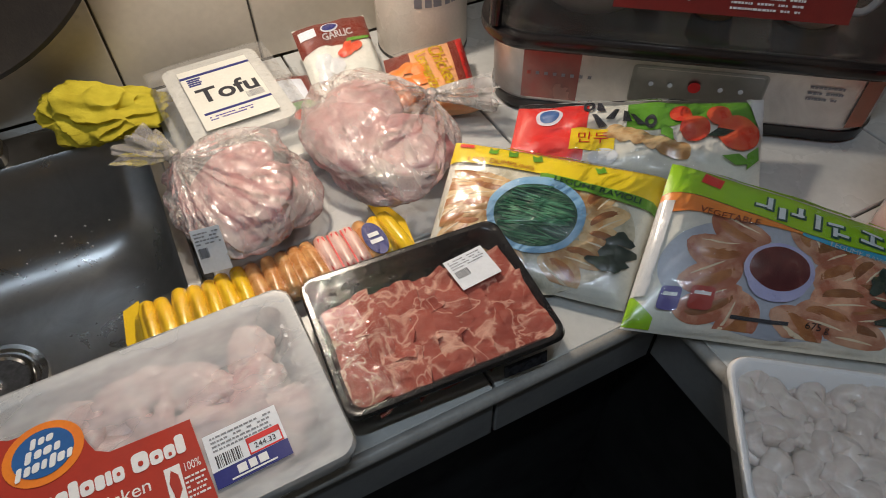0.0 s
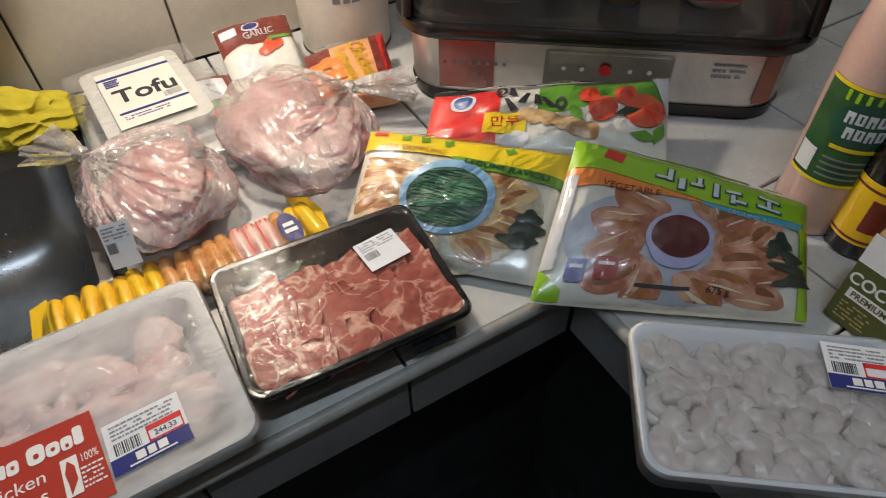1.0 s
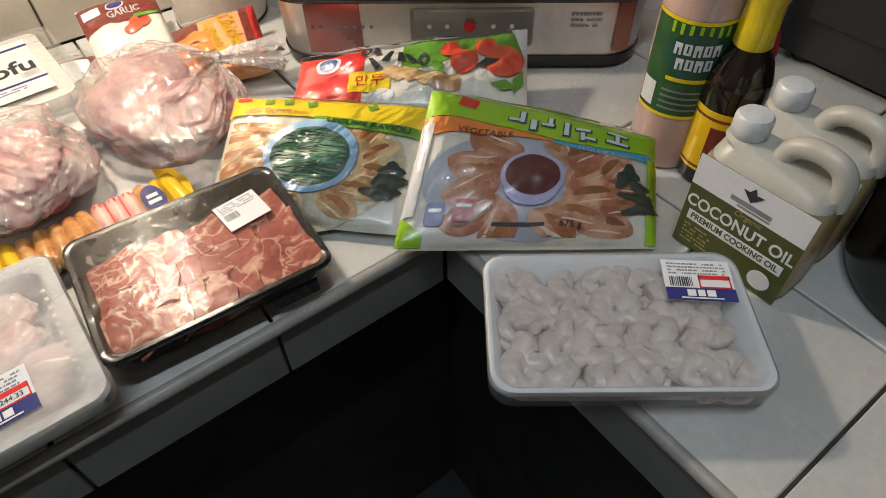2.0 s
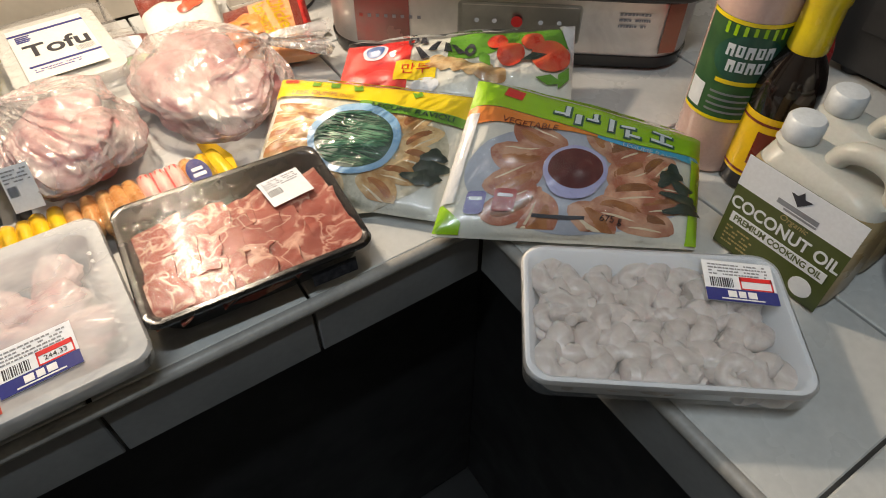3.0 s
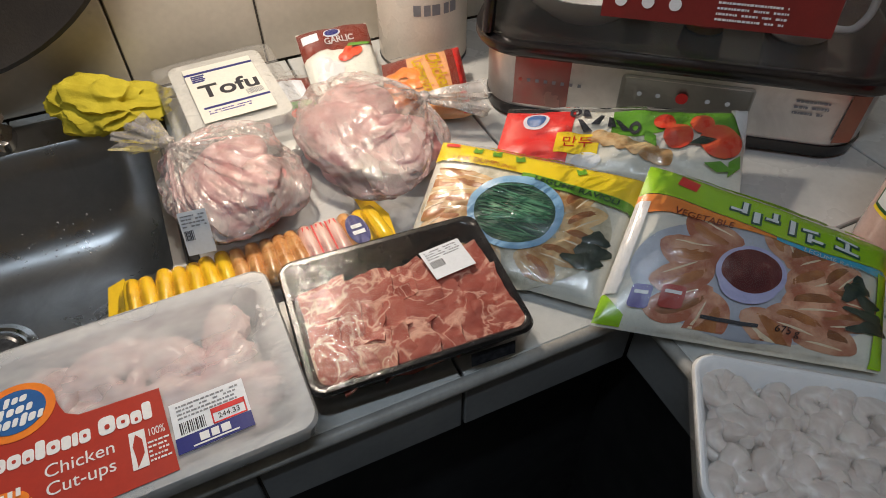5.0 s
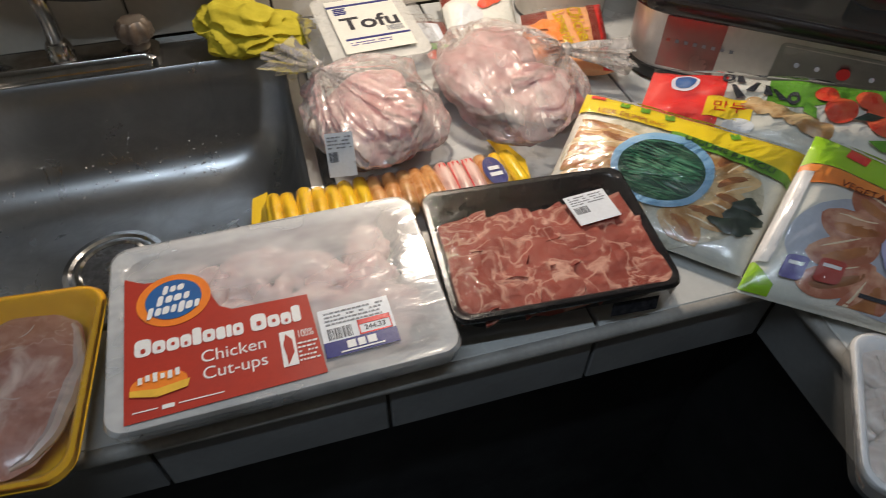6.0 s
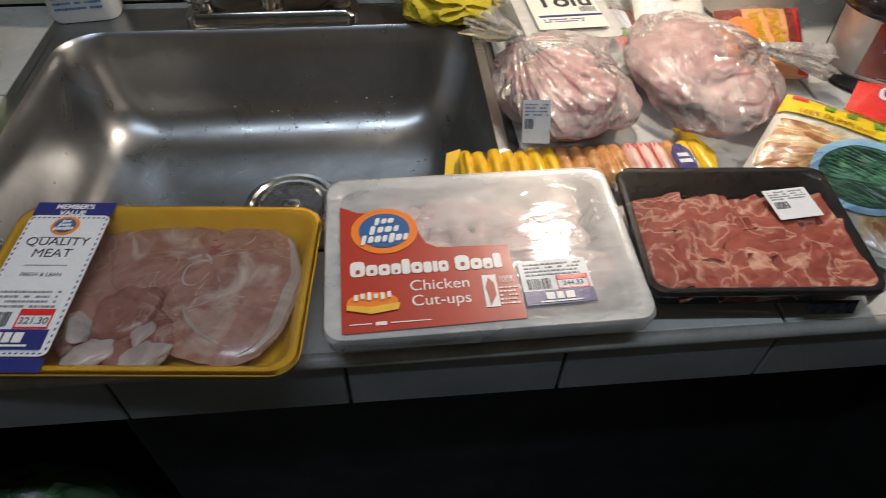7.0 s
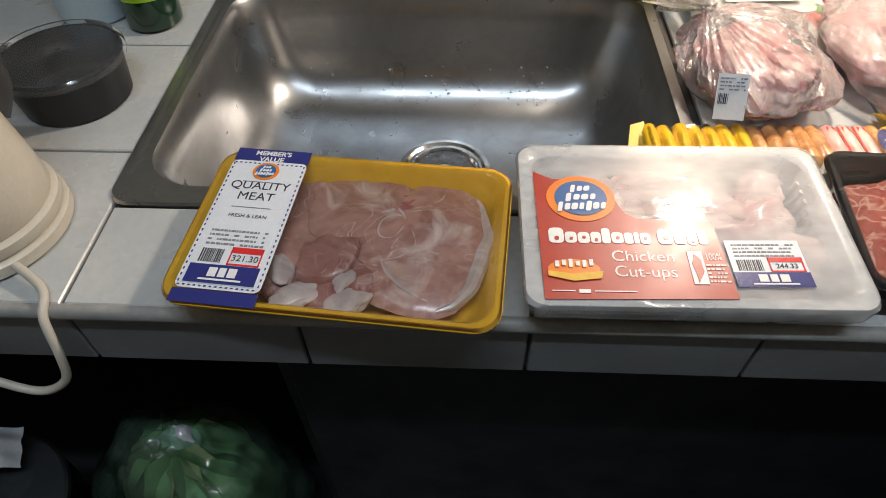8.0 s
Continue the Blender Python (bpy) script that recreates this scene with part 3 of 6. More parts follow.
def chicken_tray():
    w, d, h = 0.276, 0.185, 0.043
    t = thing("chicken_tray", "cloudy plastic tray of wrapped chicken pieces with a red label", "meat tray", (0.1255, 0.0705, 0.8555), 0.7, tip=2.2)
    body = tray(w, d, h, 0.016, 0.013, 0.010, CLOUDY_TRAY, t, label="cloudy white plastic tray")
    for i in range(11):
        y = -0.056 + 0.0112 * i
        part("rib", tube([(w / 2 - 0.0275, y, 0.008), (w / 2 - 0.0215, y, 0.018), (w / 2 - 0.0175, y, 0.032)], 0.0026, 8), CLOUDY_TRAY, body)
    rnd = random.Random(4)
    for i, (x, y, a, b, c, turn) in enumerate(((-0.03, 0.040, 0.045, 0.022, 0.017, 20), (0.03, 0.035, 0.040, 0.024, 0.018, -35), (0.075, 0.012, 0.034, 0.026, 0.017, 60), (0.03, -0.008, 0.045, 0.022, 0.018, 10), (-0.045, 0.002, 0.042, 0.024, 0.017, -20), (-0.078, 0.042, 0.036, 0.024, 0.017, 40), (0.085, 0.048, 0.030, 0.022, 0.015, 70), (0.100, -0.020, 0.026, 0.022, 0.015, 20), (-0.010, 0.062, 0.034, 0.018, 0.016, 5), (0.065, -0.045, 0.040, 0.022, 0.016, -10), (-0.01, -0.05, 0.050, 0.024, 0.015, 5), (-0.08, -0.045, 0.034, 0.024, 0.015, 30))):
        m = pose(x, y, 0.0205, rnd.uniform(-12, 12), rnd.uniform(-12, 12), turn)
        part("chicken_piece", moved(lump((a, b, c * 0.92), 20 + i, 0.30, 1.5, 4, 0.03), m), CHICKEN, t)
    for i, (x, y, turn, l) in enumerate(((-0.048, 0.032, 70, 0.05), (-0.015, 0.028, 115, 0.045), (0.004, 0.010, 80, 0.05))):
        m = pose(x, y, 0.031, 0, -8, turn)
        part("wing_tip", moved(tube([(-l / 2, 0, 0), (-l / 4, 0.002, 0.001), (0, 0.002, 0.002), (l / 4, 0, 0.001), (l / 2, -0.002, -0.002)], 0.008, 10, None, [0.006, 0.010, 0.0095, 0.008, 0.004]), m), CHICKEN, t)
    wrap(w - 0.002, d - 0.002, h, 0.016, CHICKEN_WRAP, t, 0.0015, 2, 0.016)
    z = h + 0.0022
    outline = [(-0.122, -0.086), (0.028, -0.083), (0.024, -0.004), (-0.038, -0.002)]
    outline += [(-0.048, 0.004), (-0.052, 0.013), (-0.056, 0.026), (-0.066, 0.040), (-0.080, 0.046), (-0.096, 0.044), (-0.108, 0.045), (-0.124, 0.054)]
    lab = part("label", flat(outline, z), RED_INK, t, "brick red printed paper label")
    round_badge(lab, -0.084, 0.021, 0.030, z + 0.0006)
    # the product's name in two heavy white words, kept as plain shapes
    x = -0.115
    for i, wd in enumerate((9, 7, 7, 6, 5, 7, 5, 3, 6, 0, 9, 7, 6, 5)):
        if wd:
            wide, tall = wd * 0.00140, 0.0165 if i in (0, 4, 10, 13) else 0.0120
            blob = rr(wide, tall, min(wide, tall) * 0.34, 4, x + wide / 2, -0.0300 + tall / 2 + 0.0003 * (i % 2))
            shape = part("letter_shape", flat(blob, z + 0.0006), WHITE_INK, lab)
            if wd > 5:
                part("letter_gap", flat(rr(wide * 0.30, tall * 0.26, wide * 0.12, 3, x + wide * 0.52, -0.0300 + tall * (0.40 + 0.1 * (i % 3 - 1))), z + 0.0011), RED_INK, shape)
        x += wd * 0.00140 + 0.0009 + (0.0042 if not wd else 0)
    lettering("Chicken\nCut-ups", 0.0155, WHITE_INK, lab, -0.040, -0.051, z + 0.0007)
    lettering("100%", 0.0100, WHITE_INK, lab, 0.0165, -0.0425, z + 0.0007, stretch=0.62)
    leaf = part("leaf_mark", rect(-0.004, -0.070, 0.008, -0.037, z + 0.0006), WHITE_INK, lab)
    part("leaf", flat([(0.0, -0.069), (0.006, -0.058), (0.0055, -0.046), (0.001, -0.040), (-0.002, -0.050), (-0.0005, -0.060)], z + 0.0011), RED_INK, leaf)
    part("small_print", print_lines(0.009, 0.025, -0.069, -0.049, 5, z + 0.0006, 8), WHITE_INK, lab)
    part("sun_badge", flat(circle(0.021, 30, -0.097, -0.057, 0.010), z + 0.0006), ORANGE_INK, lab)
    part("ribbon", flat([(-0.118, -0.064), (-0.098, -0.069), (-0.076, -0.066), (-0.074, -0.059), (-0.098, -0.062), (-0.118, -0.059)], z + 0.0012), mat("gold_print", (0.85, 0.50, 0.05)), lab)
    part("logo_shape", bars([(-0.112 + i * 0.0055, -0.0555 + (i % 2) * 0.0015, -0.1088 + i * 0.0055, -0.0495 + (i % 3) * 0.001) for i in range(6)], z + 0.0018), WHITE_INK, lab)
    part("foot_print", bars(((-0.116, -0.0785, -0.098, -0.0775), (-0.095, -0.080, -0.086, -0.0765), (-0.083, -0.0785, -0.050, -0.0775)), z + 0.0006), WHITE_INK, lab)
    price_label(t, 0.059, -0.048, 0.060, 0.047, z + 0.0004, 1.0, "244.33", 6)


def sliced_meat_tray():
    w, d, h = 0.211, 0.156, 0.046
    t = thing("sliced_meat_tray", "black foam tray of thin sliced red meat under film", "meat tray", (0.3725, 0.0765, 0.8535), -3.6, tip=2.6)
    tray(w, d, h, 0.014, 0.008, 0.014, BLACK_FOAM, t, label="black foam tray")
    rnd = random.Random(12)
    k = 0
    for row in range(3):
        for i in range(9):
            bm, grid = bmesh.new(), []
            nu, nv = 10, 9
            lx, ly = rnd.uniform(0.034, 0.042), rnd.uniform(0.040, 0.048)
            for side in (0, 1):
                for a in range(nu):
                    for b in range(nv):
                        u, v = a / (nu - 1) - 0.5, b / (nv - 1) - 0.5
                        px = u * lx * (1 + 0.22 * noise.noise(Vector((k * 1.3, v * 2.2, 1)))) + 0.004 * noise.noise(Vector((v * 3, k * 0.7, 5)))
                        py = v * ly * (1 + 0.22 * noise.noise(Vector((k * 1.3, u * 2.2, 2))))
                        pz = 0.0026 * math.cos(u * 3.4) + 0.0034 * noise.noise(Vector((u * 2.0, v * 2.6, k * 1.7))) + (0.0022 if side else 0)
                        grid.append(bm.verts.new((px, py, pz)))
            for side in (0, nu * nv):
                for a in range(nu - 1):
                    for b in range(nv - 1):
                        q = side + a * nv + b
                        bm.faces.new((grid[q], grid[q + nv], grid[q + nv + 1], grid[q + 1]))
            edge = [a * nv for a in range(nu)] + [(nu - 1) * nv + b for b in range(1, nv)] + [a * nv + nv - 1 for a in range(nu - 2, -1, -1)] + list(range(nv - 2, 0, -1))
            for p, q in zip(edge, edge[1:] + edge[:1]):
                bm.faces.new((grid[p], grid[q], grid[q + nu * nv], grid[p + nu * nv]))
            x = -0.080 + i * 0.0200 + rnd.uniform(-0.003, 0.003)
            y = 0.020 - row * 0.0350 + rnd.uniform(-0.003, 0.003)
            part("meat_slice", moved(bm, pose(x, y, 0.0355 + 0.001 * row + rnd.uniform(-0.001, 0.001), rnd.uniform(-6, 6), -14 + rnd.uniform(-4, 4), rnd.uniform(-16, 16))), BEEF, t)
            k += 1
    part("meat_bed", moved(lump((0.084, 0.060, 0.012), 3, 0.08, 2, 3), pose(0.0, -0.010, 0.022)), BEEF, t)
    wrap(w - 0.003, d - 0.003, h, 0.014, MEAT_WRAP, t, 0.002, 5, 0.03)
    z = h + 0.0018
    price_label(t, 0.056, 0.026, 0.044, 0.038, z, 8, "", 9, False)
    part("side_label", moved(rect(-0.022, -0.008, 0.022, 0.008), pose(0.062, -0.0775, 0.024, 78, 0, 0)), mat("black_gloss_label", (0.02, 0.02, 0.024), (0.05, 0.05, 0.055), rough=0.2, scale=200), t, "dark glossy side label")


def shrimp_mesh(seed):
    """A peeled shrimp curled into a C, thick at the head end."""
    rnd = random.Random(seed)
    pts, rad = [], []
    r0 = 0.0105
    for i in range(15):
        a = radians(-150 + 285 * i / 14)
        pts.append((r0 * math.cos(a), r0 * math.sin(a) * 0.95, 0.002 * math.sin(a * 2 + seed)))
        s = 1 - 0.62 * i / 14
        rad.append(0.0118 * s * (1 + 0.09 * (i % 2)) * min(1, 0.55 + i * 0.3) + 0.0006 + rnd.uniform(-0.0002, 0.0002))
    return mesh_of("shrimp", tube(pts, 0.006, 10, None, rad), SHRIMP)


def shrimp_tray():
    w, d, h = 0.231, 0.146, 0.041
    t = thing("shrimp_tray", "white foam tray of peeled shrimp under film, overhanging the counter", "seafood tray", (0.6315, -0.2145, 0.8515), -37.3)
    tray(w, d, h, 0.020, 0.007, 0.010, WHITE_FOAM, t, label="white foam tray")
    shapes = [shrimp_mesh(s) for s in range(4)]
    rnd = random.Random(31)
    for layer, z in ((0, 0.018), (1, 0.0265)):
        for j in range(5):
            for i in range(8 - (j % 2)):
                x = -0.085 + 0.0242 * i + 0.0121 * (j % 2) + rnd.uniform(-0.004, 0.004)
                y = -0.0440 + 0.0220 * j + rnd.uniform(-0.004, 0.004)
                s = rnd.uniform(0.95, 1.25)
                m = pose(x, y, z + rnd.uniform(-0.0015, 0.0015), rnd.uniform(-10, 10), rnd.uniform(-10, 10), rnd.uniform(0, 360)) @ Matrix.Diagonal((s, s, 0.92, 1))
                part("shrimp", shapes[rnd.randrange(4)], SHRIMP, t, m=m)
    wrap(w - 0.002, d - 0.002, h, 0.020, SHRIMP_WRAP, t, 0.0015, 7, 0.02)
    price_label(t, 0.075, 0.038, 0.060, 0.046, h + 0.002, -4, "", 12)


pork_tray()
chicken_tray()
sliced_meat_tray()
shrimp_tray()


# ---------------------------------------------------------------- the sink
def kitchen_sink():
    x0, y0, x1, y1 = SINK
    t = thing("kitchen_sink", "brushed stainless steel sink set into the tiled counter", "sink", (-0.1159, 0.368, TOP))
    bx0, by0, bx1, by1 = -0.392, 0.150, 0.172, 0.548
    cx, cy = (bx0 + bx1) / 2 + 0.1159, (by0 + by1) / 2 - 0.368
    w, d = bx1 - bx0, by1 - by0
    ow, od = x1 - x0, y1 - y0
    n = 8
    rings = [
        (rr(ow - 0.004, od - 0.004, 0.020, n), -0.012), (rr(ow, od, 0.022, n), 0.001), (rr(ow - 0.004, od - 0.004, 0.022, n), 0.004), (rr(ow - 0.030, od - 0.030, 0.030, n), 0.0045),
    ]
    rings += [(rr(w + 0.030, d + 0.026, 0.062, n, cx, cy), 0.0035), (rr(w + 0.010, d + 0.010, 0.058, n, cx, cy), 0.0030), (rr(w, d, 0.055, n, cx, cy), -0.003),
              (rr(w - 0.010, d - 0.010, 0.055, n, cx, cy), -0.040), (rr(w - 0.020, d - 0.020, 0.058, n, cx, cy), -0.080)]
    for k in range(1, 7):
        a = radians(15 * k)
        rings.append((rr(w - 0.023 - 0.15 * (1 - math.cos(a)), d - 0.023 - 0.15 * (1 - math.cos(a)), 0.062, n, cx, cy), -0.083 - 0.079 * math.sin(a)))
    rings.append((rr(w * 0.55, d * 0.45, 0.06, n, cx, cy), -0.1635))
    rings.append((rr(0.14, 0.14, 0.0699, n, 0.0230, -0.012), -0.165))
    part("basin", loft(rings, False, True), SINK_STEEL, t)
    part("drain_flange", turned([(0.066, -0.164), (0.065, -0.1585), (0.058, -0.1575), (0.054, -0.1600), (0.051, -0.1595), (0.049, -0.1570), (0.045, -0.1570), (0.042, -0.1600)], 48, 0.0230, -0.012, cap1=False), CHROME, t, "polished drain flange with stepped rings")
    part("drain_cup", turned([(0.0425, -0.1606), (0.040, -0.1612), (0.034, -0.1604), (0.030, -0.1612), (0.022, -0.1604), (0.016, -0.1612), (0.010, -0.1585), (0.004, -0.158)], 40, 0.0230, -0.012), mat("dull_strainer_steel", (0.30, 0.30, 0.31), (0.16, 0.16, 0.17), rough=0.32, metal=0.9, scale=90), t, "dull steel strainer")
    part("strainer_knob", turned([(0.012, -0.163), (0.012, -0.158), (0.006, -0.155)], 20, 0.0230, -0.012), CHROME, t)
    # drops left on the back of the basin
    rnd = random.Random(77)
    drops = bmesh.new()
    for i in range(110):
        x, y = cx + rnd.uniform(-0.2, 0.22), cy + d / 2 - rnd.uniform(0.014, 0.05)
        s = rnd.uniform(0.0008, 0.0024)
        k = (cy + d / 2 - 0.0115 - y) / 0.075
        z = -0.083 - 0.079 * math.sqrt(max(0.0, 1 - (1 - min(1, max(0, k))) ** 2))
        bmesh.ops.create_icosphere(drops, subdivisions=1, radius=s, matrix=Matrix.Translation((x, y, z)))
    water = bpy.data.materials.new("water")
    water.use_nodes = True
    wb = water.node_tree.nodes["Principled BSDF"]
    wb.inputs["Transmission Weight"].default_value, wb.inputs["Roughness"].default_value, wb.inputs["IOR"].default_value = 0.55, 0.03, 1.5
    tagged(part("water_drops", drops, water, t, "water drops on the steel"), kind="stuff")
    return t


def faucet():
    t = thing("kitchen_faucet", "old chrome deck faucet with two knobs behind the sink", "faucet", (-0.107, 0.580, TOP + 0.0045))
    plate = loft([(rr(0.245, 0.058, 0.016, 6), 0), (rr(0.243, 0.056, 0.016, 6), 0.012), (rr(0.225, 0.044, 0.012, 6), 0.019)])
    part("base_plate", plate, CHROME, t)
    for x, m_, lab in ((-0.098, CHROME, "fluted chrome knob"), (0.098, mat("tarnished_brown_knob", (0.16, 0.11, 0.08), (0.30, 0.25, 0.20), rough=0.4, metal=0.5), "tarnished brown knob")):
        bm = turned([(0.014, 0.018), (0.013, 0.030)], 24, x, 0)
        rings = []
        for r, z in ((0.018, 0.030), (0.023, 0.036), (0.022, 0.050), (0.015, 0.058)):
            rings.append([(x + (r + 0.0018 * math.cos(8 * a)) * math.cos(a), (r + 0.0018 * math.cos(8 * a)) * math.sin(a), z) for a in (2 * math.pi * i / 48 for i in range(48))])
        loft(rings, True, True, bm)
        part("knob", bm, m_, t, lab)
    part("spout_collar", turned([(0.018, 0.018), (0.016, 0.034), (0.013, 0.040)], 24), CHROME, t)
    part("spout", tube(smooth_line([(0, 0, 0.035), (0, 0, 0.10), (-0.03, 0.01, 0.16), (-0.12, 0.02, 0.175), (-0.19, 0.0, 0.15)], 6), 0.010, 14), CHROME, t)
    return t


kitchen_sink()
faucet()


# ---------------------------------------------------------------- more materials
CREAM_PLASTIC = mat("cream_plastic", (0.70, 0.64, 0.54), (0.63, 0.57, 0.47), rough=0.35, scale=15, bump=0.05)
CANISTER_WHITE = mat("warm_white_enamel", (0.72, 0.66, 0.58), (0.66, 0.60, 0.52), rough=0.3, scale=10, bump=0.03)
TOFU_TUB = mat("white_tofu_tub", (0.66, 0.65, 0.61), (0.60, 0.59, 0.55), rough=0.3, scale=20, bump=0.04, coat=0.5)
TOFU_FILM = film("clear_tofu_bag", 0.16, scale=70, strength=0.8)
TOWEL = mat("yellow_terry_cloth", (0.60, 0.50, 0.03), (0.44, 0.35, 0.015), rough=0.95, scale=30, fine=700, bump=1.0)
YELLOW_PACK = mat("yellow_plastic_print", (0.88, 0.58, 0.02), (0.82, 0.50, 0.02), rough=0.25, scale=30, bump=0.1, coat=0.5)
LEMON_PACK = mat("lemon_plastic_print", (0.85, 0.66, 0.02), (0.80, 0.60, 0.02), rough=0.25, scale=30, bump=0.1, coat=0.5)
LIME_PACK = mat("lime_plastic_print", (0.36, 0.62, 0.02), (0.30, 0.55, 0.02), rough=0.25, scale=30, bump=0.1, coat=0.5)
GREEN_PACK = mat("green_plastic_print", (0.14, 0.36, 0.03), (0.11, 0.30, 0.03), rough=0.3, scale=30, bump=0.1, coat=0.4)
ORANGE_PACK = mat("orange_plastic_print", (0.85, 0.28, 0.05), (0.78, 0.22, 0.04), rough=0.3, scale=30, bump=0.1, coat=0.4)
RED_PACK = mat("red_plastic_print", (0.75, 0.04, 0.03), (0.68, 0.03, 0.03), rough=0.28, scale=30, bump=0.1, coat=0.4)
BROWN_PACK = mat("maroon_plastic_print", (0.22, 0.035, 0.02), (0.17, 0.03, 0.02), rough=0.3, scale=40, bump=0.1, coat=0.4)
WHITE_PACK = mat("pale_plastic_print", (0.80, 0.78, 0.70), (0.66, 0.66, 0.60), rough=0.3, scale=32, bump=0.15, coat=0.4)
PLATE_PRINT = mat("printed_pale_plate", (0.76, 0.72, 0.60), (0.42, 0.38, 0.26), rough=0.35, scale=55, bump=0.1, coat=0.4)
AQUA_PACK = mat("aqua_plastic_print", (0.05, 0.42, 0.70), (0.04, 0.36, 0.62), rough=0.3, coat=0.4)
DOUGH_PALE = mat("printed_pale_dough", (0.84, 0.74, 0.56), (0.78, 0.64, 0.44), rough=0.35, scale=60, fine=250, bump=0.1, coat=0.4)
DUMPLING = mat("printed_fried_dumpling", (0.46, 0.22, 0.065), (0.74, 0.54, 0.29), rough=0.35, scale=48, fine=250, bump=0.2, coat=0.4, per_object=0.15, lo=0.42, hi=0.6)
FRIED = mat("printed_fried_side", (0.44, 0.19, 0.07), (0.25, 0.08, 0.025), rough=0.35, scale=60, fine=250, bump=0.2, coat=0.4, per_object=0.3)
DUMPLING_RED = mat("printed_browned_dumpling", (0.40, 0.12, 0.065), (0.70, 0.40, 0.26), rough=0.35, scale=42, fine=250, bump=0.2, coat=0.4, per_object=0.15, lo=0.42, hi=0.6)
BOWL_PRINT = mat("printed_blue_bowl", (0.24, 0.46, 0.68), (0.34, 0.55, 0.74), rough=0.3, coat=0.4)
LILAC_PRINT = mat("printed_lilac_bowl", (0.46, 0.46, 0.70), (0.54, 0.53, 0.74), rough=0.3, coat=0.4)
CHIVE = mat("printed_green_chives", (0.03, 0.16, 0.085), (0.10, 0.27, 0.15), rough=0.35, scale=90, fine=300, coat=0.4, per_object=0.45)
CHIVE_DARK = mat("printed_dark_greens", (0.012, 0.07, 0.05), (0.02, 0.10, 0.06), rough=0.4, coat=0.4)
SAUCE = mat("printed_dark_sauce", (0.10, 0.015, 0.02), (0.18, 0.04, 0.04), rough=0.25, scale=80, coat=0.6)
SEAWEED = mat("printed_dark_seaweed", (0.012, 0.03, 0.025), (0.03, 0.06, 0.04), rough=0.4, scale=120, bump=0.5, coat=0.3)
TOMATO = mat("printed_tomato", (0.65, 0.04, 0.02), (0.75, 0.16, 0.06), rough=0.3, scale=60, coat=0.5)
VIOLET_INK = mat("violet_print", (0.10, 0.07, 0.32), (0.08, 0.06, 0.28), rough=0.35)
SAUSAGE = mat("smoked_sausage_skin", (0.56, 0.24, 0.07), (0.76, 0.46, 0.18), rough=0.3, scale=60, coat=0.6, per_object=0.12)
PINK_PACK = mat("pink_striped_pack_print", (0.72, 0.40, 0.34), (0.80, 0.60, 0.52), rough=0.3, coat=0.5)
WRINKLED = film("wrinkled_pack_film", 0.010, scale=30, strength=0.6, gloss=0.75, rough=0.06, stretch=(1.0, 1.8, 1.0))
JUG_PLASTIC = mat("milky_jug_plastic", (0.54, 0.54, 0.50), (0.48, 0.47, 0.42), rough=0.35, scale=15, bump=0.04, sss=0.2)
JUG_OIL = mat("oil_seen_through_jug", (0.42, 0.32, 0.17), (0.36, 0.26, 0.13), rough=0.3, scale=12, bump=0.03)
OLIVE_LABEL = mat("olive_green_label", (0.075, 0.095, 0.022), (0.06, 0.075, 0.018), rough=0.4, scale=20, bump=0.03)
TAN_INK = mat("tan_print", (0.42, 0.32, 0.14))
CAP_WHITE = mat("bluish_white_cap", (0.66, 0.70, 0.74), rough=0.4, scale=40, bump=0.05)
VINEGAR = mat("pink_vinegar_bottle", (0.64, 0.44, 0.39), (0.58, 0.39, 0.34), rough=0.15, scale=10, bump=0.02, coat=0.8, sss=0.1)
SOY = mat("black_brown_soy_bottle", (0.010, 0.006, 0.005), (0.014, 0.008, 0.006), rough=0.12, scale=20, bump=0.02, coat=0.6)
LABEL_GREEN = mat("dark_green_bottle_label", (0.022, 0.085, 0.030), (0.04, 0.12, 0.035), rough=0.4, scale=50)
BOWL_BLACK = mat("black_takeaway_bowl", (0.006, 0.006, 0.008), (0.009, 0.009, 0.010), rough=0.42, scale=25, bump=0.04)
LID_CLOUDY = film("cloudy_lid_plastic", 0.07, scale=25, strength=0.2, haze_colour=(0.5, 0.52, 0.56))
LID_CLEAR = film("clear_lid_plastic", 0.05, tint=(0.93, 0.92, 0.91), scale=8, strength=0.08)
BOTTLE_GREEN = mat("dark_green_bottle", (0.008, 0.045, 0.018), (0.006, 0.03, 0.012), rough=0.15, scale=20, bump=0.02, coat=0.5)
LEAF = mat("pale_green_cabbage_leaf", (0.30, 0.42, 0.20), (0.46, 0.55, 0.36), rough=0.45, scale=18, fine=120, bump=0.4)
GREEN_BAG = film("green_tinted_bag", 0.14, haze_colour=(0.25, 0.42, 0.30), gloss=1.3, tint=(0.72, 0.92, 0.78), scale=30, strength=0.8)
GREY_GRIP = mat("dark_grey_grip", (0.05, 0.05, 0.052), rough=0.5)
PORCELAIN = mat("white_porcelain", (0.74, 0.74, 0.74), rough=0.15, scale=10, bump=0.01, coat=0.4)
# shadow colour for the pan added on the wall
SHADOW_BROWN = mat("shadow_brown_pan", (0.035, 0.027, 0.02), (0.02, 0.015, 0.012), rough=0.6, scale=15, bump=0.3)


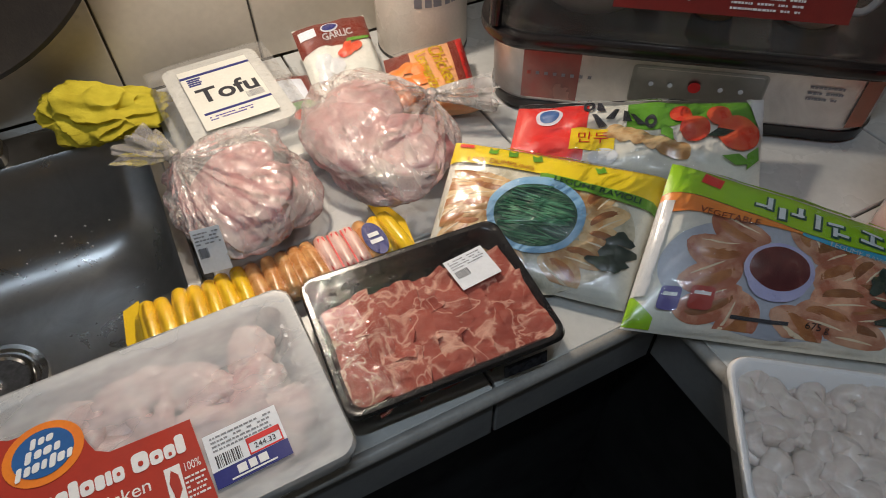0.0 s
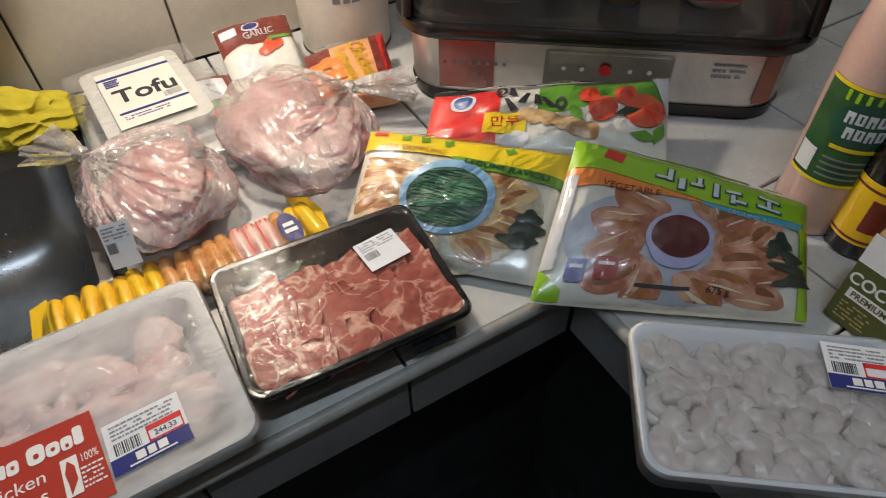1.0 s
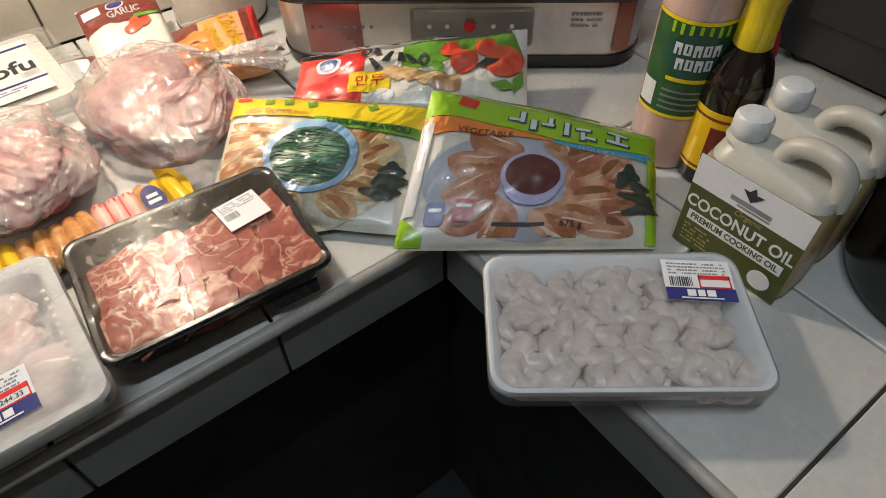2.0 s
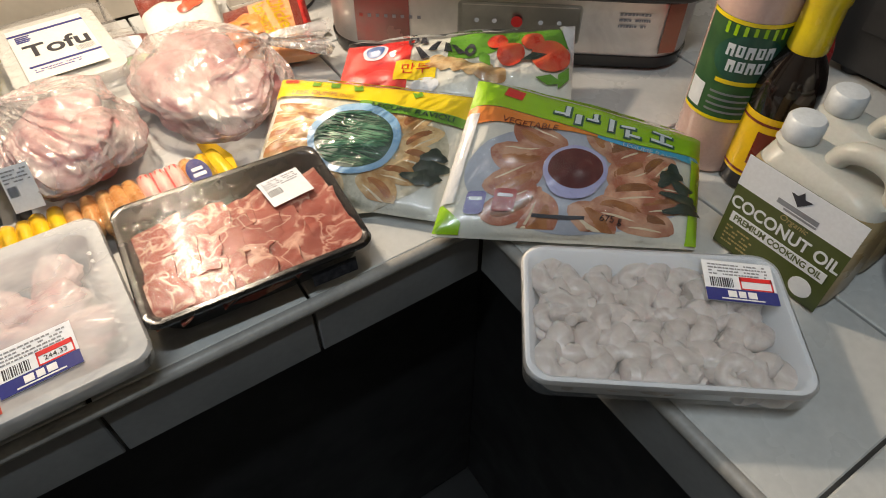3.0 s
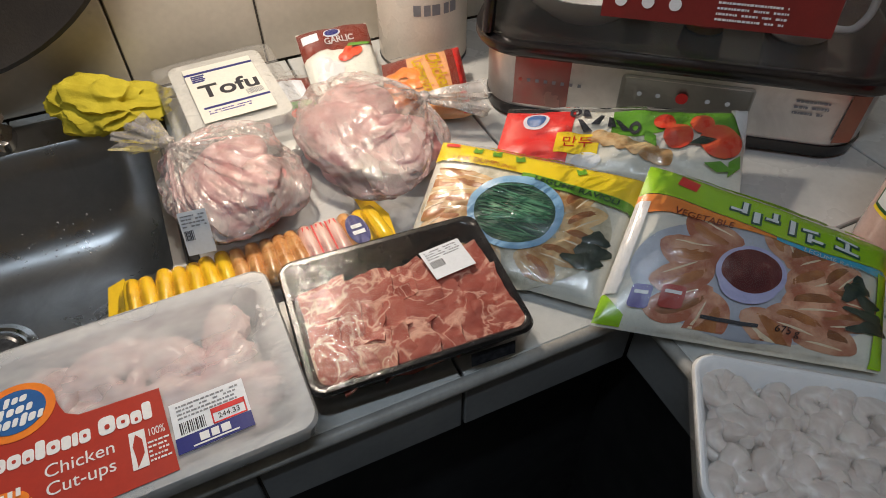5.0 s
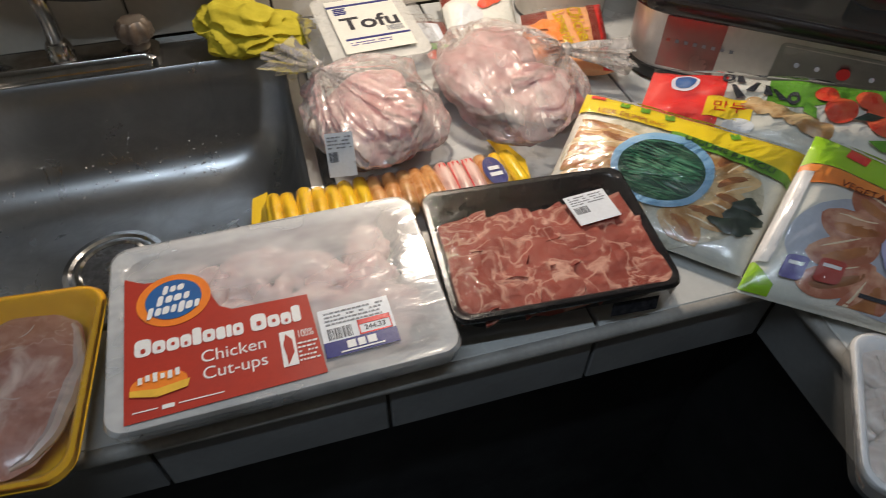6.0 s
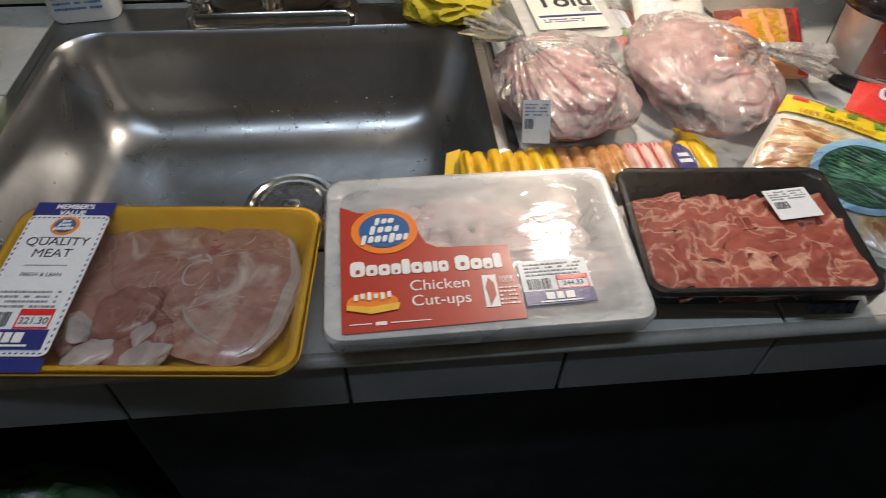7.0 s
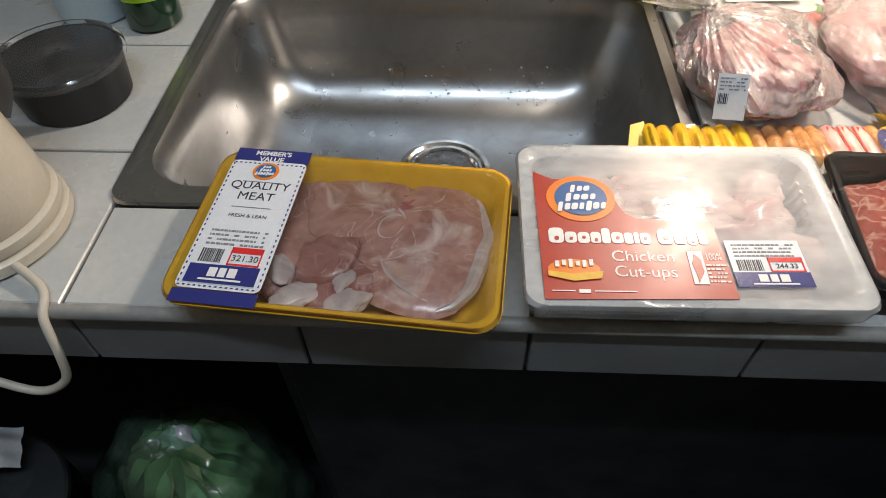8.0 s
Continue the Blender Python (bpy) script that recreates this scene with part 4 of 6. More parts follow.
# ---------------------------------------------------------------- pillow packs with printing
class Pillow:
    """A filled plastic pack over four corner points: bottom left, bottom right, top right, top left."""

    def __init__(self, corners, bulge, seed, wrinkle=0.002):
        self.c = [Vector(p) for p in corners]
        self.base = sum(self.c, Vector()) / 4
        self.base.z = TOP + 0.0015
        self.bulge, self.seed, self.wrinkle = bulge, seed, wrinkle

    def flat(self, u, v):
        a, b, c, d = self.c
        return a * (1 - u) * (1 - v) + b * u * (1 - v) + c * u * v + d * (1 - u) * v

    def top(self, u, v, off=0.0):
        uu, vv = min(1, max(0, u)), min(1, max(0, v))
        full = (max(0.0, 16 * uu * (1 - uu) * vv * (1 - vv))) ** 0.42
        n = noise.noise(Vector((u * 5, v * 5, self.seed))) + 0.6 * noise.noise(Vector((u * 13, v * 9, self.seed + 3)))
        return self.flat(u, v) - self.base + Vector((0, 0, self.bulge * full + self.wrinkle * n * (0.35 + full) + off))

    def body(self, nu=34, nv=26):
        bm, up, down = bmesh.new(), [], []
        for i in range(nu + 1):
            for j in range(nv + 1):
                u, v = i / nu, j / nv
                p = self.top(u, v)
                up.append(bm.verts.new(p))
                full = (max(0.0, 16 * u * (1 - u) * v * (1 - v))) ** 0.25
                q = self.flat(u, v) - self.base
                q.z = min(p.z - 0.0006, q.z * (1 - full))
                down.append(bm.verts.new(q))
        f = lambda i, j: i * (nv + 1) + j
        for i in range(nu):
            for j in range(nv):
                a, b, c, d = f(i, j), f(i + 1, j), f(i + 1, j + 1), f(i, j + 1)
                bm.faces.new((up[a], up[b], up[c], up[d]))
                bm.faces.new((down[d], down[c], down[b], down[a]))
        rim = [f(i, 0) for i in range(nu)] + [f(nu, j) for j in range(nv)] + [f(i, nv) for i in range(nu, 0, -1)] + [f(0, j) for j in range(nv, 0, -1)]
        for p, q in zip(rim, rim[1:] + rim[:1]):
            bm.faces.new((up[p], down[p], down[q], up[q]))
        return bm

    def sheet(self, u0, v0, u1, v1, layer=1, nu=24, nv=8, lower=None, upper=None):
        """A printed band between two edges that may wave."""
        bm, g = bmesh.new(), []
        for i in range(nu + 1):
            u = u0 + (u1 - u0) * i / nu
            a = lower(u) if lower else v0
            b = upper(u) if upper else v1
            for j in range(nv + 1):
                g.append(bm.verts.new(self.top(u, a + (b - a) * j / nv, 0.0007 * layer)))
        for i in range(nu):
            for j in range(nv):
                q = i * (nv + 1) + j
                bm.faces.new((g[q], g[q + nv + 1], g[q + nv + 2], g[q + 1]))
        return bm

    def patch(self, outline, layer=2, rings=4, puff=0.0):
        """A printed shape with a convex outline, laid on the pack."""
        bm, rows = bmesh.new(), []
        cu, cv = sum(p[0] for p in outline) / len(outline), sum(p[1] for p in outline) / len(outline)
        for k in range(rings):
            s = 1 - k / rings
            rows.append([bm.verts.new(self.top(cu + (u - cu) * s, cv + (v - cv) * s, 0.0007 * layer + puff * (1 - s * s))) for u, v in outline])
        mid = bm.verts.new(self.top(cu, cv, 0.0007 * layer + puff))
        for a, b in zip(rows, rows[1:]):
            for i in range(len(a)):
                j = (i + 1) % len(a)
                bm.faces.new((a[i], a[j], b[j], b[i]))
        for i in range(len(outline)):
            bm.faces.new((rows[-1][i], rows[-1][(i + 1) % len(outline)], mid))
        return bm

    def ring(self, cu, cv, ru, rv, hole, layer):
        bm, rows = bmesh.new(), []
        for s in (1.0, (1 + hole) / 2, hole):
            rows.append([bm.verts.new(self.top(cu + x * s, cv + y * s, 0.0007 * layer)) for x, y in circle(ru, 40, 0, 0, rv)])
        for a, b in zip(rows, rows[1:]):
            for i in range(40):
                j = (i + 1) % 40
                bm.faces.new((a[i], a[j], b[j], b[i]))
        return bm

    def bend(self, layer):
        return lambda co: self.top(co.x, co.y, 0.0007 * layer)


def turned_outline(pts, cu, cv, deg, ku=1.0, kv=1.0):
    c, s = math.cos(radians(deg)), math.sin(radians(deg))
    return [(cu + ku * (x * c - y * s), cv + kv * (x * s + y * c)) for x, y in pts]


def crescent(l, w, n=16):
    """A plump half-moon, in metres."""
    pts = [(l / 2 * math.cos(a), w * 0.75 * math.sin(a)) for a in (math.pi * i / n for i in range(n + 1))]
    return pts + [(l / 2 * math.cos(a), w * 0.25 * math.sin(a)) for a in (math.pi + math.pi * i / 6 for i in range(1, 6))]


def dumpling_ring(p, t, cu, cv, ku, kv, radius, count, a0, a1, material, size, layer=1.5, top=0.74):
    """Printed dumplings laid like spokes round a bowl, each over the last, with a browned side."""
    for i in range(count):
        a = radians(a0 + (a1 - a0) * i / (count - 1))
        rnd = random.Random(i + count)
        r = radius * rnd.uniform(0.96, 1.05)
        u, v = cu + r * ku * math.cos(a), cv + r * kv * math.sin(a)
        if not (0.05 < u < 0.95 and 0.05 < v < top + 0.04):
            continue
        deg = math.degrees(a) + rnd.uniform(-4, 44)
        hold = lambda q: [(min(0.965, max(0.035, x)), min(top, max(0.035, y))) for x, y in q]
        long, wide = size * rnd.uniform(0.94, 1.10), size * rnd.uniform(0.56, 0.66)
        lift = layer + 0.16 * (i % 9)
        shell = part("printed_dumpling", p.patch(hold(turned_outline(crescent(long, wide), u, v, deg, ku, kv)), lift, 5, 0.0009), material, t)
        side = turned_outline([(x * 0.84, y * 0.56 + wide * 0.17) for x, y in crescent(long, wide)], u, v, deg, ku, kv)
        part("browned_side", p.patch(hold(side), lift + 0.12, 4, 0.0010), FRIED, shell)
        fold = turned_outline([(x * 0.70, y * 0.09 - wide * 0.05) for x, y in crescent(long, wide)], u, v, deg, ku, kv)
        part("pleat", p.patch(hold(fold), lift + 0.14, 2, 0.0010), DOUGH_PALE, shell)


def chive_pack():
    p = Pillow([(0.405, 0.158, 0.858), (0.552, 0.006, 0.862), (0.672, 0.100, 0.908), (0.503, 0.266, 0.905)], 0.018, 2.0, 0.0022)
    t = thing("dumpling_pack", "clear dumpling pack with a yellow band and printed chive bowl", "food pack", p.base, group="dumpling packs on the counter")
    part("pack_body", p.body(), WHITE_PACK, t)
    ku, kv = 1 / 0.235, 1 / 0.185
    cu, cv = 0.48, 0.45
    part("printed_plate", p.patch([(u, v) for u, v in circle(0.110 * ku, 48, cu, cv - 0.03, 0.086 * kv)], 1, 8), PLATE_PRINT, t)
    dumpling_ring(p, t, cu, cv, ku, kv, 0.098, 8, 118, 215, DUMPLING, 0.048, 1.2)
    dumpling_ring(p, t, cu, cv, ku, kv, 0.076, 13, 145, 412, DUMPLING, 0.054)
    for i, (u, v) in enumerate(((0.86, 0.32), (0.90, 0.24), (0.83, 0.22), (0.89, 0.40), (0.92, 0.31))):
        part("printed_seaweed", p.patch(turned_outline([(0.05 * (1 + 0.3 * math.sin(5 * k)) * math.cos(k * 0.45), 0.06 * (1 + 0.3 * math.sin(5 * k)) * math.sin(k * 0.45)) for k in range(14)], u, v, 40 * i), 6 + i * 0.4, 3, 0.001), SEAWEED, t)
    part("printed_bowl", p.patch(circle(0.0545 * ku, 44, cu, cv, 0.0535 * kv), 6.4, 6), BOWL_PRINT, t, "pale blue printed bowl")
    part("printed_greens", p.patch(circle(0.046 * ku, 40, cu, cv - 0.012, 0.043 * kv), 7, 6), CHIVE_DARK, t)
    rnd = random.Random(6)
    for i in range(46):
        o, ang = rnd.uniform(-0.039, 0.039), rnd.uniform(-16, 16)
        half = math.sqrt(max(0.0, 0.0435 ** 2 - o * o)) * rnd.uniform(0.75, 1.0)
        pts = turned_outline([(-half, o - 0.0008), (0, o - 0.001), (half, o - 0.0008), (half, o + 0.0008), (0, o + 0.0014), (-half, o + 0.0008)], cu, cv - 0.008, ang, ku, kv)
        part("printed_chive", p.patch(pts, 7.6 + 0.03 * i, 2), CHIVE, t)
    part("yellow_band", p.sheet(0.0, 0.80, 1.0, 1.0, 5, 30, 6, lambda u: 0.80 - 0.05 * u, lambda u: 0.995), LEMON_PACK, t, "yellow printed top band")
    part("green_band", p.sheet(0.45, 0.7, 1.0, 0.8, 6, 20, 4, lambda u: 0.715 - 0.04 * u, lambda u: 0.805 - 0.05 * u), GREEN_PACK, t, "green printed stripe")
    lettering("LEGUME RAVIOLI", 0.062, CHIVE_DARK, t, 0.72, 0.728, 0, turn=-2.5, bend=p.bend(7.6), stretch=0.86, bold=0.001)
    lettering("LEEK DUMPLING", 0.058, RED_INK, t, 0.25, 0.812, 0, turn=-2.5, bend=p.bend(7.6), stretch=0.76)
    for i, u in enumerate((0.20, 0.30, 0.42, 0.72)):
        part("letter_shape", p.patch(turned_outline([(-0.022, 0.0), (0.022, 0.0), (0.024, 0.05), (0.0, 0.03), (-0.02, 0.05)], u, 0.885, 10 * i, 1, 1.4), 7, 2), GREEN_PACK, t)
    part("red_tab", p.sheet(0.03, 0.93, 0.10, 0.965, 7, 4, 2), RED_PACK, t)
    part("wrapper", p.sheet(0.0, 0.0, 1.0, 1.0, 9.5, 44, 34), WRINKLED, t, "clear wrinkled plastic")


def sauce_pack():
    p = Pillow([(0.533, -0.011, 0.866), (0.745, -0.165, 0.859), (0.838, -0.076, 0.893), (0.659, 0.090, 0.943)], 0.021, 5.0, 0.0022)
    t = thing("dumpling_pack", "lime green dumpling pack with a printed bowl of dark sauce", "food pack", p.base, group="dumpling packs on the counter")
    part("pack_body", p.body(), WHITE_PACK, t)
    ku, kv = 1 / 0.262, 1 / 0.185
    cu, cv = 0.49, 0.385
    part("printed_plate", p.patch(circle(0.118 * ku, 48, cu + 0.02, cv - 0.01, 0.066 * kv), 1, 8), mat("pale_blue_printed_plate", (0.50, 0.54, 0.62), (0.38, 0.41, 0.48), rough=0.35, scale=30), t)
    dumpling_ring(p, t, cu, cv, ku, kv, 0.096, 5, 325, 395, DUMPLING_RED, 0.056, 1.2, 0.70)
    dumpling_ring(p, t, cu, cv, ku, kv, 0.066, 12, 130, 425, DUMPLING_RED, 0.062, 1.5, 0.70)
    for i, (u, v) in enumerate(((0.88, 0.52), (0.91, 0.42), (0.92, 0.32), (0.93, 0.24), (0.86, 0.46))):
        part("printed_seaweed", p.patch(turned_outline([(0.04 * (1 + 0.3 * math.sin(5 * k)) * math.cos(k * 0.45), 0.075 * (1 + 0.3 * math.sin(5 * k)) * math.sin(k * 0.45)) for k in range(14)], u, v, 40 * i), 5.5 + i * 0.4, 3, 0.001), SEAWEED, t)
    part("printed_bowl", p.patch(circle(0.0335 * ku, 44, cu, cv + 0.02, 0.031 * kv), 7.0, 6), LILAC_PRINT, t, "pale lilac printed bowl")
    part("bowl_side", p.patch(circle(0.029 * ku, 40, cu, cv - 0.035, 0.027 * kv), 6.4, 5), LILAC_PRINT, t)
    part("printed_sauce", p.patch(circle(0.0285 * ku, 40, cu, cv + 0.025, 0.0255 * kv), 7.6, 6), SAUCE, t)
    wave = lambda u: 0.745 + 0.05 * math.sin(u * 5.5 + 1.2)
    part("orange_band", p.sheet(0.0, 0.6, 0.55, 0.8, 4, 20, 4, lambda u: wave(u) - 0.14 * (1 - u / 0.62), wave), ORANGE_PACK, t, "orange printed swoosh")
    part("aqua_band", p.sheet(0.55, 0.6, 1.0, 0.8, 4, 20, 4, lambda u: wave(u) - 0.02 - 0.12 * (u - 0.55), wave), AQUA_PACK, t, "aqua printed swoosh")
    part("lime_band", p.sheet(0.0, 0.7, 1.0, 1.0, 5, 30, 6, wave, lambda u: 0.995), LIME_PACK, t, "lime green printed top band")
    part("lime_edge", p.sheet(0.0, 0.0, 0.10, 0.12, 5, 6, 6, None, lambda u: 0.17 - 1.2 * u), LIME_PACK, t)
    part("lime_side", p.sheet(0.955, 0.0, 1.0, 0.72, 5, 4, 16), LIME_PACK, t)
    part("clear_seal", p.sheet(0.0, 0.16, 0.055, 0.74, 5, 4, 14), PORCELAIN, t, "white wrinkled side seal")
    strokes = ((0.46, -0.03, 0.025, 0.10), (0.52, 0.0, 0.05, 0.022), (0.53, 0.03, 0.018, 0.08), (0.60, 0.0, 0.02, 0.12), (0.67, 0.02, 0.06, 0.02), (0.67, -0.04, 0.018, 0.07), (0.70, -0.05, 0.05, 0.02), (0.82, 0.03, 0.085, 0.02), (0.82, -0.02, 0.018, 0.07), (0.82, -0.05, 0.095, 0.02), (0.41, 0.02, 0.02, 0.10), (0.38, -0.02, 0.05, 0.02))
    for u, dv, a, b in strokes:
        shade = [(u - a / 2 - 0.006, wave(u) + 0.105 + dv - b / 2 - 0.012), (u + a / 2 + 0.010, wave(u) + 0.105 + dv - b / 2 - 0.012), (u + a / 2 + 0.010, wave(u) + 0.105 + dv + b / 2 + 0.004), (u - a / 2 - 0.006, wave(u) + 0.105 + dv + b / 2 + 0.004)]
        part("letter_shadow", p.patch(shade, 6.5, 2), CHIVE_DARK, t)
        part("letter_shape", p.patch([(u - a / 2, wave(u) + 0.105 + dv - b / 2), (u + a / 2, wave(u) + 0.105 + dv - b / 2), (u + a / 2, wave(u) + 0.105 + dv + b / 2), (u - a / 2, wave(u) + 0.105 + dv + b / 2)], 7.4, 2), PAPER, t)
    part("violet_tag", p.patch(rr(0.075, 0.13, 0.02, 4, 0.135, 0.155), 7, 3), VIOLET_INK, t, "small violet printed tag")
    part("red_tag", p.patch(rr(0.085, 0.13, 0.02, 4, 0.245, 0.175), 7, 3), RED_INK, t, "small red printed tag")
    part("tag_print", p.sheet(0.215, 0.185, 0.275, 0.205, 8, 4, 2), WHITE_INK, t)
    part("tag_print", p.sheet(0.11, 0.165, 0.16, 0.185, 8, 4, 2), WHITE_INK, t)
    part("red_tab", p.patch([(0.13, 0.885), (0.21, 0.86), (0.22, 0.93), (0.14, 0.96)], 7, 2), RED_PACK, t)
    lettering("VEGETABLE", 0.060, BROWN_PACK, t, 0.27, 0.690, 0, turn=-4, bend=p.bend(6.2), stretch=0.75)
    lettering("675 g", 0.055, DARK_INK, t, 0.66, 0.10, 0, bend=p.bend(6.2), stretch=0.72)
    part("weight_print", p.sheet(0.36, 0.085, 0.56, 0.105, 6, 10, 2), DARK_INK, t)
    lettering("LEGUME RAVIOLI", 0.048, WHITE_INK, t, 0.79, 0.662, 0, turn=-4, bend=p.bend(6.2), stretch=0.72)
    part("wrapper", p.sheet(0.0, 0.0, 1.0, 1.0, 9.5, 44, 34), WRINKLED, t, "clear wrinkled plastic")


def red_pack():
    p = Pillow([(0.545, 0.222, 0.884), (0.768, 0.055, 0.893), (0.838, 0.136, 0.930), (0.603, 0.290, 0.905)], 0.015, 8.0, 0.004)
    t = thing("dumpling_pack", "red and white dumpling pack with printed tomatoes, behind two others", "food pack", p.base, group="dumpling packs on the counter")
    part("pack_body", p.body(), WHITE_PACK, t)
    part("red_panel", p.sheet(0.0, 0.0, 0.30, 1.0, 1.5, 14, 14), RED_PACK, t, "red printed panel")
    part("green_panel", p.sheet(0.46, 0.62, 1.0, 1.0, 1.4, 20, 8, lambda u: 0.62 + 0.1 * math.sin(u * 9)), GREEN_PACK, t)
    badge = part("badge", p.patch(circle(0.055, 24, 0.14, 0.72, 0.14), 3, 3), PAPER, t, "white and blue printed badge")
    part("badge_disc", p.patch(circle(0.040, 24, 0.14, 0.72, 0.10), 4, 3), SKY_INK, badge)
    part("yellow_tag", p.sheet(0.24, 0.22, 0.42, 0.52, 3, 8, 5), LEMON_PACK, t, "yellow printed tag")
    lettering("\ub9cc\ub450", 0.17, RED_PACK, t, 0.33, 0.37, 0, bend=p.bend(4.4), stretch=0.42)
    for i, (u, v) in enumerate(((0.30, 0.88), (0.345, 0.86), (0.345, 0.62), (0.40, 0.72), (0.455, 0.70), (0.50, 0.66), (0.555, 0.64))):
        part("letter_shape", p.ring(u, v, 0.024, 0.10, 0.5, 4) if i in (0, 6) else p.patch(turned_outline([(-0.018, -0.08), (0.018, -0.08), (0.012, 0.09), (-0.006, 0.09)], u, v, 12 * (i % 3) - 8), 4, 2), DARK_INK, t)
    part("white_patch", p.patch(circle(0.06, 20, 0.38, 0.15, 0.10), 3, 3), PAPER, t)
    for i in range(6):
        part("printed_dumpling", p.patch(turned_outline(crescent(0.10, 0.10), 0.42 + 0.055 * i, 0.42 - 0.03 * i, 20 * i, 1, 2.2), 3 + 0.3 * i, 3, 0.001), DUMPLING, t)
    for i, (u, v, r) in enumerate(((0.73, 0.55, 0.06), (0.90, 0.52, 0.085), (0.67, 0.72, 0.045), (0.82, 0.72, 0.05))):
        part("printed_tomato", p.patch(circle(r, 24, u, v, r * 2.6), 5 + 0.4 * i, 4, 0.001), TOMATO, t)
    for i, (u, v) in enumerate(((0.83, 0.50), (0.96, 0.25), (0.62, 0.48), (0.90, 0.2))):
        part("printed_leaf", p.patch(turned_outline([(-0.06, 0), (0, 0.025), (0.06, 0), (0, -0.025)], u, v, 50 * i + 20, 1, 2.4), 7 + 0.3 * i, 3), GREEN_PACK if i else SEAWEED, t)
    part("white_edge", p.sheet(0.93, 0.35, 1.0, 1.0, 7, 4, 10, lambda u: 1.0 - 8.0 * (u - 0.93)), PORCELAIN, t, "white end seal")
    part("wrapper", p.sheet(0.0, 0.0, 1.0, 1.0, 9.5, 40, 20), WRINKLED, t, "clear wrinkled plastic")


red_pack()
chive_pack()
sauce_pack()


# ---------------------------------------------------------------- bags of meat
def meat_bag(name, label, at, size, knot, tail, seed, chunks):
    """Raw meat in a thin clear bag, gathered into a knot with a loose tail; all relative to the base."""
    t = thing(name, label, "meat bag", at, group="bags of raw meat")
    for i, (x, y, z, a, b, c, turn) in enumerate(chunks):
        part("meat_chunk", moved(lump((a, b, c), seed + i, 0.22, 1.1, 4, 0.015), pose(x, y, z, 0, 0, turn)), BAG_MEAT, t)
    bm = bmesh.new()
    bmesh.ops.create_icosphere(bm, subdivisions=6, radius=1.0)
    k = Vector(knot)
    kd = Vector((k.x / size[0], k.y / size[1], (k.z - size[2]) / size[2])).normalized()
    side = kd.cross(Vector((0, 0, 1))).normalized()
    upv = side.cross(kd)
    off = Vector((seed * 2.7, seed * 1.3, seed))
    for v in bm.verts:
        d = v.co.normalized()
        near = max(0.0, d.dot(kd))
        ang = math.atan2(d.dot(upv), d.dot(side))
        pleat = 0.070 * math.sin(ang * 19 + 3.5 * noise.noise(d * 2.5 + off)) * near ** 0.6 + 0.030 * math.sin(ang * 43 + 4 * noise.noise(d * 4 + off)) * near ** 0.4
        r = 1 + 0.24 * noise.noise(d * 1.5 + off) + 0.08 * noise.noise(d * 4.0 + off) - 0.035 * abs(noise.noise(d * 4.6 + off * 2)) + 0.018 * noise.noise(d * 12 + off) + pleat + 0.02
        p = Vector((d.x * size[0], d.y * size[1], d.z * size[2])) * r + Vector((0, 0, size[2]))
        if near > 0.35:
            f = ((near - 0.35) / 0.65) ** 2.0
            p = p.lerp(k, f * 0.94)
        p.z = max(p.z, 0.0005)
        v.co = p
    part("bag", bm, BAG_FILM, t, "thin crumpled clear plastic bag")
    # the gathered tail past the knot
    tv = Vector(tail) - k
    s2 = tv.cross(Vector((0, 0, 1))).normalized()
    u2 = s2.cross(tv).normalized()
    rings = []
    for i in range(9):
        f = i / 8
        spread = 0.006 + 0.020 * f ** 0.8
        ring = []
        for j in range(48):
            a = 2 * math.pi * j / 48
            w = spread * (1 + 0.35 * math.sin(a * 7 + seed) + 0.2 * math.sin(a * 13 + 4 * f))
            p = k + tv * f * (1 + 0.10 * math.sin(a * 5 + seed)) + s2 * math.cos(a) * w + u2 * math.sin(a) * w * 0.5
            p.z = max(p.z, 0.001)
            ring.append(p)
        rings.append(ring)
    part("bag_tail", loft(rings, False, False), BAG_FILM, t, "loose gathered bag end")
    part("knot", moved(lump((0.009, 0.009, 0.008), seed, 0.3, 2, 3), Matrix.Translation(k)), BAG_FILM, t)
    return t


bag = meat_bag("meat_bag", "clear knotted bag of pale raw meat with a price sticker", (0.262, 0.330, TOP + 0.001), (0.080, 0.098, 0.036), (-0.056, 0.040, 0.080), (-0.092, 0.092, 0.070), 3,
               ((-0.016, -0.012, 0.032, 0.046, 0.062, 0.028, 10), (0.030, -0.022, 0.031, 0.038, 0.056, 0.028, -20), (0.004, 0.034, 0.032, 0.048, 0.040, 0.026, 30)))
sticker = price_label(bag, 0, 0, 0.030, 0.046, 0, 0, "", 15, False)
for o in (sticker, *sticker.children):
    o.data.transform(pose(-0.052, -0.088, 0.050, 56, -8, -16))
meat_bag("meat_bag", "clear knotted bag of raw meat, its end spread over the counter", (0.440, 0.352, TOP + 0.001), (0.086, 0.116, 0.038), (0.084, 0.02, 0.052), (0.160, -0.005, 0.046), 7,
         ((-0.026, 0.02, 0.033, 0.054, 0.075, 0.029, 0), (0.026, -0.03, 0.030, 0.048, 0.065, 0.027, 25), (0.0, 0.06, 0.036, 0.052, 0.045, 0.028, -15)))


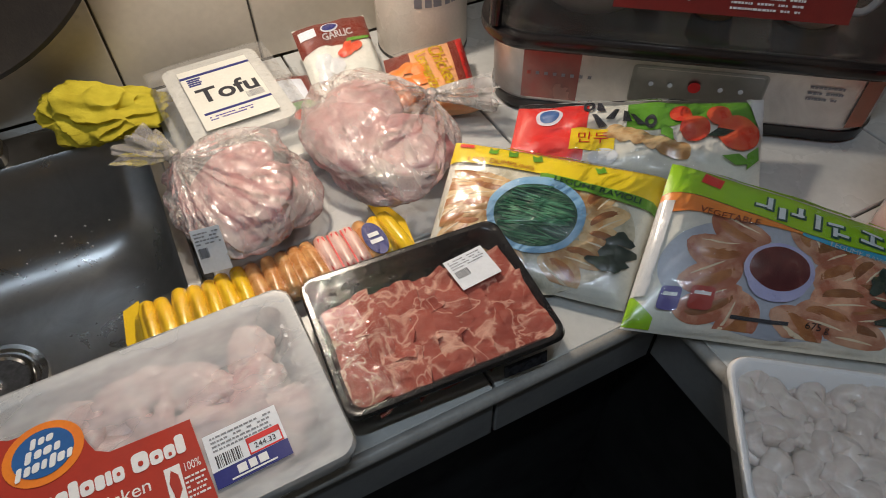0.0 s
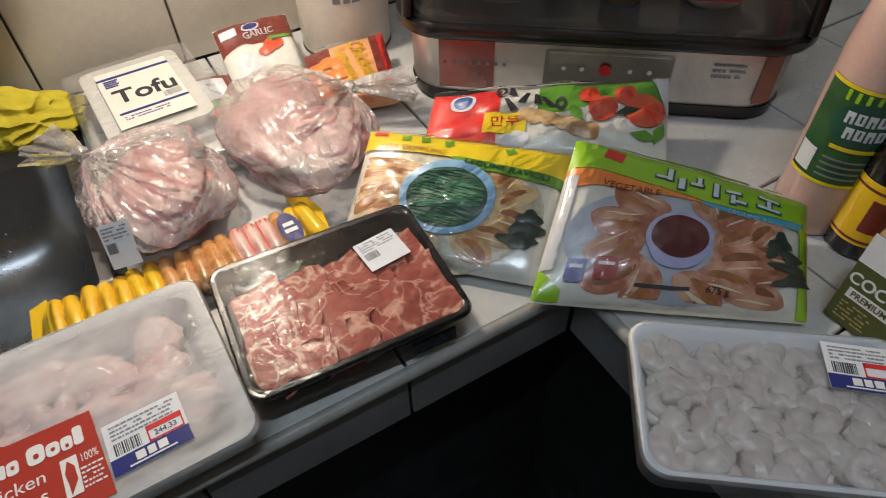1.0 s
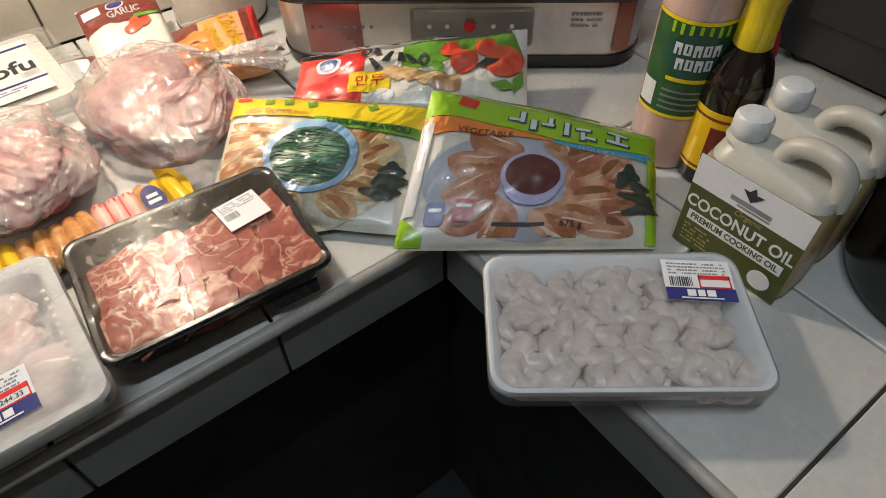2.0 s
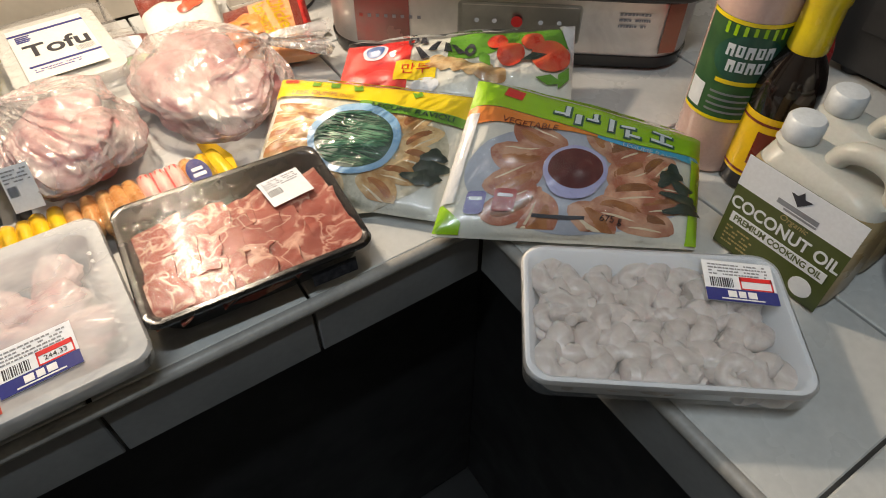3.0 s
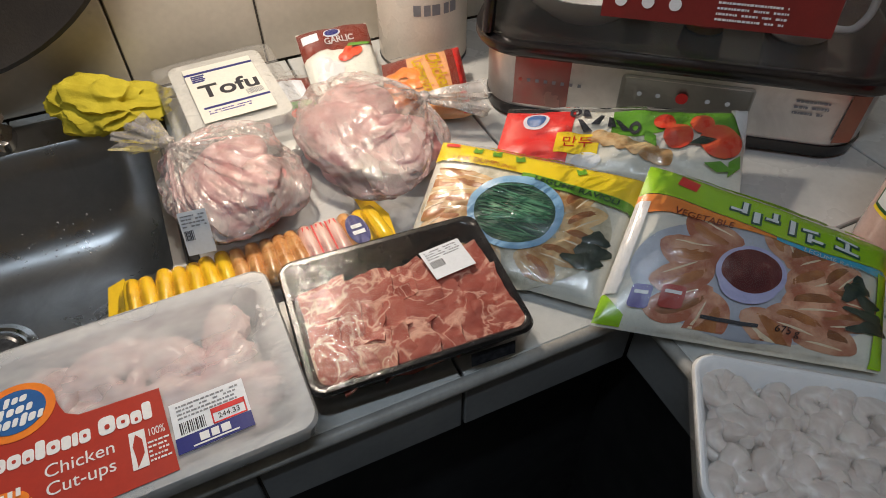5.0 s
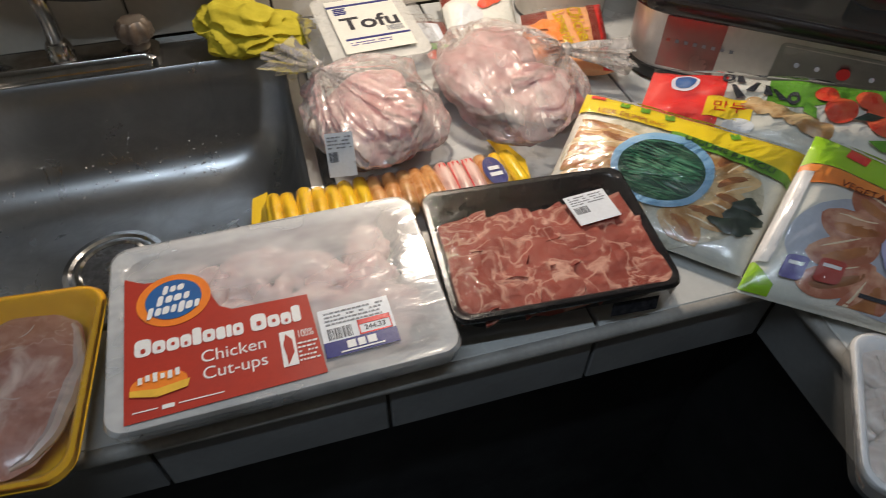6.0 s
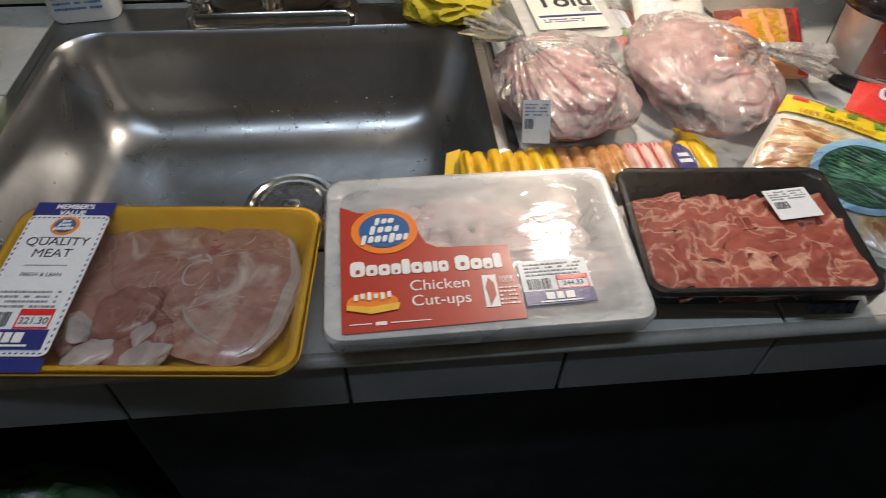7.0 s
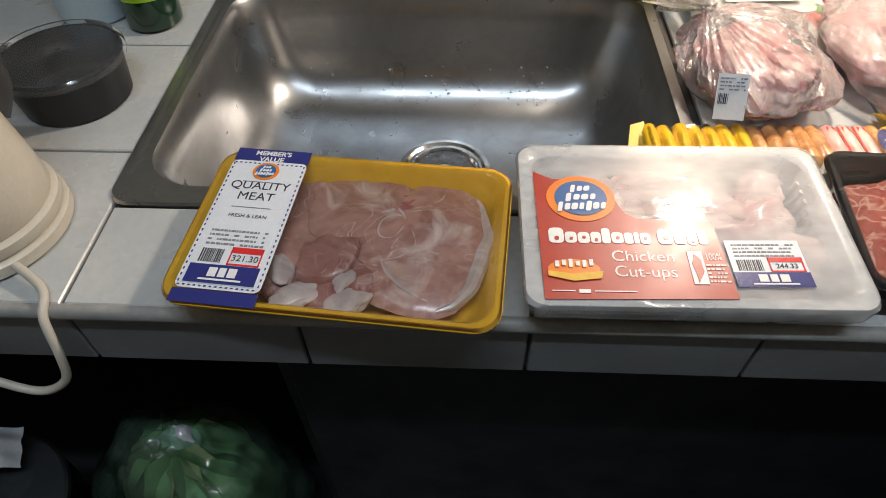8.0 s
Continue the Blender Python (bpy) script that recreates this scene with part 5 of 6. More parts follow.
# ---------------------------------------------------------------- the sausage pack
def sausage_pack():
    t = thing("sausage_pack", "long yellow pack of sausages wedged behind the trays", "food pack", (0.262, 0.205, TOP + 0.0015), 1.0)
    n = 18
    for i in range(n):
        x = -0.130 + 0.0155 * i
        rnd = random.Random(i)
        m = pose(x, rnd.uniform(-0.002, 0.002), 0.0105 + rnd.uniform(0, 0.002), 0, 0, rnd.uniform(-5, 5))
        bm = tube([(0, -0.033, 0), (0, -0.029, 0.001), (0, -0.016, 0.002), (0, 0.016, 0.002), (0, 0.029, 0.001), (0, 0.033, 0)], 0.0088, 14, None, [0.005, 0.0080, 0.0090, 0.0090, 0.0080, 0.005])
        material = YELLOW_PACK if i < 7 else PINK_PACK if i in (12, 13, 14) else YELLOW_PACK if i > 15 else SAUSAGE
        part("sausage", moved(bm, m), material, t)
    part("print_stripe", bars([(0.052 + 0.0052 * k, -0.026, 0.0540 + 0.0052 * k, 0.026) for k in range(8)], 0.0212), BRIGHT_RED, t)
    part("blue_badge", flat(circle(0.012, 28, 0.108, -0.004, 0.025), 0.0222), BLUE_INK, t, "blue and white printed badge")
    part("badge_print", bars(((0.101, -0.012, 0.115, -0.006), (0.102, -0.002, 0.114, 0.004)), 0.0232), WHITE_INK, t)
    # wrapper over the row, dipping between the sausages, with a crimped tail at each end
    bm, g, nu, nv = bmesh.new(), [], 96, 14
    for i in range(nu + 1):
        x = -0.150 + 0.290 * i / nu
        end = min(1.0, min(x + 0.150, 0.140 - x) / 0.02)
        for j in range(nv + 1):
            v = j / nv - 0.5
            z = 0.0008 + (0.0232 + 0.0018 * math.cos((x + 0.130) / 0.0155 * 2 * math.pi)) * max(0.0, 1 - (2 * abs(v)) ** 4) * (0.15 + 0.85 * end ** 0.5)
            g.append(bm.verts.new((x, v * 0.092, z + 0.0008 * noise.noise(Vector((x * 90, v * 9, 3))))))
    for i in range(nu):
        for j in range(nv):
            q = i * (nv + 1) + j
            bm.faces.new((g[q], g[q + nv + 1], g[q + nv + 2], g[q + 1]))
    part("wrapper", bm, WRINKLED, t, "clear glossy sausage wrapper")
    for sx, pts in ((1, ((0.128, -0.040), (0.146, -0.030), (0.150, 0.010), (0.142, 0.062), (0.126, 0.070), (0.124, 0.045))), (-1, ((-0.136, -0.040), (-0.152, -0.036), (-0.156, -0.004), (-0.150, 0.028), (-0.134, 0.036)))):
        bm = flat(pts, 0.012, 0.0012)
        for v in bm.verts:
            v.co.z += 0.008 * math.sin(v.co.y * 60)
        part("end_flap", bm, YELLOW_PACK, t, "folded yellow end flap")


sausage_pack()


# ---------------------------------------------------------------- things along the back wall
def tofu_pack():
    t = thing("tofu_pack", "two stacked white tofu tubs in clear bags with a blue-lined label", "tofu pack", (0.295, 0.506, TOP + 0.001), 3.0)
    t.scale = (1.0, 1.10, 1.0)
    for i, (x, y, z, turn) in enumerate(((0.016, -0.030, 0.0, -7), (0.0, 0.008, 0.024, 0))):
        m = pose(x, y, z, 0, 0, turn)
        part("tub", moved(loft([(rr(0.112, 0.150, 0.012), 0.0), (rr(0.118, 0.156, 0.014), 0.018), (rr(0.130, 0.168, 0.014), 0.0185), (rr(0.130, 0.168, 0.014), 0.0205), (rr(0.118, 0.156, 0.010), 0.021), (rr(0.06, 0.08, 0.01), 0.0215)]), m), TOFU_TUB, t)
        bm = loft([(rr(0.172, 0.212, 0.004), 0.012), (rr(0.136, 0.178, 0.010), 0.0235), (rr(0.09, 0.12, 0.010), 0.0245), (rr(0.03, 0.04, 0.006), 0.0245)], False, True)
        bmesh.ops.subdivide_edges(bm, edges=bm.edges[:], cuts=2, use_grid_fill=True)
        for v in bm.verts:
            v.co.z += 0.0025 * noise.noise(v.co * 55 + Vector((i * 9, 0, 0)))
            v.co.z = max(v.co.z, 0.0005)
        part("bag", moved(bm, m), TOFU_FILM, t, "clear crinkled bag")
    z = 0.0505
    lab = part("label", rect(-0.047, -0.062, 0.047, 0.068, z), mat("ivory_label", (0.80, 0.78, 0.70), (0.76, 0.74, 0.66), rough=0.4), t, "ivory printed label")
    part("rule", rect(-0.047, 0.050, 0.047, 0.0545, z + 0.0005), BLUE_INK, lab)
    part("rule", rect(-0.040, -0.034, 0.047, -0.030, z + 0.0005), BLUE_INK, lab)
    part("logo_shape", bars([(-0.040, 0.044 - 0.0045 * k, -0.022 - 0.002 * (k % 2), 0.047 - 0.0045 * k) for k in range(4)], z + 0.0006), BLUE_INK, lab)
    lettering("Tofu", 0.042, DARK_INK, lab, 0.003, 0.004, z + 0.0007, bold=0.0009)
    part("bar_code", bar_code(0.020, -0.024, 0.042, -0.012, z + 0.0006, 2), GREY_INK, lab)
    part("small_print", print_lines(-0.036, 0.02, -0.048, -0.038, 2, z + 0.0006, 3), VIOLET_INK, lab)


def wall_packs():
    # the garlic pack leans on the wall with another below it
    p = Pillow([(0.402, 0.462, 0.862), (0.505, 0.478, 0.864), (0.523, 0.598, 0.905), (0.414, 0.604, 0.905)], 0.012, 11.0, 0.0018)
    t = thing("sausage_packet", "maroon and white garlic sausage packet leaning against the wall", "food pack", p.base, group="small sausage packets by the wall")
    part("pack_body", p.body(22, 22), WHITE_PACK, t)
    part("maroon_band", p.sheet(0.0, 0.60, 1.0, 0.97, 1, 20, 8, lambda u: 0.60 + 0.03 * math.sin(u * 7)), BROWN_PACK, t, "maroon printed band")
    part("blue_badge", p.patch(circle(0.12, 22, 0.48, 0.86, 0.075), 2, 3), PAPER, t)
    part("badge_disc", p.patch(circle(0.10, 22, 0.48, 0.86, 0.055), 3, 3), BLUE_INK, t)
    part("white_tag", p.sheet(0.05, 0.78, 0.28, 0.90, 2.5, 5, 3), PAPER, t)
    lettering("GARLIC", 0.135, WHITE_INK, t, 0.55, 0.725, 0, bend=p.bend(3), bold=0.004, stretch=0.9)
    for i, (u, v, r) in enumerate(((0.25, 0.42, 0.13), (0.40, 0.34, 0.12), (0.20, 0.28, 0.10))):
        part("printed_garlic", p.patch(circle(r, 18, u, v, r * 0.8), 2 + i * 0.4, 3, 0.002), PORCELAIN, t)
    for i, (u, v, r) in enumerate(((0.58, 0.46, 0.12), (0.72, 0.50, 0.12), (0.62, 0.54, 0.09))):
        part("printed_tomato", p.patch(turned_outline(circle(r, 16, 0, 0, r * 0.5), u, v, 20 * i), 3 + i * 0.4, 3, 0.001), TOMATO, t)
    part("printed_leaf", p.patch([(0.62, 0.58), (0.95, 0.60), (0.98, 0.64), (0.66, 0.63)], 4.5, 2), GREEN_PACK, t)
    part("wrapper", p.sheet(-0.06, -0.05, 1.06, 1.06, 6, 26, 26), WRINKLED, t, "clear wrinkled packet film")
    # a second one, flat, beside the tofu
    p = Pillow([(0.352, 0.405, 0.858), (0.405, 0.395, 0.858), (0.412, 0.545, 0.868), (0.358, 0.560, 0.868)], 0.012, 14.0, 0.0018)
    t = thing("sausage_packet", "small maroon sausage packet lying beside the tofu", "food pack", p.base, group="small sausage packets by the wall")
    part("pack_body", p.body(18, 22), BROWN_PACK, t)
    part("white_panel", p.sheet(0.12, 0.52, 0.75, 0.88, 2, 8, 8), PAPER, t)
    part("green_panel", p.sheet(0.1, 0.40, 0.85, 0.50, 2, 8, 4), GREEN_PACK, t)
    for i, (u, v) in enumerate(((0.4, 0.2), (0.6, 0.3), (0.35, 0.32))):
        part("printed_tomato", p.patch(circle(0.2, 16, u, v, 0.06), 3 + i * 0.3, 3, 0.001), TOMATO, t)
    part("wrapper", p.sheet(0, 0, 1, 1, 6, 20, 22), WRINKLED, t, "clear wrinkled packet film")
    # the orange packet in front of the canister
    p = Pillow([(0.482, 0.396, 0.874), (0.588, 0.352, 0.872), (0.626, 0.484, 0.896), (0.506, 0.486, 0.894)], 0.012, 17.0, 0.0018)
    t = thing("sausage_packet", "orange chicken sausage packet resting against the canister", "food pack", p.base, group="small sausage packets by the wall")
    part("pack_body", p.body(22, 22), mat("apricot_plastic_print", (0.80, 0.42, 0.20), (0.76, 0.36, 0.15), rough=0.3, scale=30, coat=0.4), t)
    part("red_edge", p.sheet(0.88, 0.0, 1.0, 1.0, 1, 4, 18), RED_PACK, t)
    part("dark_edge", p.sheet(0.80, 0.25, 0.90, 0.95, 2, 4, 14), BROWN_PACK, t)
    for i in range(9):
        u, v = 0.10 + 0.13 * (i % 3), 0.12 + 0.22 * (i // 3) + 0.06 * (i % 2)
        part("printed_sausage", p.patch(turned_outline(circle(0.12, 18, 0, 0, 0.10), u, v, 35 * i), 2 + 0.2 * i, 3, 0.002), ORANGE_PACK, t)
    part("red_corner", p.sheet(0.0, 0.70, 0.30, 1.0, 1, 6, 6), BROWN_PACK, t)
    lettering("Chicken", 0.24, LEMON_PACK, t, 0.66, 0.55, 0, turn=-80, bend=p.bend(5.2), bold=0.006, stretch=0.9)
    lettering("Longaniza", 0.20, LEMON_PACK, t, 0.47, 0.50, 0, turn=-80, bend=p.bend(5.2), bold=0.006, stretch=0.82)
    part("wrapper", p.sheet(0, 0, 1, 1, 7.5, 24, 24), WRINKLED, t, "clear wrinkled packet film")


def canister():
    t = thing("storage_canister", "tall warm white round canister standing by the tiled wall", "canister", (0.608, 0.576, TOP))
    part("foot_ring", turned([(0.068, 0.0), (0.0695, 0.002), (0.069, 0.005)], 48), GREY_GRIP, t, "dark foot ring")
    part("body", turned([(0.066, 0.004), (0.0685, 0.006), (0.069, 0.012), (0.069, 0.235), (0.067, 0.240)], 56), CANISTER_WHITE, t)
    part("lid", turned([(0.070, 0.240), (0.071, 0.243), (0.071, 0.258), (0.066, 0.264), (0.02, 0.266)], 56), CANISTER_WHITE, t)
    bm = bmesh.new()
    for i, (a, w) in enumerate(((-118, 9), (-106, 8), (-95, 10), (-82, 7), (-72, 9))):
        rows = [[(0.0694 * math.cos(radians(a + w * k / 5 - w / 2)), 0.0694 * math.sin(radians(a + w * k / 5 - w / 2)), z) for k in range(6)] for z in (0.090, 0.106)]
        v0, v1 = [bm.verts.new(q) for q in rows[0]], [bm.verts.new(q) for q in rows[1]]
        for k in range(5):
            bm.faces.new((v0[k], v0[k + 1], v1[k + 1], v1[k]))
    part("print_bars", bm, GREY_INK, t, "grey printed bars")


def yellow_cloth():
    t = thing("cleaning_cloth", "crumpled yellow terry cleaning cloth behind the sink", "cloth", (0.140, 0.572, TOP + 0.005), -12)
    bm = bmesh.new()
    bmesh.ops.create_icosphere(bm, subdivisions=6, radius=1.0)
    for v in bm.verts:
        d = v.co.normalized()
        ridge = abs(noise.noise(d * 2.2 + Vector((4, 1, 7))))
        r = 1 + 0.34 * noise.noise(d * 1.4 + Vector((9, 2, 3))) + 0.45 * (0.30 - ridge) + 0.025 * noise.noise(d * 9) + 0.025 * noise.noise(d * 26)
        lobe = 0.20 * max(0.0, math.cos(math.atan2(d.y, d.x) * 2.5 + 0.6)) * max(0.0, 1 - abs(d.z) * 1.5)
        v.co = Vector((d.x * 0.062 * (r + lobe), d.y * 0.046 * (r + lobe), max(0.0, (d.z * r * 0.5 + 0.42)) * 0.082))
        v.co.z *= 0.75 + 0.45 * max(-1, min(1, -v.co.x / 0.08)) * 0.6
    part("cloth", bm, TOWEL, t)
    bm = lump((0.026, 0.012, 0.007), 4, 0.4, 2, 4)
    part("cloth_corner", moved(bm, pose(0.062, 0.012, 0.024, 0, 8, 14)), TOWEL, t)


def dish_cooker():
    t = thing("countertop_cooker", "steel and black countertop cooker with a clear lid over stored dishes", "cooker", (0.799, 0.220, TOP), -38.7)
    D = 0.275
    part("plinth", loft([(rr(0.455, D - 0.03, 0.05, 8, 0, D / 2), 0.0), (rr(0.490, D - 0.004, 0.055, 8, 0, D / 2), 0.006), (rr(0.494, D, 0.056, 8, 0, D / 2), 0.022), (rr(0.470, D - 0.02, 0.05, 8, 0, D / 2), 0.024)]), BLACK_PLASTIC, t, "glossy black plinth")
    part("body", loft([(rr(0.488, D - 0.006, 0.055, 10, 0, D / 2), 0.020), (rr(0.490, D - 0.004, 0.056, 10, 0, D / 2), 0.024), (rr(0.494, D, 0.058, 10, 0, D / 2), 0.101)]), BODY_STEEL, t, "brushed steel body")
    part("rim", loft([(rr(0.496, D + 0.002, 0.058, 10, 0, D / 2), 0.100), (rr(0.520, D + 0.024, 0.066, 10, 0, D / 2), 0.103), (rr(0.528, D + 0.034, 0.070, 10, 0, D / 2), 0.110), (rr(0.527, D + 0.033, 0.070, 10, 0, D / 2), 0.120), (rr(0.515, D + 0.020, 0.064, 10, 0, D / 2), 0.123), (rr(0.480, D - 0.015, 0.05, 10, 0, D / 2), 0.119), (rr(0.46, D - 0.035, 0.045, 10, 0, D / 2), 0.111)]), BLACK_PLASTIC, t, "glossy black tray rim")
    lid = [(rr(0.508, D + 0.014, 0.062, 10, 0, D / 2), 0.123), (rr(0.500, D + 0.006, 0.060, 10, 0, D / 2), 0.153), (rr(0.480, D - 0.012, 0.058, 10, 0, D / 2), 0.234), (rr(0.450, D - 0.045, 0.055, 10, 0, D / 2), 0.269), (rr(0.38, D - 0.11, 0.045, 10, 0, D / 2), 0.281)]
    part("lid", loft(lid, False, True), LID_CLEAR, t, "clear domed plastic lid")
    for sx in (-1, 1):
        part("lid_corner_band", tube(smooth_line([(sx * 0.240, 0.006, 0.125), (sx * 0.236, 0.008, 0.189), (sx * 0.222, 0.024, 0.247)], 5), 0.008, 10), BLACK_PLASTIC, t)
    # front panel with its small signs
    panel = part("control_panel", moved(loft([(rr(0.160, 0.054, 0.006), 0.0), (rr(0.160, 0.054, 0.006), 0.0012), (rr(0.154, 0.048, 0.004), 0.0012), (rr(0.152, 0.046, 0.004), 0.0006)]), pose(0.015, 0.001, 0.064, 90)), steel("panel_steel", (0.46, 0.47, 0.46), 0.35, (40, 3, 3)), t, "recessed steel control panel")
    face = pose(0.015, 0.0, 0.064, 90)
    part("red_button", moved(flat(circle(0.0075, 24), 0.001, 0.001), face @ pose(-0.003, 0.002, 0)), BRIGHT_RED, panel, "round red button")
    for x in (-0.055, -0.032, 0.028, 0.052):
        part("button_mark", moved(flat(circle(0.003, 16), 0.001, 0.0006), face @ pose(x, 0.002, 0)), PAPER, panel)
    # red and orange patches colour in the reddish reflections at both ends
    part("red_film", moved(rect(-0.036, -0.034, 0.036, 0.034, 0.0005), pose(-0.165, 0.0, 0.063, 90)), mat("red_reflection_tint", (0.40, 0.10, 0.09), (0.34, 0.18, 0.16), rough=0.25, metal=0.5, scale=18, coat=0.4), t, "red patch for a reddish reflection in the steel")
    for i in range(8):
        part("letter_shape", moved(rect(-0.030 + 0.011 * i, -0.0022, -0.0255 + 0.011 * i, 0.0022, 0.0012), pose(-0.165, 0.0, 0.066, 90)), GREY_INK if i else RED_INK, t)
    part("orange_film", moved(rect(-0.012, -0.034, 0.012, 0.034, 0.0005), pose(0.212, 0.0045, 0.063, 90, 0, 18)), mat("orange_reflection_tint", (0.40, 0.14, 0.09), (0.32, 0.16, 0.12), rough=0.25, metal=0.5, scale=18, coat=0.4), t, "orange patch for a reddish reflection in the steel")
    part("rating_print", moved(print_lines(-0.018, 0.022, -0.004, 0.020, 3, 0.0006, 21), pose(0.160, 0.0, 0.066, 90)), GREY_INK, t)
    card = moved(rect(-0.125, -0.030, 0.125, 0.040, 0.0), pose(0.02, -0.004, 0.196, 78))
    c = part("lid_card", card, mat("dark_red_card", (0.20, 0.022, 0.020), (0.17, 0.02, 0.018), rough=0.4), t, "dark red printed card on the lid")
    part("card_picture", moved(rect(-0.06, 0.008, 0.06, 0.040, 0.0006), pose(0.02, -0.004, 0.196, 78)), SKY_INK, c)
    for i in range(3):
        part("card_mark", moved(flat(circle(0.007, 18, -0.105 + 0.030 * i, -0.010), 0.0006), pose(0.02, -0.004, 0.196, 78)), PAPER, c)
    part("card_print", moved(print_lines(0.0, 0.075, -0.024, 0.0, 4, 0.0006, 25), pose(0.02, -0.004, 0.196, 78)), PAPER, c)
    return t


def stored_dishes():
    """The dishes that lie under the cooker's lid."""
    base = pose(0.799, 0.220, TOP + 0.1125, 0, 0, -38.7)
    def at(x, y, z=0.0):
        return base @ Vector((x, y, z))
    p = thing("dinner_plate", "deep white porcelain plate under the clear lid", "plate", at(-0.128, 0.112), -38.7)
    part("plate", moved(turned([(0.05, 0.0), (0.055, 0.003), (0.088, 0.030), (0.104, 0.050), (0.105, 0.053), (0.101, 0.052), (0.085, 0.033), (0.053, 0.007), (0.01, 0.005)], 48), pose(0, 0, 0.004, 0, 0, 0)), PORCELAIN, p)
    q = thing("tilted_plate", "white porcelain plate propped on edge under the lid", "plate", at(-0.07, 0.19, 0.012), -38.7)
    part("plate", moved(turned([(0.05, 0.0), (0.055, 0.002), (0.088, 0.012), (0.089, 0.014), (0.086, 0.014), (0.055, 0.005), (0.01, 0.004)], 48), pose(0, 0, 0.068, 62, 0, 0)), PORCELAIN, q)
    c = thing("white_mug", "white mug with a handle under the clear lid", "mug", at(0.145, 0.115), -38.7)
    part("mug_body", turned([(0.034, 0.0), (0.038, 0.004), (0.040, 0.09), (0.0385, 0.091), (0.036, 0.088), (0.034, 0.008), (0.01, 0.006)], 40), PORCELAIN, c)
    part("mug_handle", tube(smooth_line([(0.037, -0.01, 0.078), (0.060, -0.018, 0.074), (0.066, -0.02, 0.045), (0.056, -0.018, 0.020), (0.036, -0.01, 0.014)], 6), 0.005, 12), PORCELAIN, c)
    r = thing("spice_jar", "small jar with a red label under the clear lid", "jar", at(0.03, 0.105), -38.7)
    part("jar_body", turned([(0.024, 0.0), (0.026, 0.003), (0.026, 0.040), (0.020, 0.046)], 28), mat("amber_jar", (0.30, 0.16, 0.05), rough=0.2), r)
    part("jar_label", turned([(0.0265, 0.010), (0.0265, 0.034)], 28, cap0=False, cap1=False), RED_INK, r)
    part("jar_lid", turned([(0.022, 0.046), (0.022, 0.056), (0.018, 0.058)], 28), mat("gold_jar_lid", (0.60, 0.42, 0.15), rough=0.25, metal=0.8), r)


# made-up pan: its dark rim stands for a soft shadow high on the wall
def shadow_pan():
    t = thing("hanging_pan", "large dark round pan added for a soft shadow on the tiled wall", "pan", (-0.03, 0.640, 1.235))
    part("pan_body", moved(turned([(0.05, 0.0), (0.22, 0.012), (0.285, 0.035), (0.298, 0.048), (0.292, 0.050), (0.27, 0.036), (0.2, 0.018), (0.02, 0.010)], 72), pose(0, -0.004, 0, 90)), SHADOW_BROWN, t)
    part("pan_handle", tube([(0.0, -0.03, 0.28), (0.0, -0.03, 0.40), (0.0, -0.012, 0.47)], 0.010, 12), SHADOW_BROWN, t)
    part("hook", tube(smooth_line([(0, 0.0, 0.49), (0, -0.03, 0.48), (0, -0.03, 0.44)], 4), 0.004, 8), CHROME, t)


tofu_pack()
wall_packs()
canister()
yellow_cloth()
dish_cooker()
stored_dishes()
shadow_pan()


# ---------------------------------------------------------------- the short counter: bottles and jugs
def arc_band(r, a0, a1, z0, z1, n=14, off=0.0006):
    """Part of a label on a round bottle, with the angles in degrees."""
    rows = [[((r + off) * math.cos(radians(a0 + (a1 - a0) * k / n)), (r + off) * math.sin(radians(a0 + (a1 - a0) * k / n)), z) for k in range(n + 1)] for z in (z0, z1)]
    bm = bmesh.new()
    v0, v1 = [bm.verts.new(q) for q in rows[0]], [bm.verts.new(q) for q in rows[1]]
    for k in range(n):
        bm.faces.new((v0[k], v0[k + 1], v1[k + 1], v1[k]))
    return bm


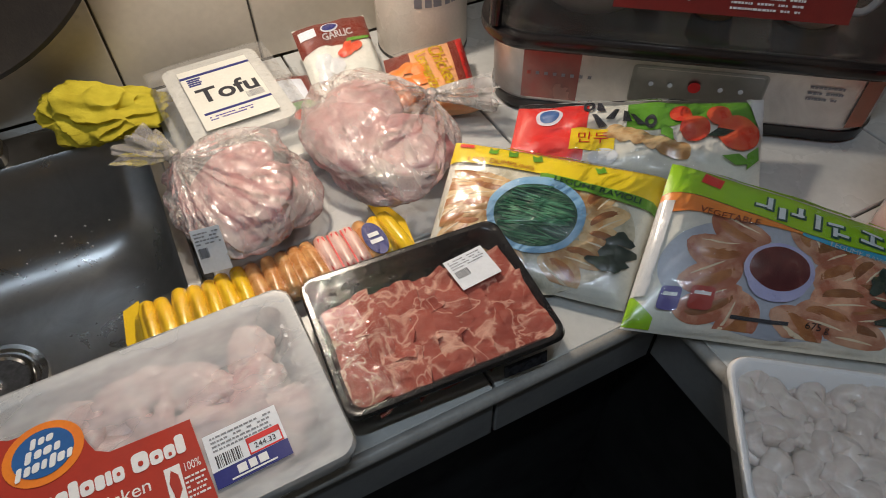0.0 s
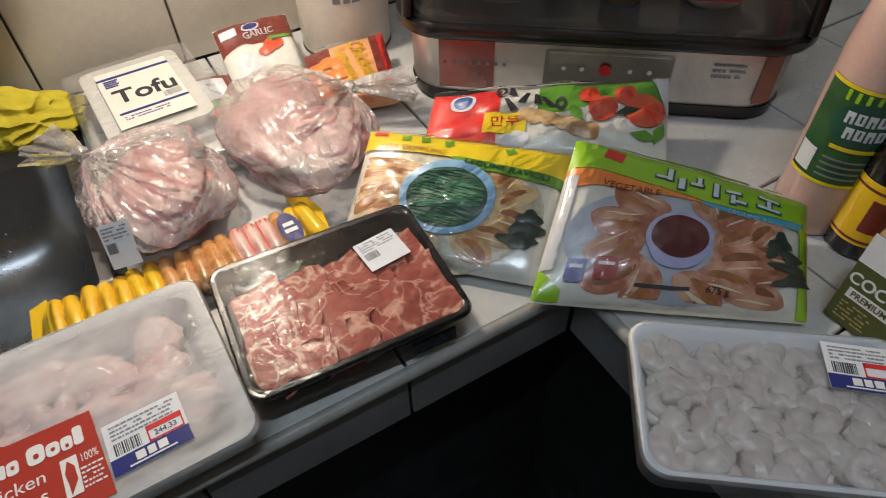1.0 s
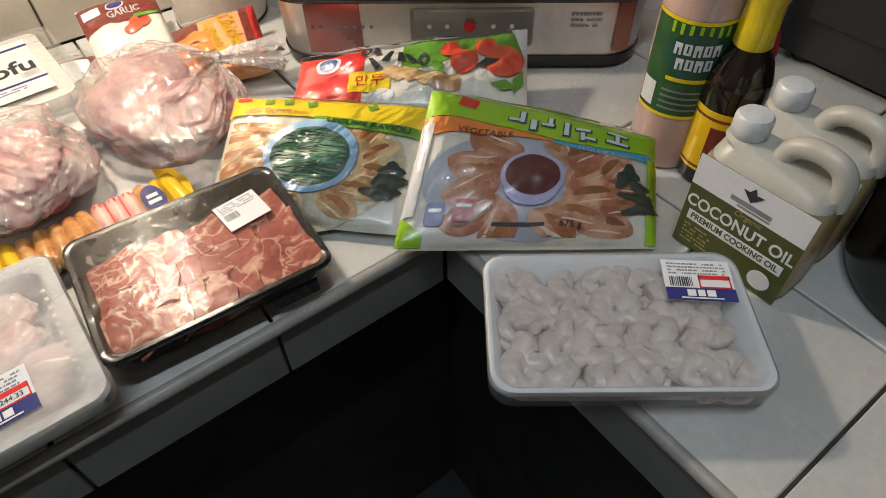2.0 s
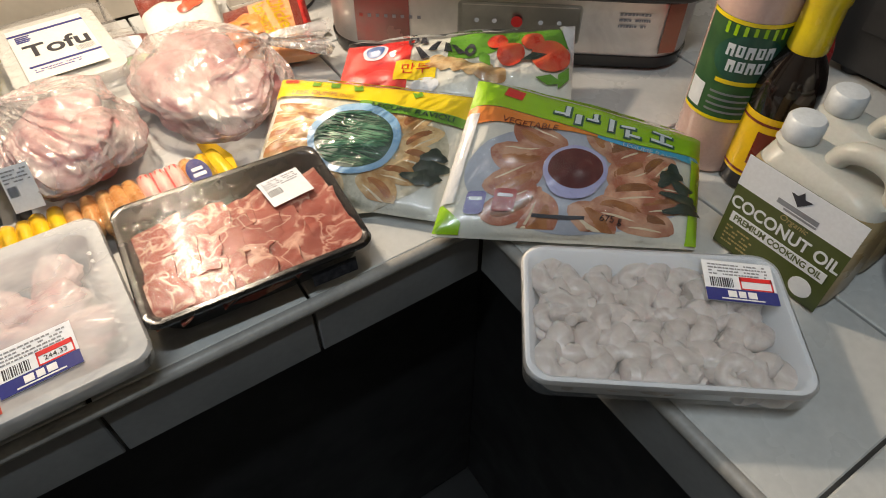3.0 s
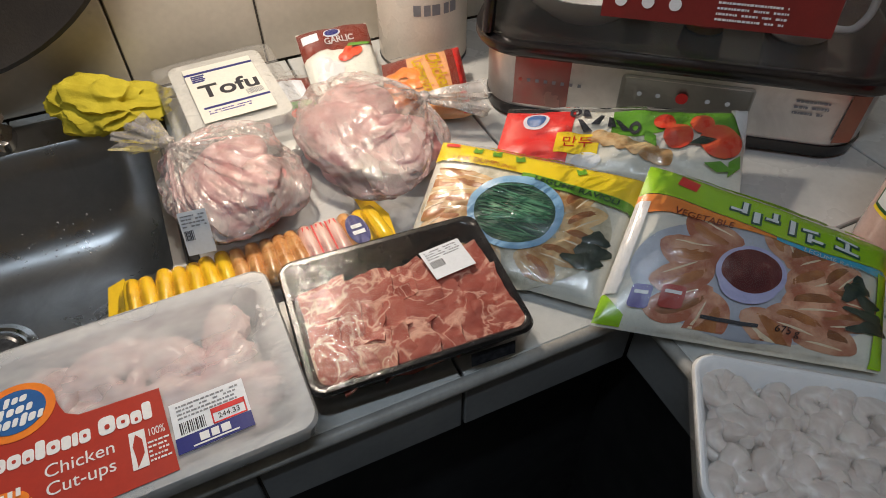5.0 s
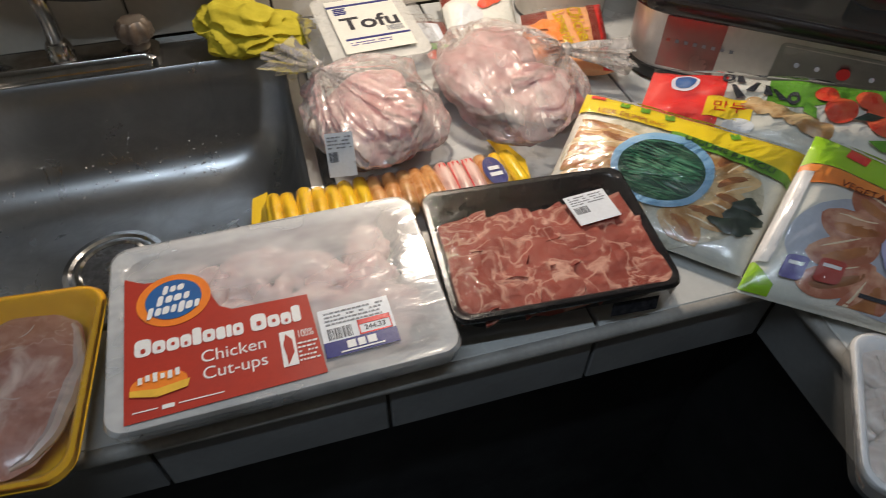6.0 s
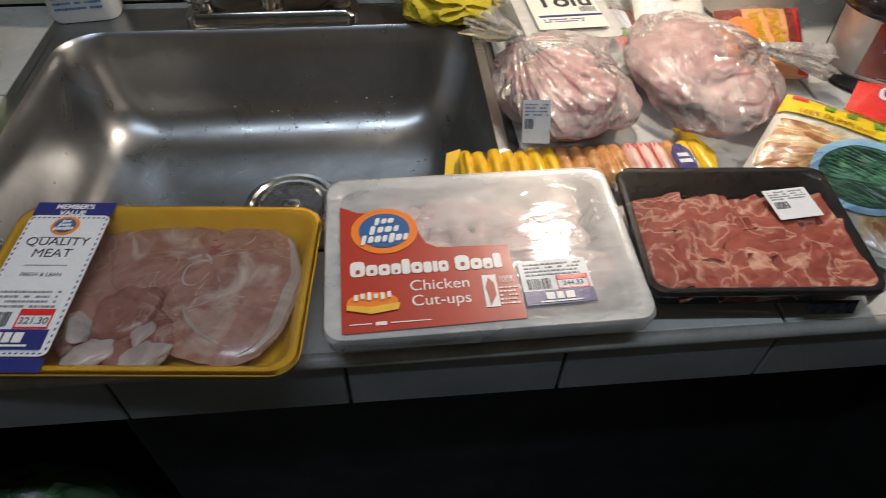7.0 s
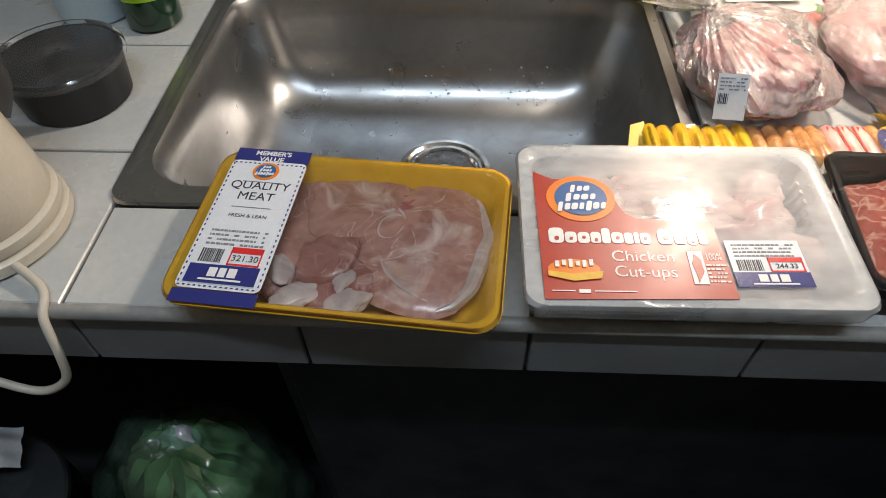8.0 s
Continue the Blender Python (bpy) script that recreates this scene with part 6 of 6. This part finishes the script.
def vinegar_bottle():
    t = thing("vinegar_bottle", "clear bottle of pink vinegar with a green and yellow label", "bottle", (0.880, -0.060, TOP + 0.0005))
    r = 0.0390
    part("bottle_body", turned([(0.033, 0.0), (0.037, 0.003), (r, 0.012), (r, 0.205), (0.037, 0.225), (0.034, 0.248), (0.022, 0.268), (0.015, 0.282), (0.014, 0.300)], 48), VINEGAR, t)
    part("cap", turned([(0.016, 0.300), (0.0165, 0.302), (0.0165, 0.318), (0.014, 0.321)], 28), BRIGHT_RED, t, "red screw cap")
    c = 222
    z0, z1 = 0.072, 0.182
    lab = part("label", arc_band(r, c - 78, c + 78, z0, z1, 30), LABEL_GREEN, t, "green and yellow printed label")
    for z in (z0, z1 - 0.004):
        part("label_edge", arc_band(r, c - 78, c + 78, z, z + 0.004, 30, 0.0011), LEMON_PACK, lab)
    for k in range(7):
        part("label_ray", arc_band(r, c - 44 + 13 * k, c - 39 + 13 * k, z1 - 0.016, z1 - 0.005, 3, 0.0010), LIME_PACK, lab)
    plate = bmesh.new()
    rim = [plate.verts.new(((r + 0.0014) * math.cos(radians(c + 48 * math.cos(a))), (r + 0.0014) * math.sin(radians(c + 48 * math.cos(a))), 0.144 + 0.025 * math.sin(a))) for a in (2 * math.pi * i / 32 for i in range(32))]
    spine = [plate.verts.new(((r + 0.0015) * math.cos(radians(c + 48 * math.cos(2 * math.pi * i / 32))), (r + 0.0015) * math.sin(radians(c + 48 * math.cos(2 * math.pi * i / 32))), 0.144)) for i in range(17)]
    for i in range(16):
        plate.faces.new((rim[i], rim[i + 1], spine[i + 1], spine[i]))
        plate.faces.new((rim[(32 - i) % 32], spine[i], spine[i + 1], rim[31 - i]))
    part("label_plate", plate, CHIVE_DARK, lab, "dark oval name plate")
    for z, n, h in ((0.146, 5, 0.0125), (0.130, 4, 0.0125)):
        for i in range(n):
            a = c - 6.6 * n + 13.2 * i
            part("letter_shape", arc_band(r, a + 1, a + 11.4, z + 0.0008 * (i % 2), z + h, 4, 0.0021), PAPER, lab)
            part("letter_gap", arc_band(r, a + 5, a + 7.6, z + 0.0035 * (i % 2), z + 0.0075 + 0.0035 * (i % 2), 2, 0.0025), CHIVE_DARK, lab)
    part("yellow_swoosh", arc_band(r, c - 34, c + 34, 0.116, 0.1205, 18, 0.0018), LEMON_PACK, lab)
    part("white_panel", arc_band(r, c - 74, c - 46, 0.080, 0.108, 8, 0.0012), PAPER, lab)
    for k in range(4):
        part("print_line", arc_band(r, c - 36, c + 22, 0.082 + 0.007 * k, 0.0845 + 0.007 * k, 10, 0.0012), GREY_INK, lab)
    part("white_panel", arc_band(r, c + 30, c + 70, 0.080, 0.108, 8, 0.0012), PAPER, lab)


def soy_bottle(at, label, neck, body, wrap_):
    t = thing("sauce_bottle", label, "bottle", at, group="sauce bottles on the short counter")
    r = 0.032
    part("bottle_body", turned([(0.027, 0.0), (0.031, 0.003), (r, 0.010), (r, 0.100), (0.033, 0.112), (0.032, 0.126), (0.026, 0.145), (0.018, 0.158), (0.0165, 0.175)], 44), body, t)
    part("neck_sleeve", turned([(0.0175, 0.160), (0.0190, 0.163), (0.0180, 0.185), (0.0180, 0.206), (0.0195, 0.209), (0.0195, 0.228), (0.016, 0.231)], 36), neck, t, "coloured neck sleeve and cap")
    lab = part("label", arc_band(r, 130, 320, 0.022, 0.098, 30), wrap_, t, "yellow printed label")
    part("label_disc", arc_band(r, 190, 250, 0.040, 0.080, 14, 0.0012), BROWN_PACK, lab)
    for z in (0.026, 0.088):
        part("label_line", arc_band(r, 140, 310, z, z + 0.003, 20, 0.0012), BROWN_PACK, lab)


def oil_jug():
    t = thing("oil_jug", "milky plastic jug of coconut oil with an olive green label", "jug", (0.810, -0.2185, TOP + 0.0005), 1.5, group="oil jugs on the short counter")
    w, d = 0.062, 0.118
    part("jug_body", loft([(rr(w - 0.014, d - 0.014, 0.014), 0.0), (rr(w - 0.003, d - 0.003, 0.016), 0.004), (rr(w, d, 0.016), 0.012), (rr(w, d, 0.016), 0.104), (rr(w - 0.004, d - 0.003, 0.018), 0.112)], True, False), JUG_OIL, t, "oil showing through milky plastic")
    n = 5
    part("shoulder", loft([(rr(w - 0.003, d - 0.002, 0.018), 0.108), (rr(w - 0.010, d - 0.008, 0.022), 0.119), (rr(w - 0.022, d - 0.024, 0.019, n, 0, 0.006), 0.124), (rr(0.038, 0.060, 0.018, n, 0, 0.026), 0.128), (rr(0.030, 0.030, 0.0149, n, 0, 0.038), 0.131), (rr(0.030, 0.030, 0.0149, n, 0, 0.038), 0.134)]), JUG_PLASTIC, t, "milky moulded shoulder")
    cap = turned([(0.0155, 0.132), (0.0165, 0.134), (0.0165, 0.149), (0.014, 0.152), (0.006, 0.153)], 32, 0.0, 0.038)
    part("cap", cap, CAP_WHITE, t, "white ribbed cap")
    part("handle", tube(smooth_line([(0.0, 0.004, 0.120), (0.0, -0.002, 0.138), (0.0, -0.018, 0.147), (0.0, -0.040, 0.145), (0.0, -0.051, 0.132), (0.0, -0.053, 0.108)], 6), 0.0095, 14), JUG_PLASTIC, t, "moulded loop handle")
    side = Matrix(((0, 0, -1, -w / 2), (-1, 0, 0, 0), (0, 1, 0, 0), (0, 0, 0, 1)))
    lab = part("label", moved(rect(-0.057, 0.004, 0.057, 0.114, 0.0006), side), OLIVE_LABEL, t, "olive green and white printed label")
    part("white_panel", moved(rect(-0.057, 0.080, 0.057, 0.114, 0.0012), side), PAPER, lab)
    part("white_stripe", moved(rect(-0.050, 0.038, 0.050, 0.050, 0.0012), side), PAPER, lab)
    o = lettering("PREMIUM COOKING OIL", 0.0098, OLIVE_LABEL, lab, 0, 0, 0, stretch=0.86, bold=0.0003)
    o.data.transform(side @ pose(0.0, 0.044, 0.0016))
    o = lettering("Organic", 0.0085, TAN_INK, lab, 0, 0, 0, slant=0.2)
    o.data.transform(side @ pose(0.004, 0.0755, 0.0014))
    part("small_print", moved(print_lines(-0.050, -0.020, 0.010, 0.034, 5, 0.0012, 9), side), TAN_INK, lab)
    o = lettering("COCONUT OIL", 0.0185, PAPER, lab, 0, 0, 0, stretch=0.86, bold=0.0004)
    o.data.transform(side @ pose(0.0, 0.061, 0.0014))
    part("palm_mark", moved(flat([(-0.004, 0.098), (0.0, 0.094), (0.005, 0.099), (0.010, 0.105), (0.003, 0.104), (0.0, 0.110), (-0.004, 0.104), (-0.010, 0.104)], 0.0018), side), DARK_INK, lab)
    part("name_bars", moved(bars(((-0.018, 0.087, 0.022, 0.092), (-0.010, 0.0835, 0.022, 0.0855)), 0.0018), side), GREY_INK, lab)
    part("round_mark", moved(flat(circle(0.011, 24, 0.036, 0.020), 0.0012), side), PAPER, lab)
    return t


vinegar_bottle()
soy_bottle((0.889, -0.1165, TOP + 0.0005), "dark soy sauce bottle with a yellow neck and label", LEMON_PACK, SOY, YELLOW_PACK)
soy_bottle((0.958, -0.078, TOP + 0.0005), "red sauce bottle standing behind the soy sauce", RED_PACK, RED_PACK, RED_PACK)
jug = oil_jug()
copy_thing(jug, pose(0.877, -0.2150, TOP + 0.0005, 0, 0, 2))


def dark_pot():
    t = thing("black_pot", "black round pot standing on the short tiled counter", "pot", (0.938, -0.372, TOP + 0.0005))
    part("pot_body", turned([(0.085, 0.0), (0.100, 0.004), (0.106, 0.02), (0.108, 0.13), (0.112, 0.134), (0.110, 0.138), (0.104, 0.132), (0.102, 0.012), (0.02, 0.010)], 56), BLACK_PLASTIC, t)
    part("pot_lid", turned([(0.109, 0.138), (0.108, 0.142), (0.06, 0.160), (0.012, 0.166), (0.012, 0.185), (0.002, 0.187)], 56), BLACK_PLASTIC, t)


# plain black box added to fill the dark area past the bottles
def dark_filler():
    t = thing("black_appliance", "tall black box added to fill the dark area beyond the bottles", "appliance", (1.29, -0.33, TOP + 0.0005))
    part("case", box(0.26, 0.64, 0.62, 0, 0, 0.01, 0.015), NEAR_BLACK_FILL, t)
    part("door_frame", box(0.012, 0.56, 0.50, -0.134, 0, 0.07, 0.004), NEAR_BLACK_FILL, t)
    for sx, sy in ((-0.1, -0.28), (0.1, -0.28), (-0.1, 0.28), (0.1, 0.28)):
        part("foot", turned([(0.015, 0.0), (0.015, 0.012)], 16, sx, sy), GREY_GRIP, t)


dark_pot()
dark_filler()


# ---------------------------------------------------------------- left of the sink and below the counter
def takeaway_bowl():
    t = thing("takeaway_bowl", "black round takeaway bowl with a cloudy plastic lid", "bowl", (-0.522, 0.297, TOP + 0.0005))
    part("bowl_body", turned([(0.058, 0.0), (0.061, 0.002), (0.066, 0.045), (0.069, 0.054), (0.0665, 0.054), (0.058, 0.008), (0.02, 0.006)], 56), BOWL_BLACK, t)
    part("lid", turned([(0.0715, 0.049), (0.0725, 0.050), (0.0725, 0.057), (0.0700, 0.0595), (0.0665, 0.0595), (0.0645, 0.0565), (0.03, 0.0568), (0.008, 0.0570), (0.006, 0.0582), (0.002, 0.0584)], 56, cap0=False), LID_CLOUDY, t, "cloudy snap-on lid")


def detergents():
    t = thing("detergent_jar", "white detergent jar with a yellow label on the counter", "jar", (-0.578, 0.495, TOP + 0.0005))
    part("jar_body", turned([(0.046, 0.0), (0.050, 0.004), (0.051, 0.02), (0.051, 0.12), (0.046, 0.132)], 48), mat("pale_aqua_plastic", (0.55, 0.66, 0.70), (0.50, 0.61, 0.66), rough=0.35), t)
    part("label", arc_band(0.051, 250, 320, 0.045, 0.095, 16), LEMON_PACK, t, "yellow printed label")
    part("jar_lid", turned([(0.048, 0.132), (0.048, 0.150), (0.044, 0.153)], 40), PORCELAIN, t)
    t = thing("dish_soap_bottle", "dark green dish soap bottle with a round label", "bottle", (-0.488, 0.468, TOP + 0.0005))
    part("bottle_body", turned([(0.030, 0.0), (0.036, 0.004), (0.037, 0.015), (0.036, 0.12), (0.028, 0.15), (0.014, 0.165), (0.013, 0.185)], 40), BOTTLE_GREEN, t)
    lab = part("label", arc_band(0.0368, 240, 320, 0.045, 0.10, 14, 0.0008), LIME_PACK, t, "green and yellow printed label")
    part("label_mark", arc_band(0.0368, 265, 300, 0.055, 0.082, 8, 0.0014), LEMON_PACK, lab)
    part("cap", turned([(0.015, 0.185), (0.015, 0.205), (0.010, 0.212)], 24), LEMON_PACK, t)
    t = thing("scouring_powder_bottle", "white plastic bottle with faint print behind the sink", "bottle", (-0.374, 0.604, TOP + 0.005), 8)
    part("bottle_body", loft([(rr(0.088, 0.046, 0.016), 0.0), (rr(0.096, 0.052, 0.020), 0.006), (rr(0.092, 0.050, 0.020), 0.12), (rr(0.05, 0.04, 0.018), 0.15), (rr(0.03, 0.03, 0.0149), 0.16), (rr(0.03, 0.03, 0.0149), 0.18)]), mat("chalk_white_plastic", (0.70, 0.72, 0.72), (0.64, 0.66, 0.66), rough=0.4), t)
    part("print", moved(print_lines(-0.034, 0.034, 0.018, 0.05, 4, 0.0003, 33), pose(0, -0.0262, 0.0, 91)), SKY_INK, t)


def electric_kettle():
    t = thing("electric_kettle", "cream electric kettle with a dark grip, its cord hanging off", "kettle", (-0.522, 0.083, TOP + 0.0005))
    part("base", turned([(0.076, 0.0), (0.080, 0.003), (0.080, 0.014), (0.074, 0.018)], 56), CREAM_PLASTIC, t)
    part("base_ring", turned([(0.076, 0.019), (0.077, 0.021), (0.077, 0.030), (0.072, 0.033)], 56), CREAM_PLASTIC, t)
    part("body", turned([(0.071, 0.033), (0.073, 0.037), (0.070, 0.07), (0.062, 0.14), (0.058, 0.20), (0.060, 0.225), (0.050, 0.236), (0.012, 0.242)], 56), CREAM_PLASTIC, t)
    part("grip", moved(tube(smooth_line([(0.058, 0, 0.19), (0.085, 0, 0.20), (0.092, 0, 0.16), (0.088, 0, 0.11), (0.070, 0, 0.085)], 6), 0.010, 14), pose(0, 0, 0, 0, 0, 70)), GREY_GRIP, t, "dark grey grip")
    part("window", moved(loft([(rr(0.022, 0.10, 0.010), 0.0), (rr(0.020, 0.098, 0.009), 0.003)]), pose(0.046, -0.047, 0.125, 90 - 6, 0, 45)), GREY_GRIP, t, "dark level window")
    part("cord", tube(smooth_line([(0.055, -0.050, 0.010), (0.092, -0.075, 0.006), (0.100, -0.100, -0.004), (0.106, -0.116, -0.036), (0.098, -0.122, -0.070), (0.066, -0.124, -0.090), (0.030, -0.124, -0.072), (-0.02, -0.120, -0.028), (-0.08, -0.105, 0.004), (-0.13, -0.06, 0.005)], 8), 0.0042, 10), CREAM_PLASTIC, t, "cream power cord")


def greens_bag():
    t = thing("vegetable_bag", "thin plastic bag of pale green cabbage under the counter", "vegetable bag", (-0.490, 0.060, 0.0))
    rnd = random.Random(17)
    part("filling", moved(lump((0.12, 0.10, 0.19), 5, 0.2, 1.5, 4), pose(0, 0, 0.20)), LEAF, t)
    for i in range(9):
        a = radians(40 * i)
        bm, g, n = bmesh.new(), [], 12
        for p in range(n + 1):
            for q in range(n + 1):
                u, v = p / n - 0.5, q / n
                wdt = 0.085 * math.sin(math.pi * min(0.93, v * 0.8 + 0.14)) ** 0.5
                g.append(bm.verts.new((u * wdt * 1.6, -0.045 * (2 * u) ** 2 + 0.004 * noise.noise(Vector((u * 4, v * 4, i))) + 0.018 * v * v, v * 0.17)))
        for p in range(n):
            for q in range(n):
                k = p * (n + 1) + q
                bm.faces.new((g[k], g[k + n + 1], g[k + n + 2], g[k + 1]))
        part("leaf", moved(bm, pose(0.034 * math.cos(a), 0.028 * math.sin(a), 0.235 + rnd.uniform(-0.015, 0.015), rnd.uniform(-12, 0), 0, math.degrees(a) + 90)), LEAF, t)
    part("white_stalk", moved(lump((0.030, 0.024, 0.036), 8, 0.2, 2, 4), pose(0.01, 0.01, 0.392)), PORCELAIN, t, "white cut stalk")
    bm = bmesh.new()
    bmesh.ops.create_icosphere(bm, subdivisions=5, radius=1.0)
    for v in bm.verts:
        d = v.co.normalized()
        k = 1 + 0.15 * noise.noise(d * 2 + Vector((3, 3, 3))) + 0.05 * noise.noise(d * 5) + 0.012 * noise.noise(d * 14)
        v.co = Vector((d.x * 0.165 * k, d.y * 0.135 * k, max(0.001, 0.215 + d.z * 0.215 * k)))
    part("bag", bm, GREEN_BAG, t, "thin clear plastic bag")


def stock_pot():
    t = thing("stock_pot", "black stock pot with a looped handle and a white cloth", "pot", (-0.735, -0.045, 0.0))
    part("pot_body", turned([(0.10, 0.0), (0.115, 0.006), (0.118, 0.38), (0.122, 0.385), (0.118, 0.388), (0.112, 0.38), (0.110, 0.02), (0.02, 0.016)], 56), BLACK_PLASTIC, t)
    part("pot_lid", turned([(0.119, 0.388), (0.116, 0.394), (0.07, 0.412), (0.02, 0.420)], 56), mat("pale_pot_lid", (0.22, 0.23, 0.25), rough=0.2, metal=0.8), t, "grey metal lid")
    part("handle", tube(smooth_line([(0.06, -0.05, 0.412), (0.06, -0.05, 0.455), (0.02, -0.02, 0.475), (-0.02, 0.01, 0.455), (-0.02, 0.01, 0.418)], 6), 0.011, 12), BLACK_PLASTIC, t)
    bm = bmesh.new()
    bmesh.ops.create_grid(bm, x_segments=28, y_segments=20, size=0.5)
    for v in bm.verts:
        u, w = v.co.x, v.co.y
        v.co = Vector((u * 0.085, w * 0.06, 0.012 * math.sin(u * 9 + 2 * w) + 0.010 * noise.noise(Vector((u * 4, w * 4, 2))) - 0.03 * (u * u + w * w)))
    part("cloth", moved(bm, pose(0.020, 0.060, 0.470, 12, 8, 20)), PORCELAIN, t, "crumpled white cloth")


takeaway_bowl()
detergents()
electric_kettle()
greens_bag()
stock_pot()


# ---------------------------------------------------------------- tiles of the counter and the wall
def cut_out(r, hole):
    """What is left of a rectangle once another is taken out of it."""
    a, b, c, d = r
    e, f, g, h = hole
    if e >= c or g <= a or f >= d or h <= b:
        return [r]
    out = []
    if e > a:
        out.append((a, b, e, d))
    if g < c:
        out.append((g, b, c, d))
    a2, c2 = max(a, e), min(c, g)
    if f > b:
        out.append((a2, b, c2, f))
    if h < d:
        out.append((a2, h, c2, d))
    return out


tile_meshes = {}


def tile(parent, material, w, h, m):
    key = (material.name, round(w, 4), round(h, 4))
    if key not in tile_meshes:
        b = 0.0014
        bm = loft([([(-w / 2, -h / 2), (w / 2, -h / 2), (w / 2, h / 2), (-w / 2, h / 2)], -0.006),
                   ([(-w / 2, -h / 2), (w / 2, -h / 2), (w / 2, h / 2), (-w / 2, h / 2)], -b),
                   ([(-w / 2 + b, -h / 2 + b), (w / 2 - b, -h / 2 + b), (w / 2 - b, h / 2 - b), (-w / 2 + b, h / 2 - b)], 0.0)], False, True)
        tile_meshes[key] = mesh_of("tile", bm, material, False)
    part("tile", tile_meshes[key], material, parent, m=m)


GAP = 0.0035
xs = [-1.66, -1.452, -1.244, -1.036, -0.829, -0.615, -0.412, -0.205, 0.0, 0.2, 0.4, WING_X, 0.81, 1.02, 1.23, 1.44]
ys = [-0.004, 0.2, 0.41, WALL_Y]
for xa, xb in zip(xs, xs[1:]):
    for ya, yb in zip(ys, ys[1:]):
        for a, b, c, d in cut_out((xa, ya, xb, yb), SINK):
            w, h = c - a - GAP, d - b - GAP
            if w > 0.01 and h > 0.008:
                tile(countertop, TILE, w, h, pose((a + c) / 2, (b + d) / 2, TOP))
    if xb <= WING_X + 0.001:
        tile(countertop, SHADED_EDGE_TILE, xb - xa - GAP, 0.070, pose((xa + xb) / 2, -0.006, UNDER + 0.037, 90))
wing = [-0.004, -0.185, -0.386, -0.58, -0.772, -0.974, -1.176, -1.378]
for ya, yb in zip(wing, wing[1:]):
    for xa, xb in ((WING_X + 0.004, 0.818), (0.818, 1.02), (1.02, 1.23), (1.23, 1.44)):
        tile(countertop, TILE, xb - xa - GAP, ya - yb - GAP, pose((xa + xb) / 2, (ya + yb) / 2, TOP))
    tile(countertop, SHADED_EDGE_TILE, ya - yb - GAP, 0.070, pose(WING_X + 0.002, (ya + yb) / 2, UNDER + 0.037, 90, 0, -90))
for i in range(-8, 7):
    for j in range(5):
        tile(wall_north, WALL_TILE, 0.197 - GAP, 0.2 - GAP, pose(0.1745 + 0.197 * (i + 0.5), WALL_Y, TOP + 0.1 + 0.2 * j, 90))
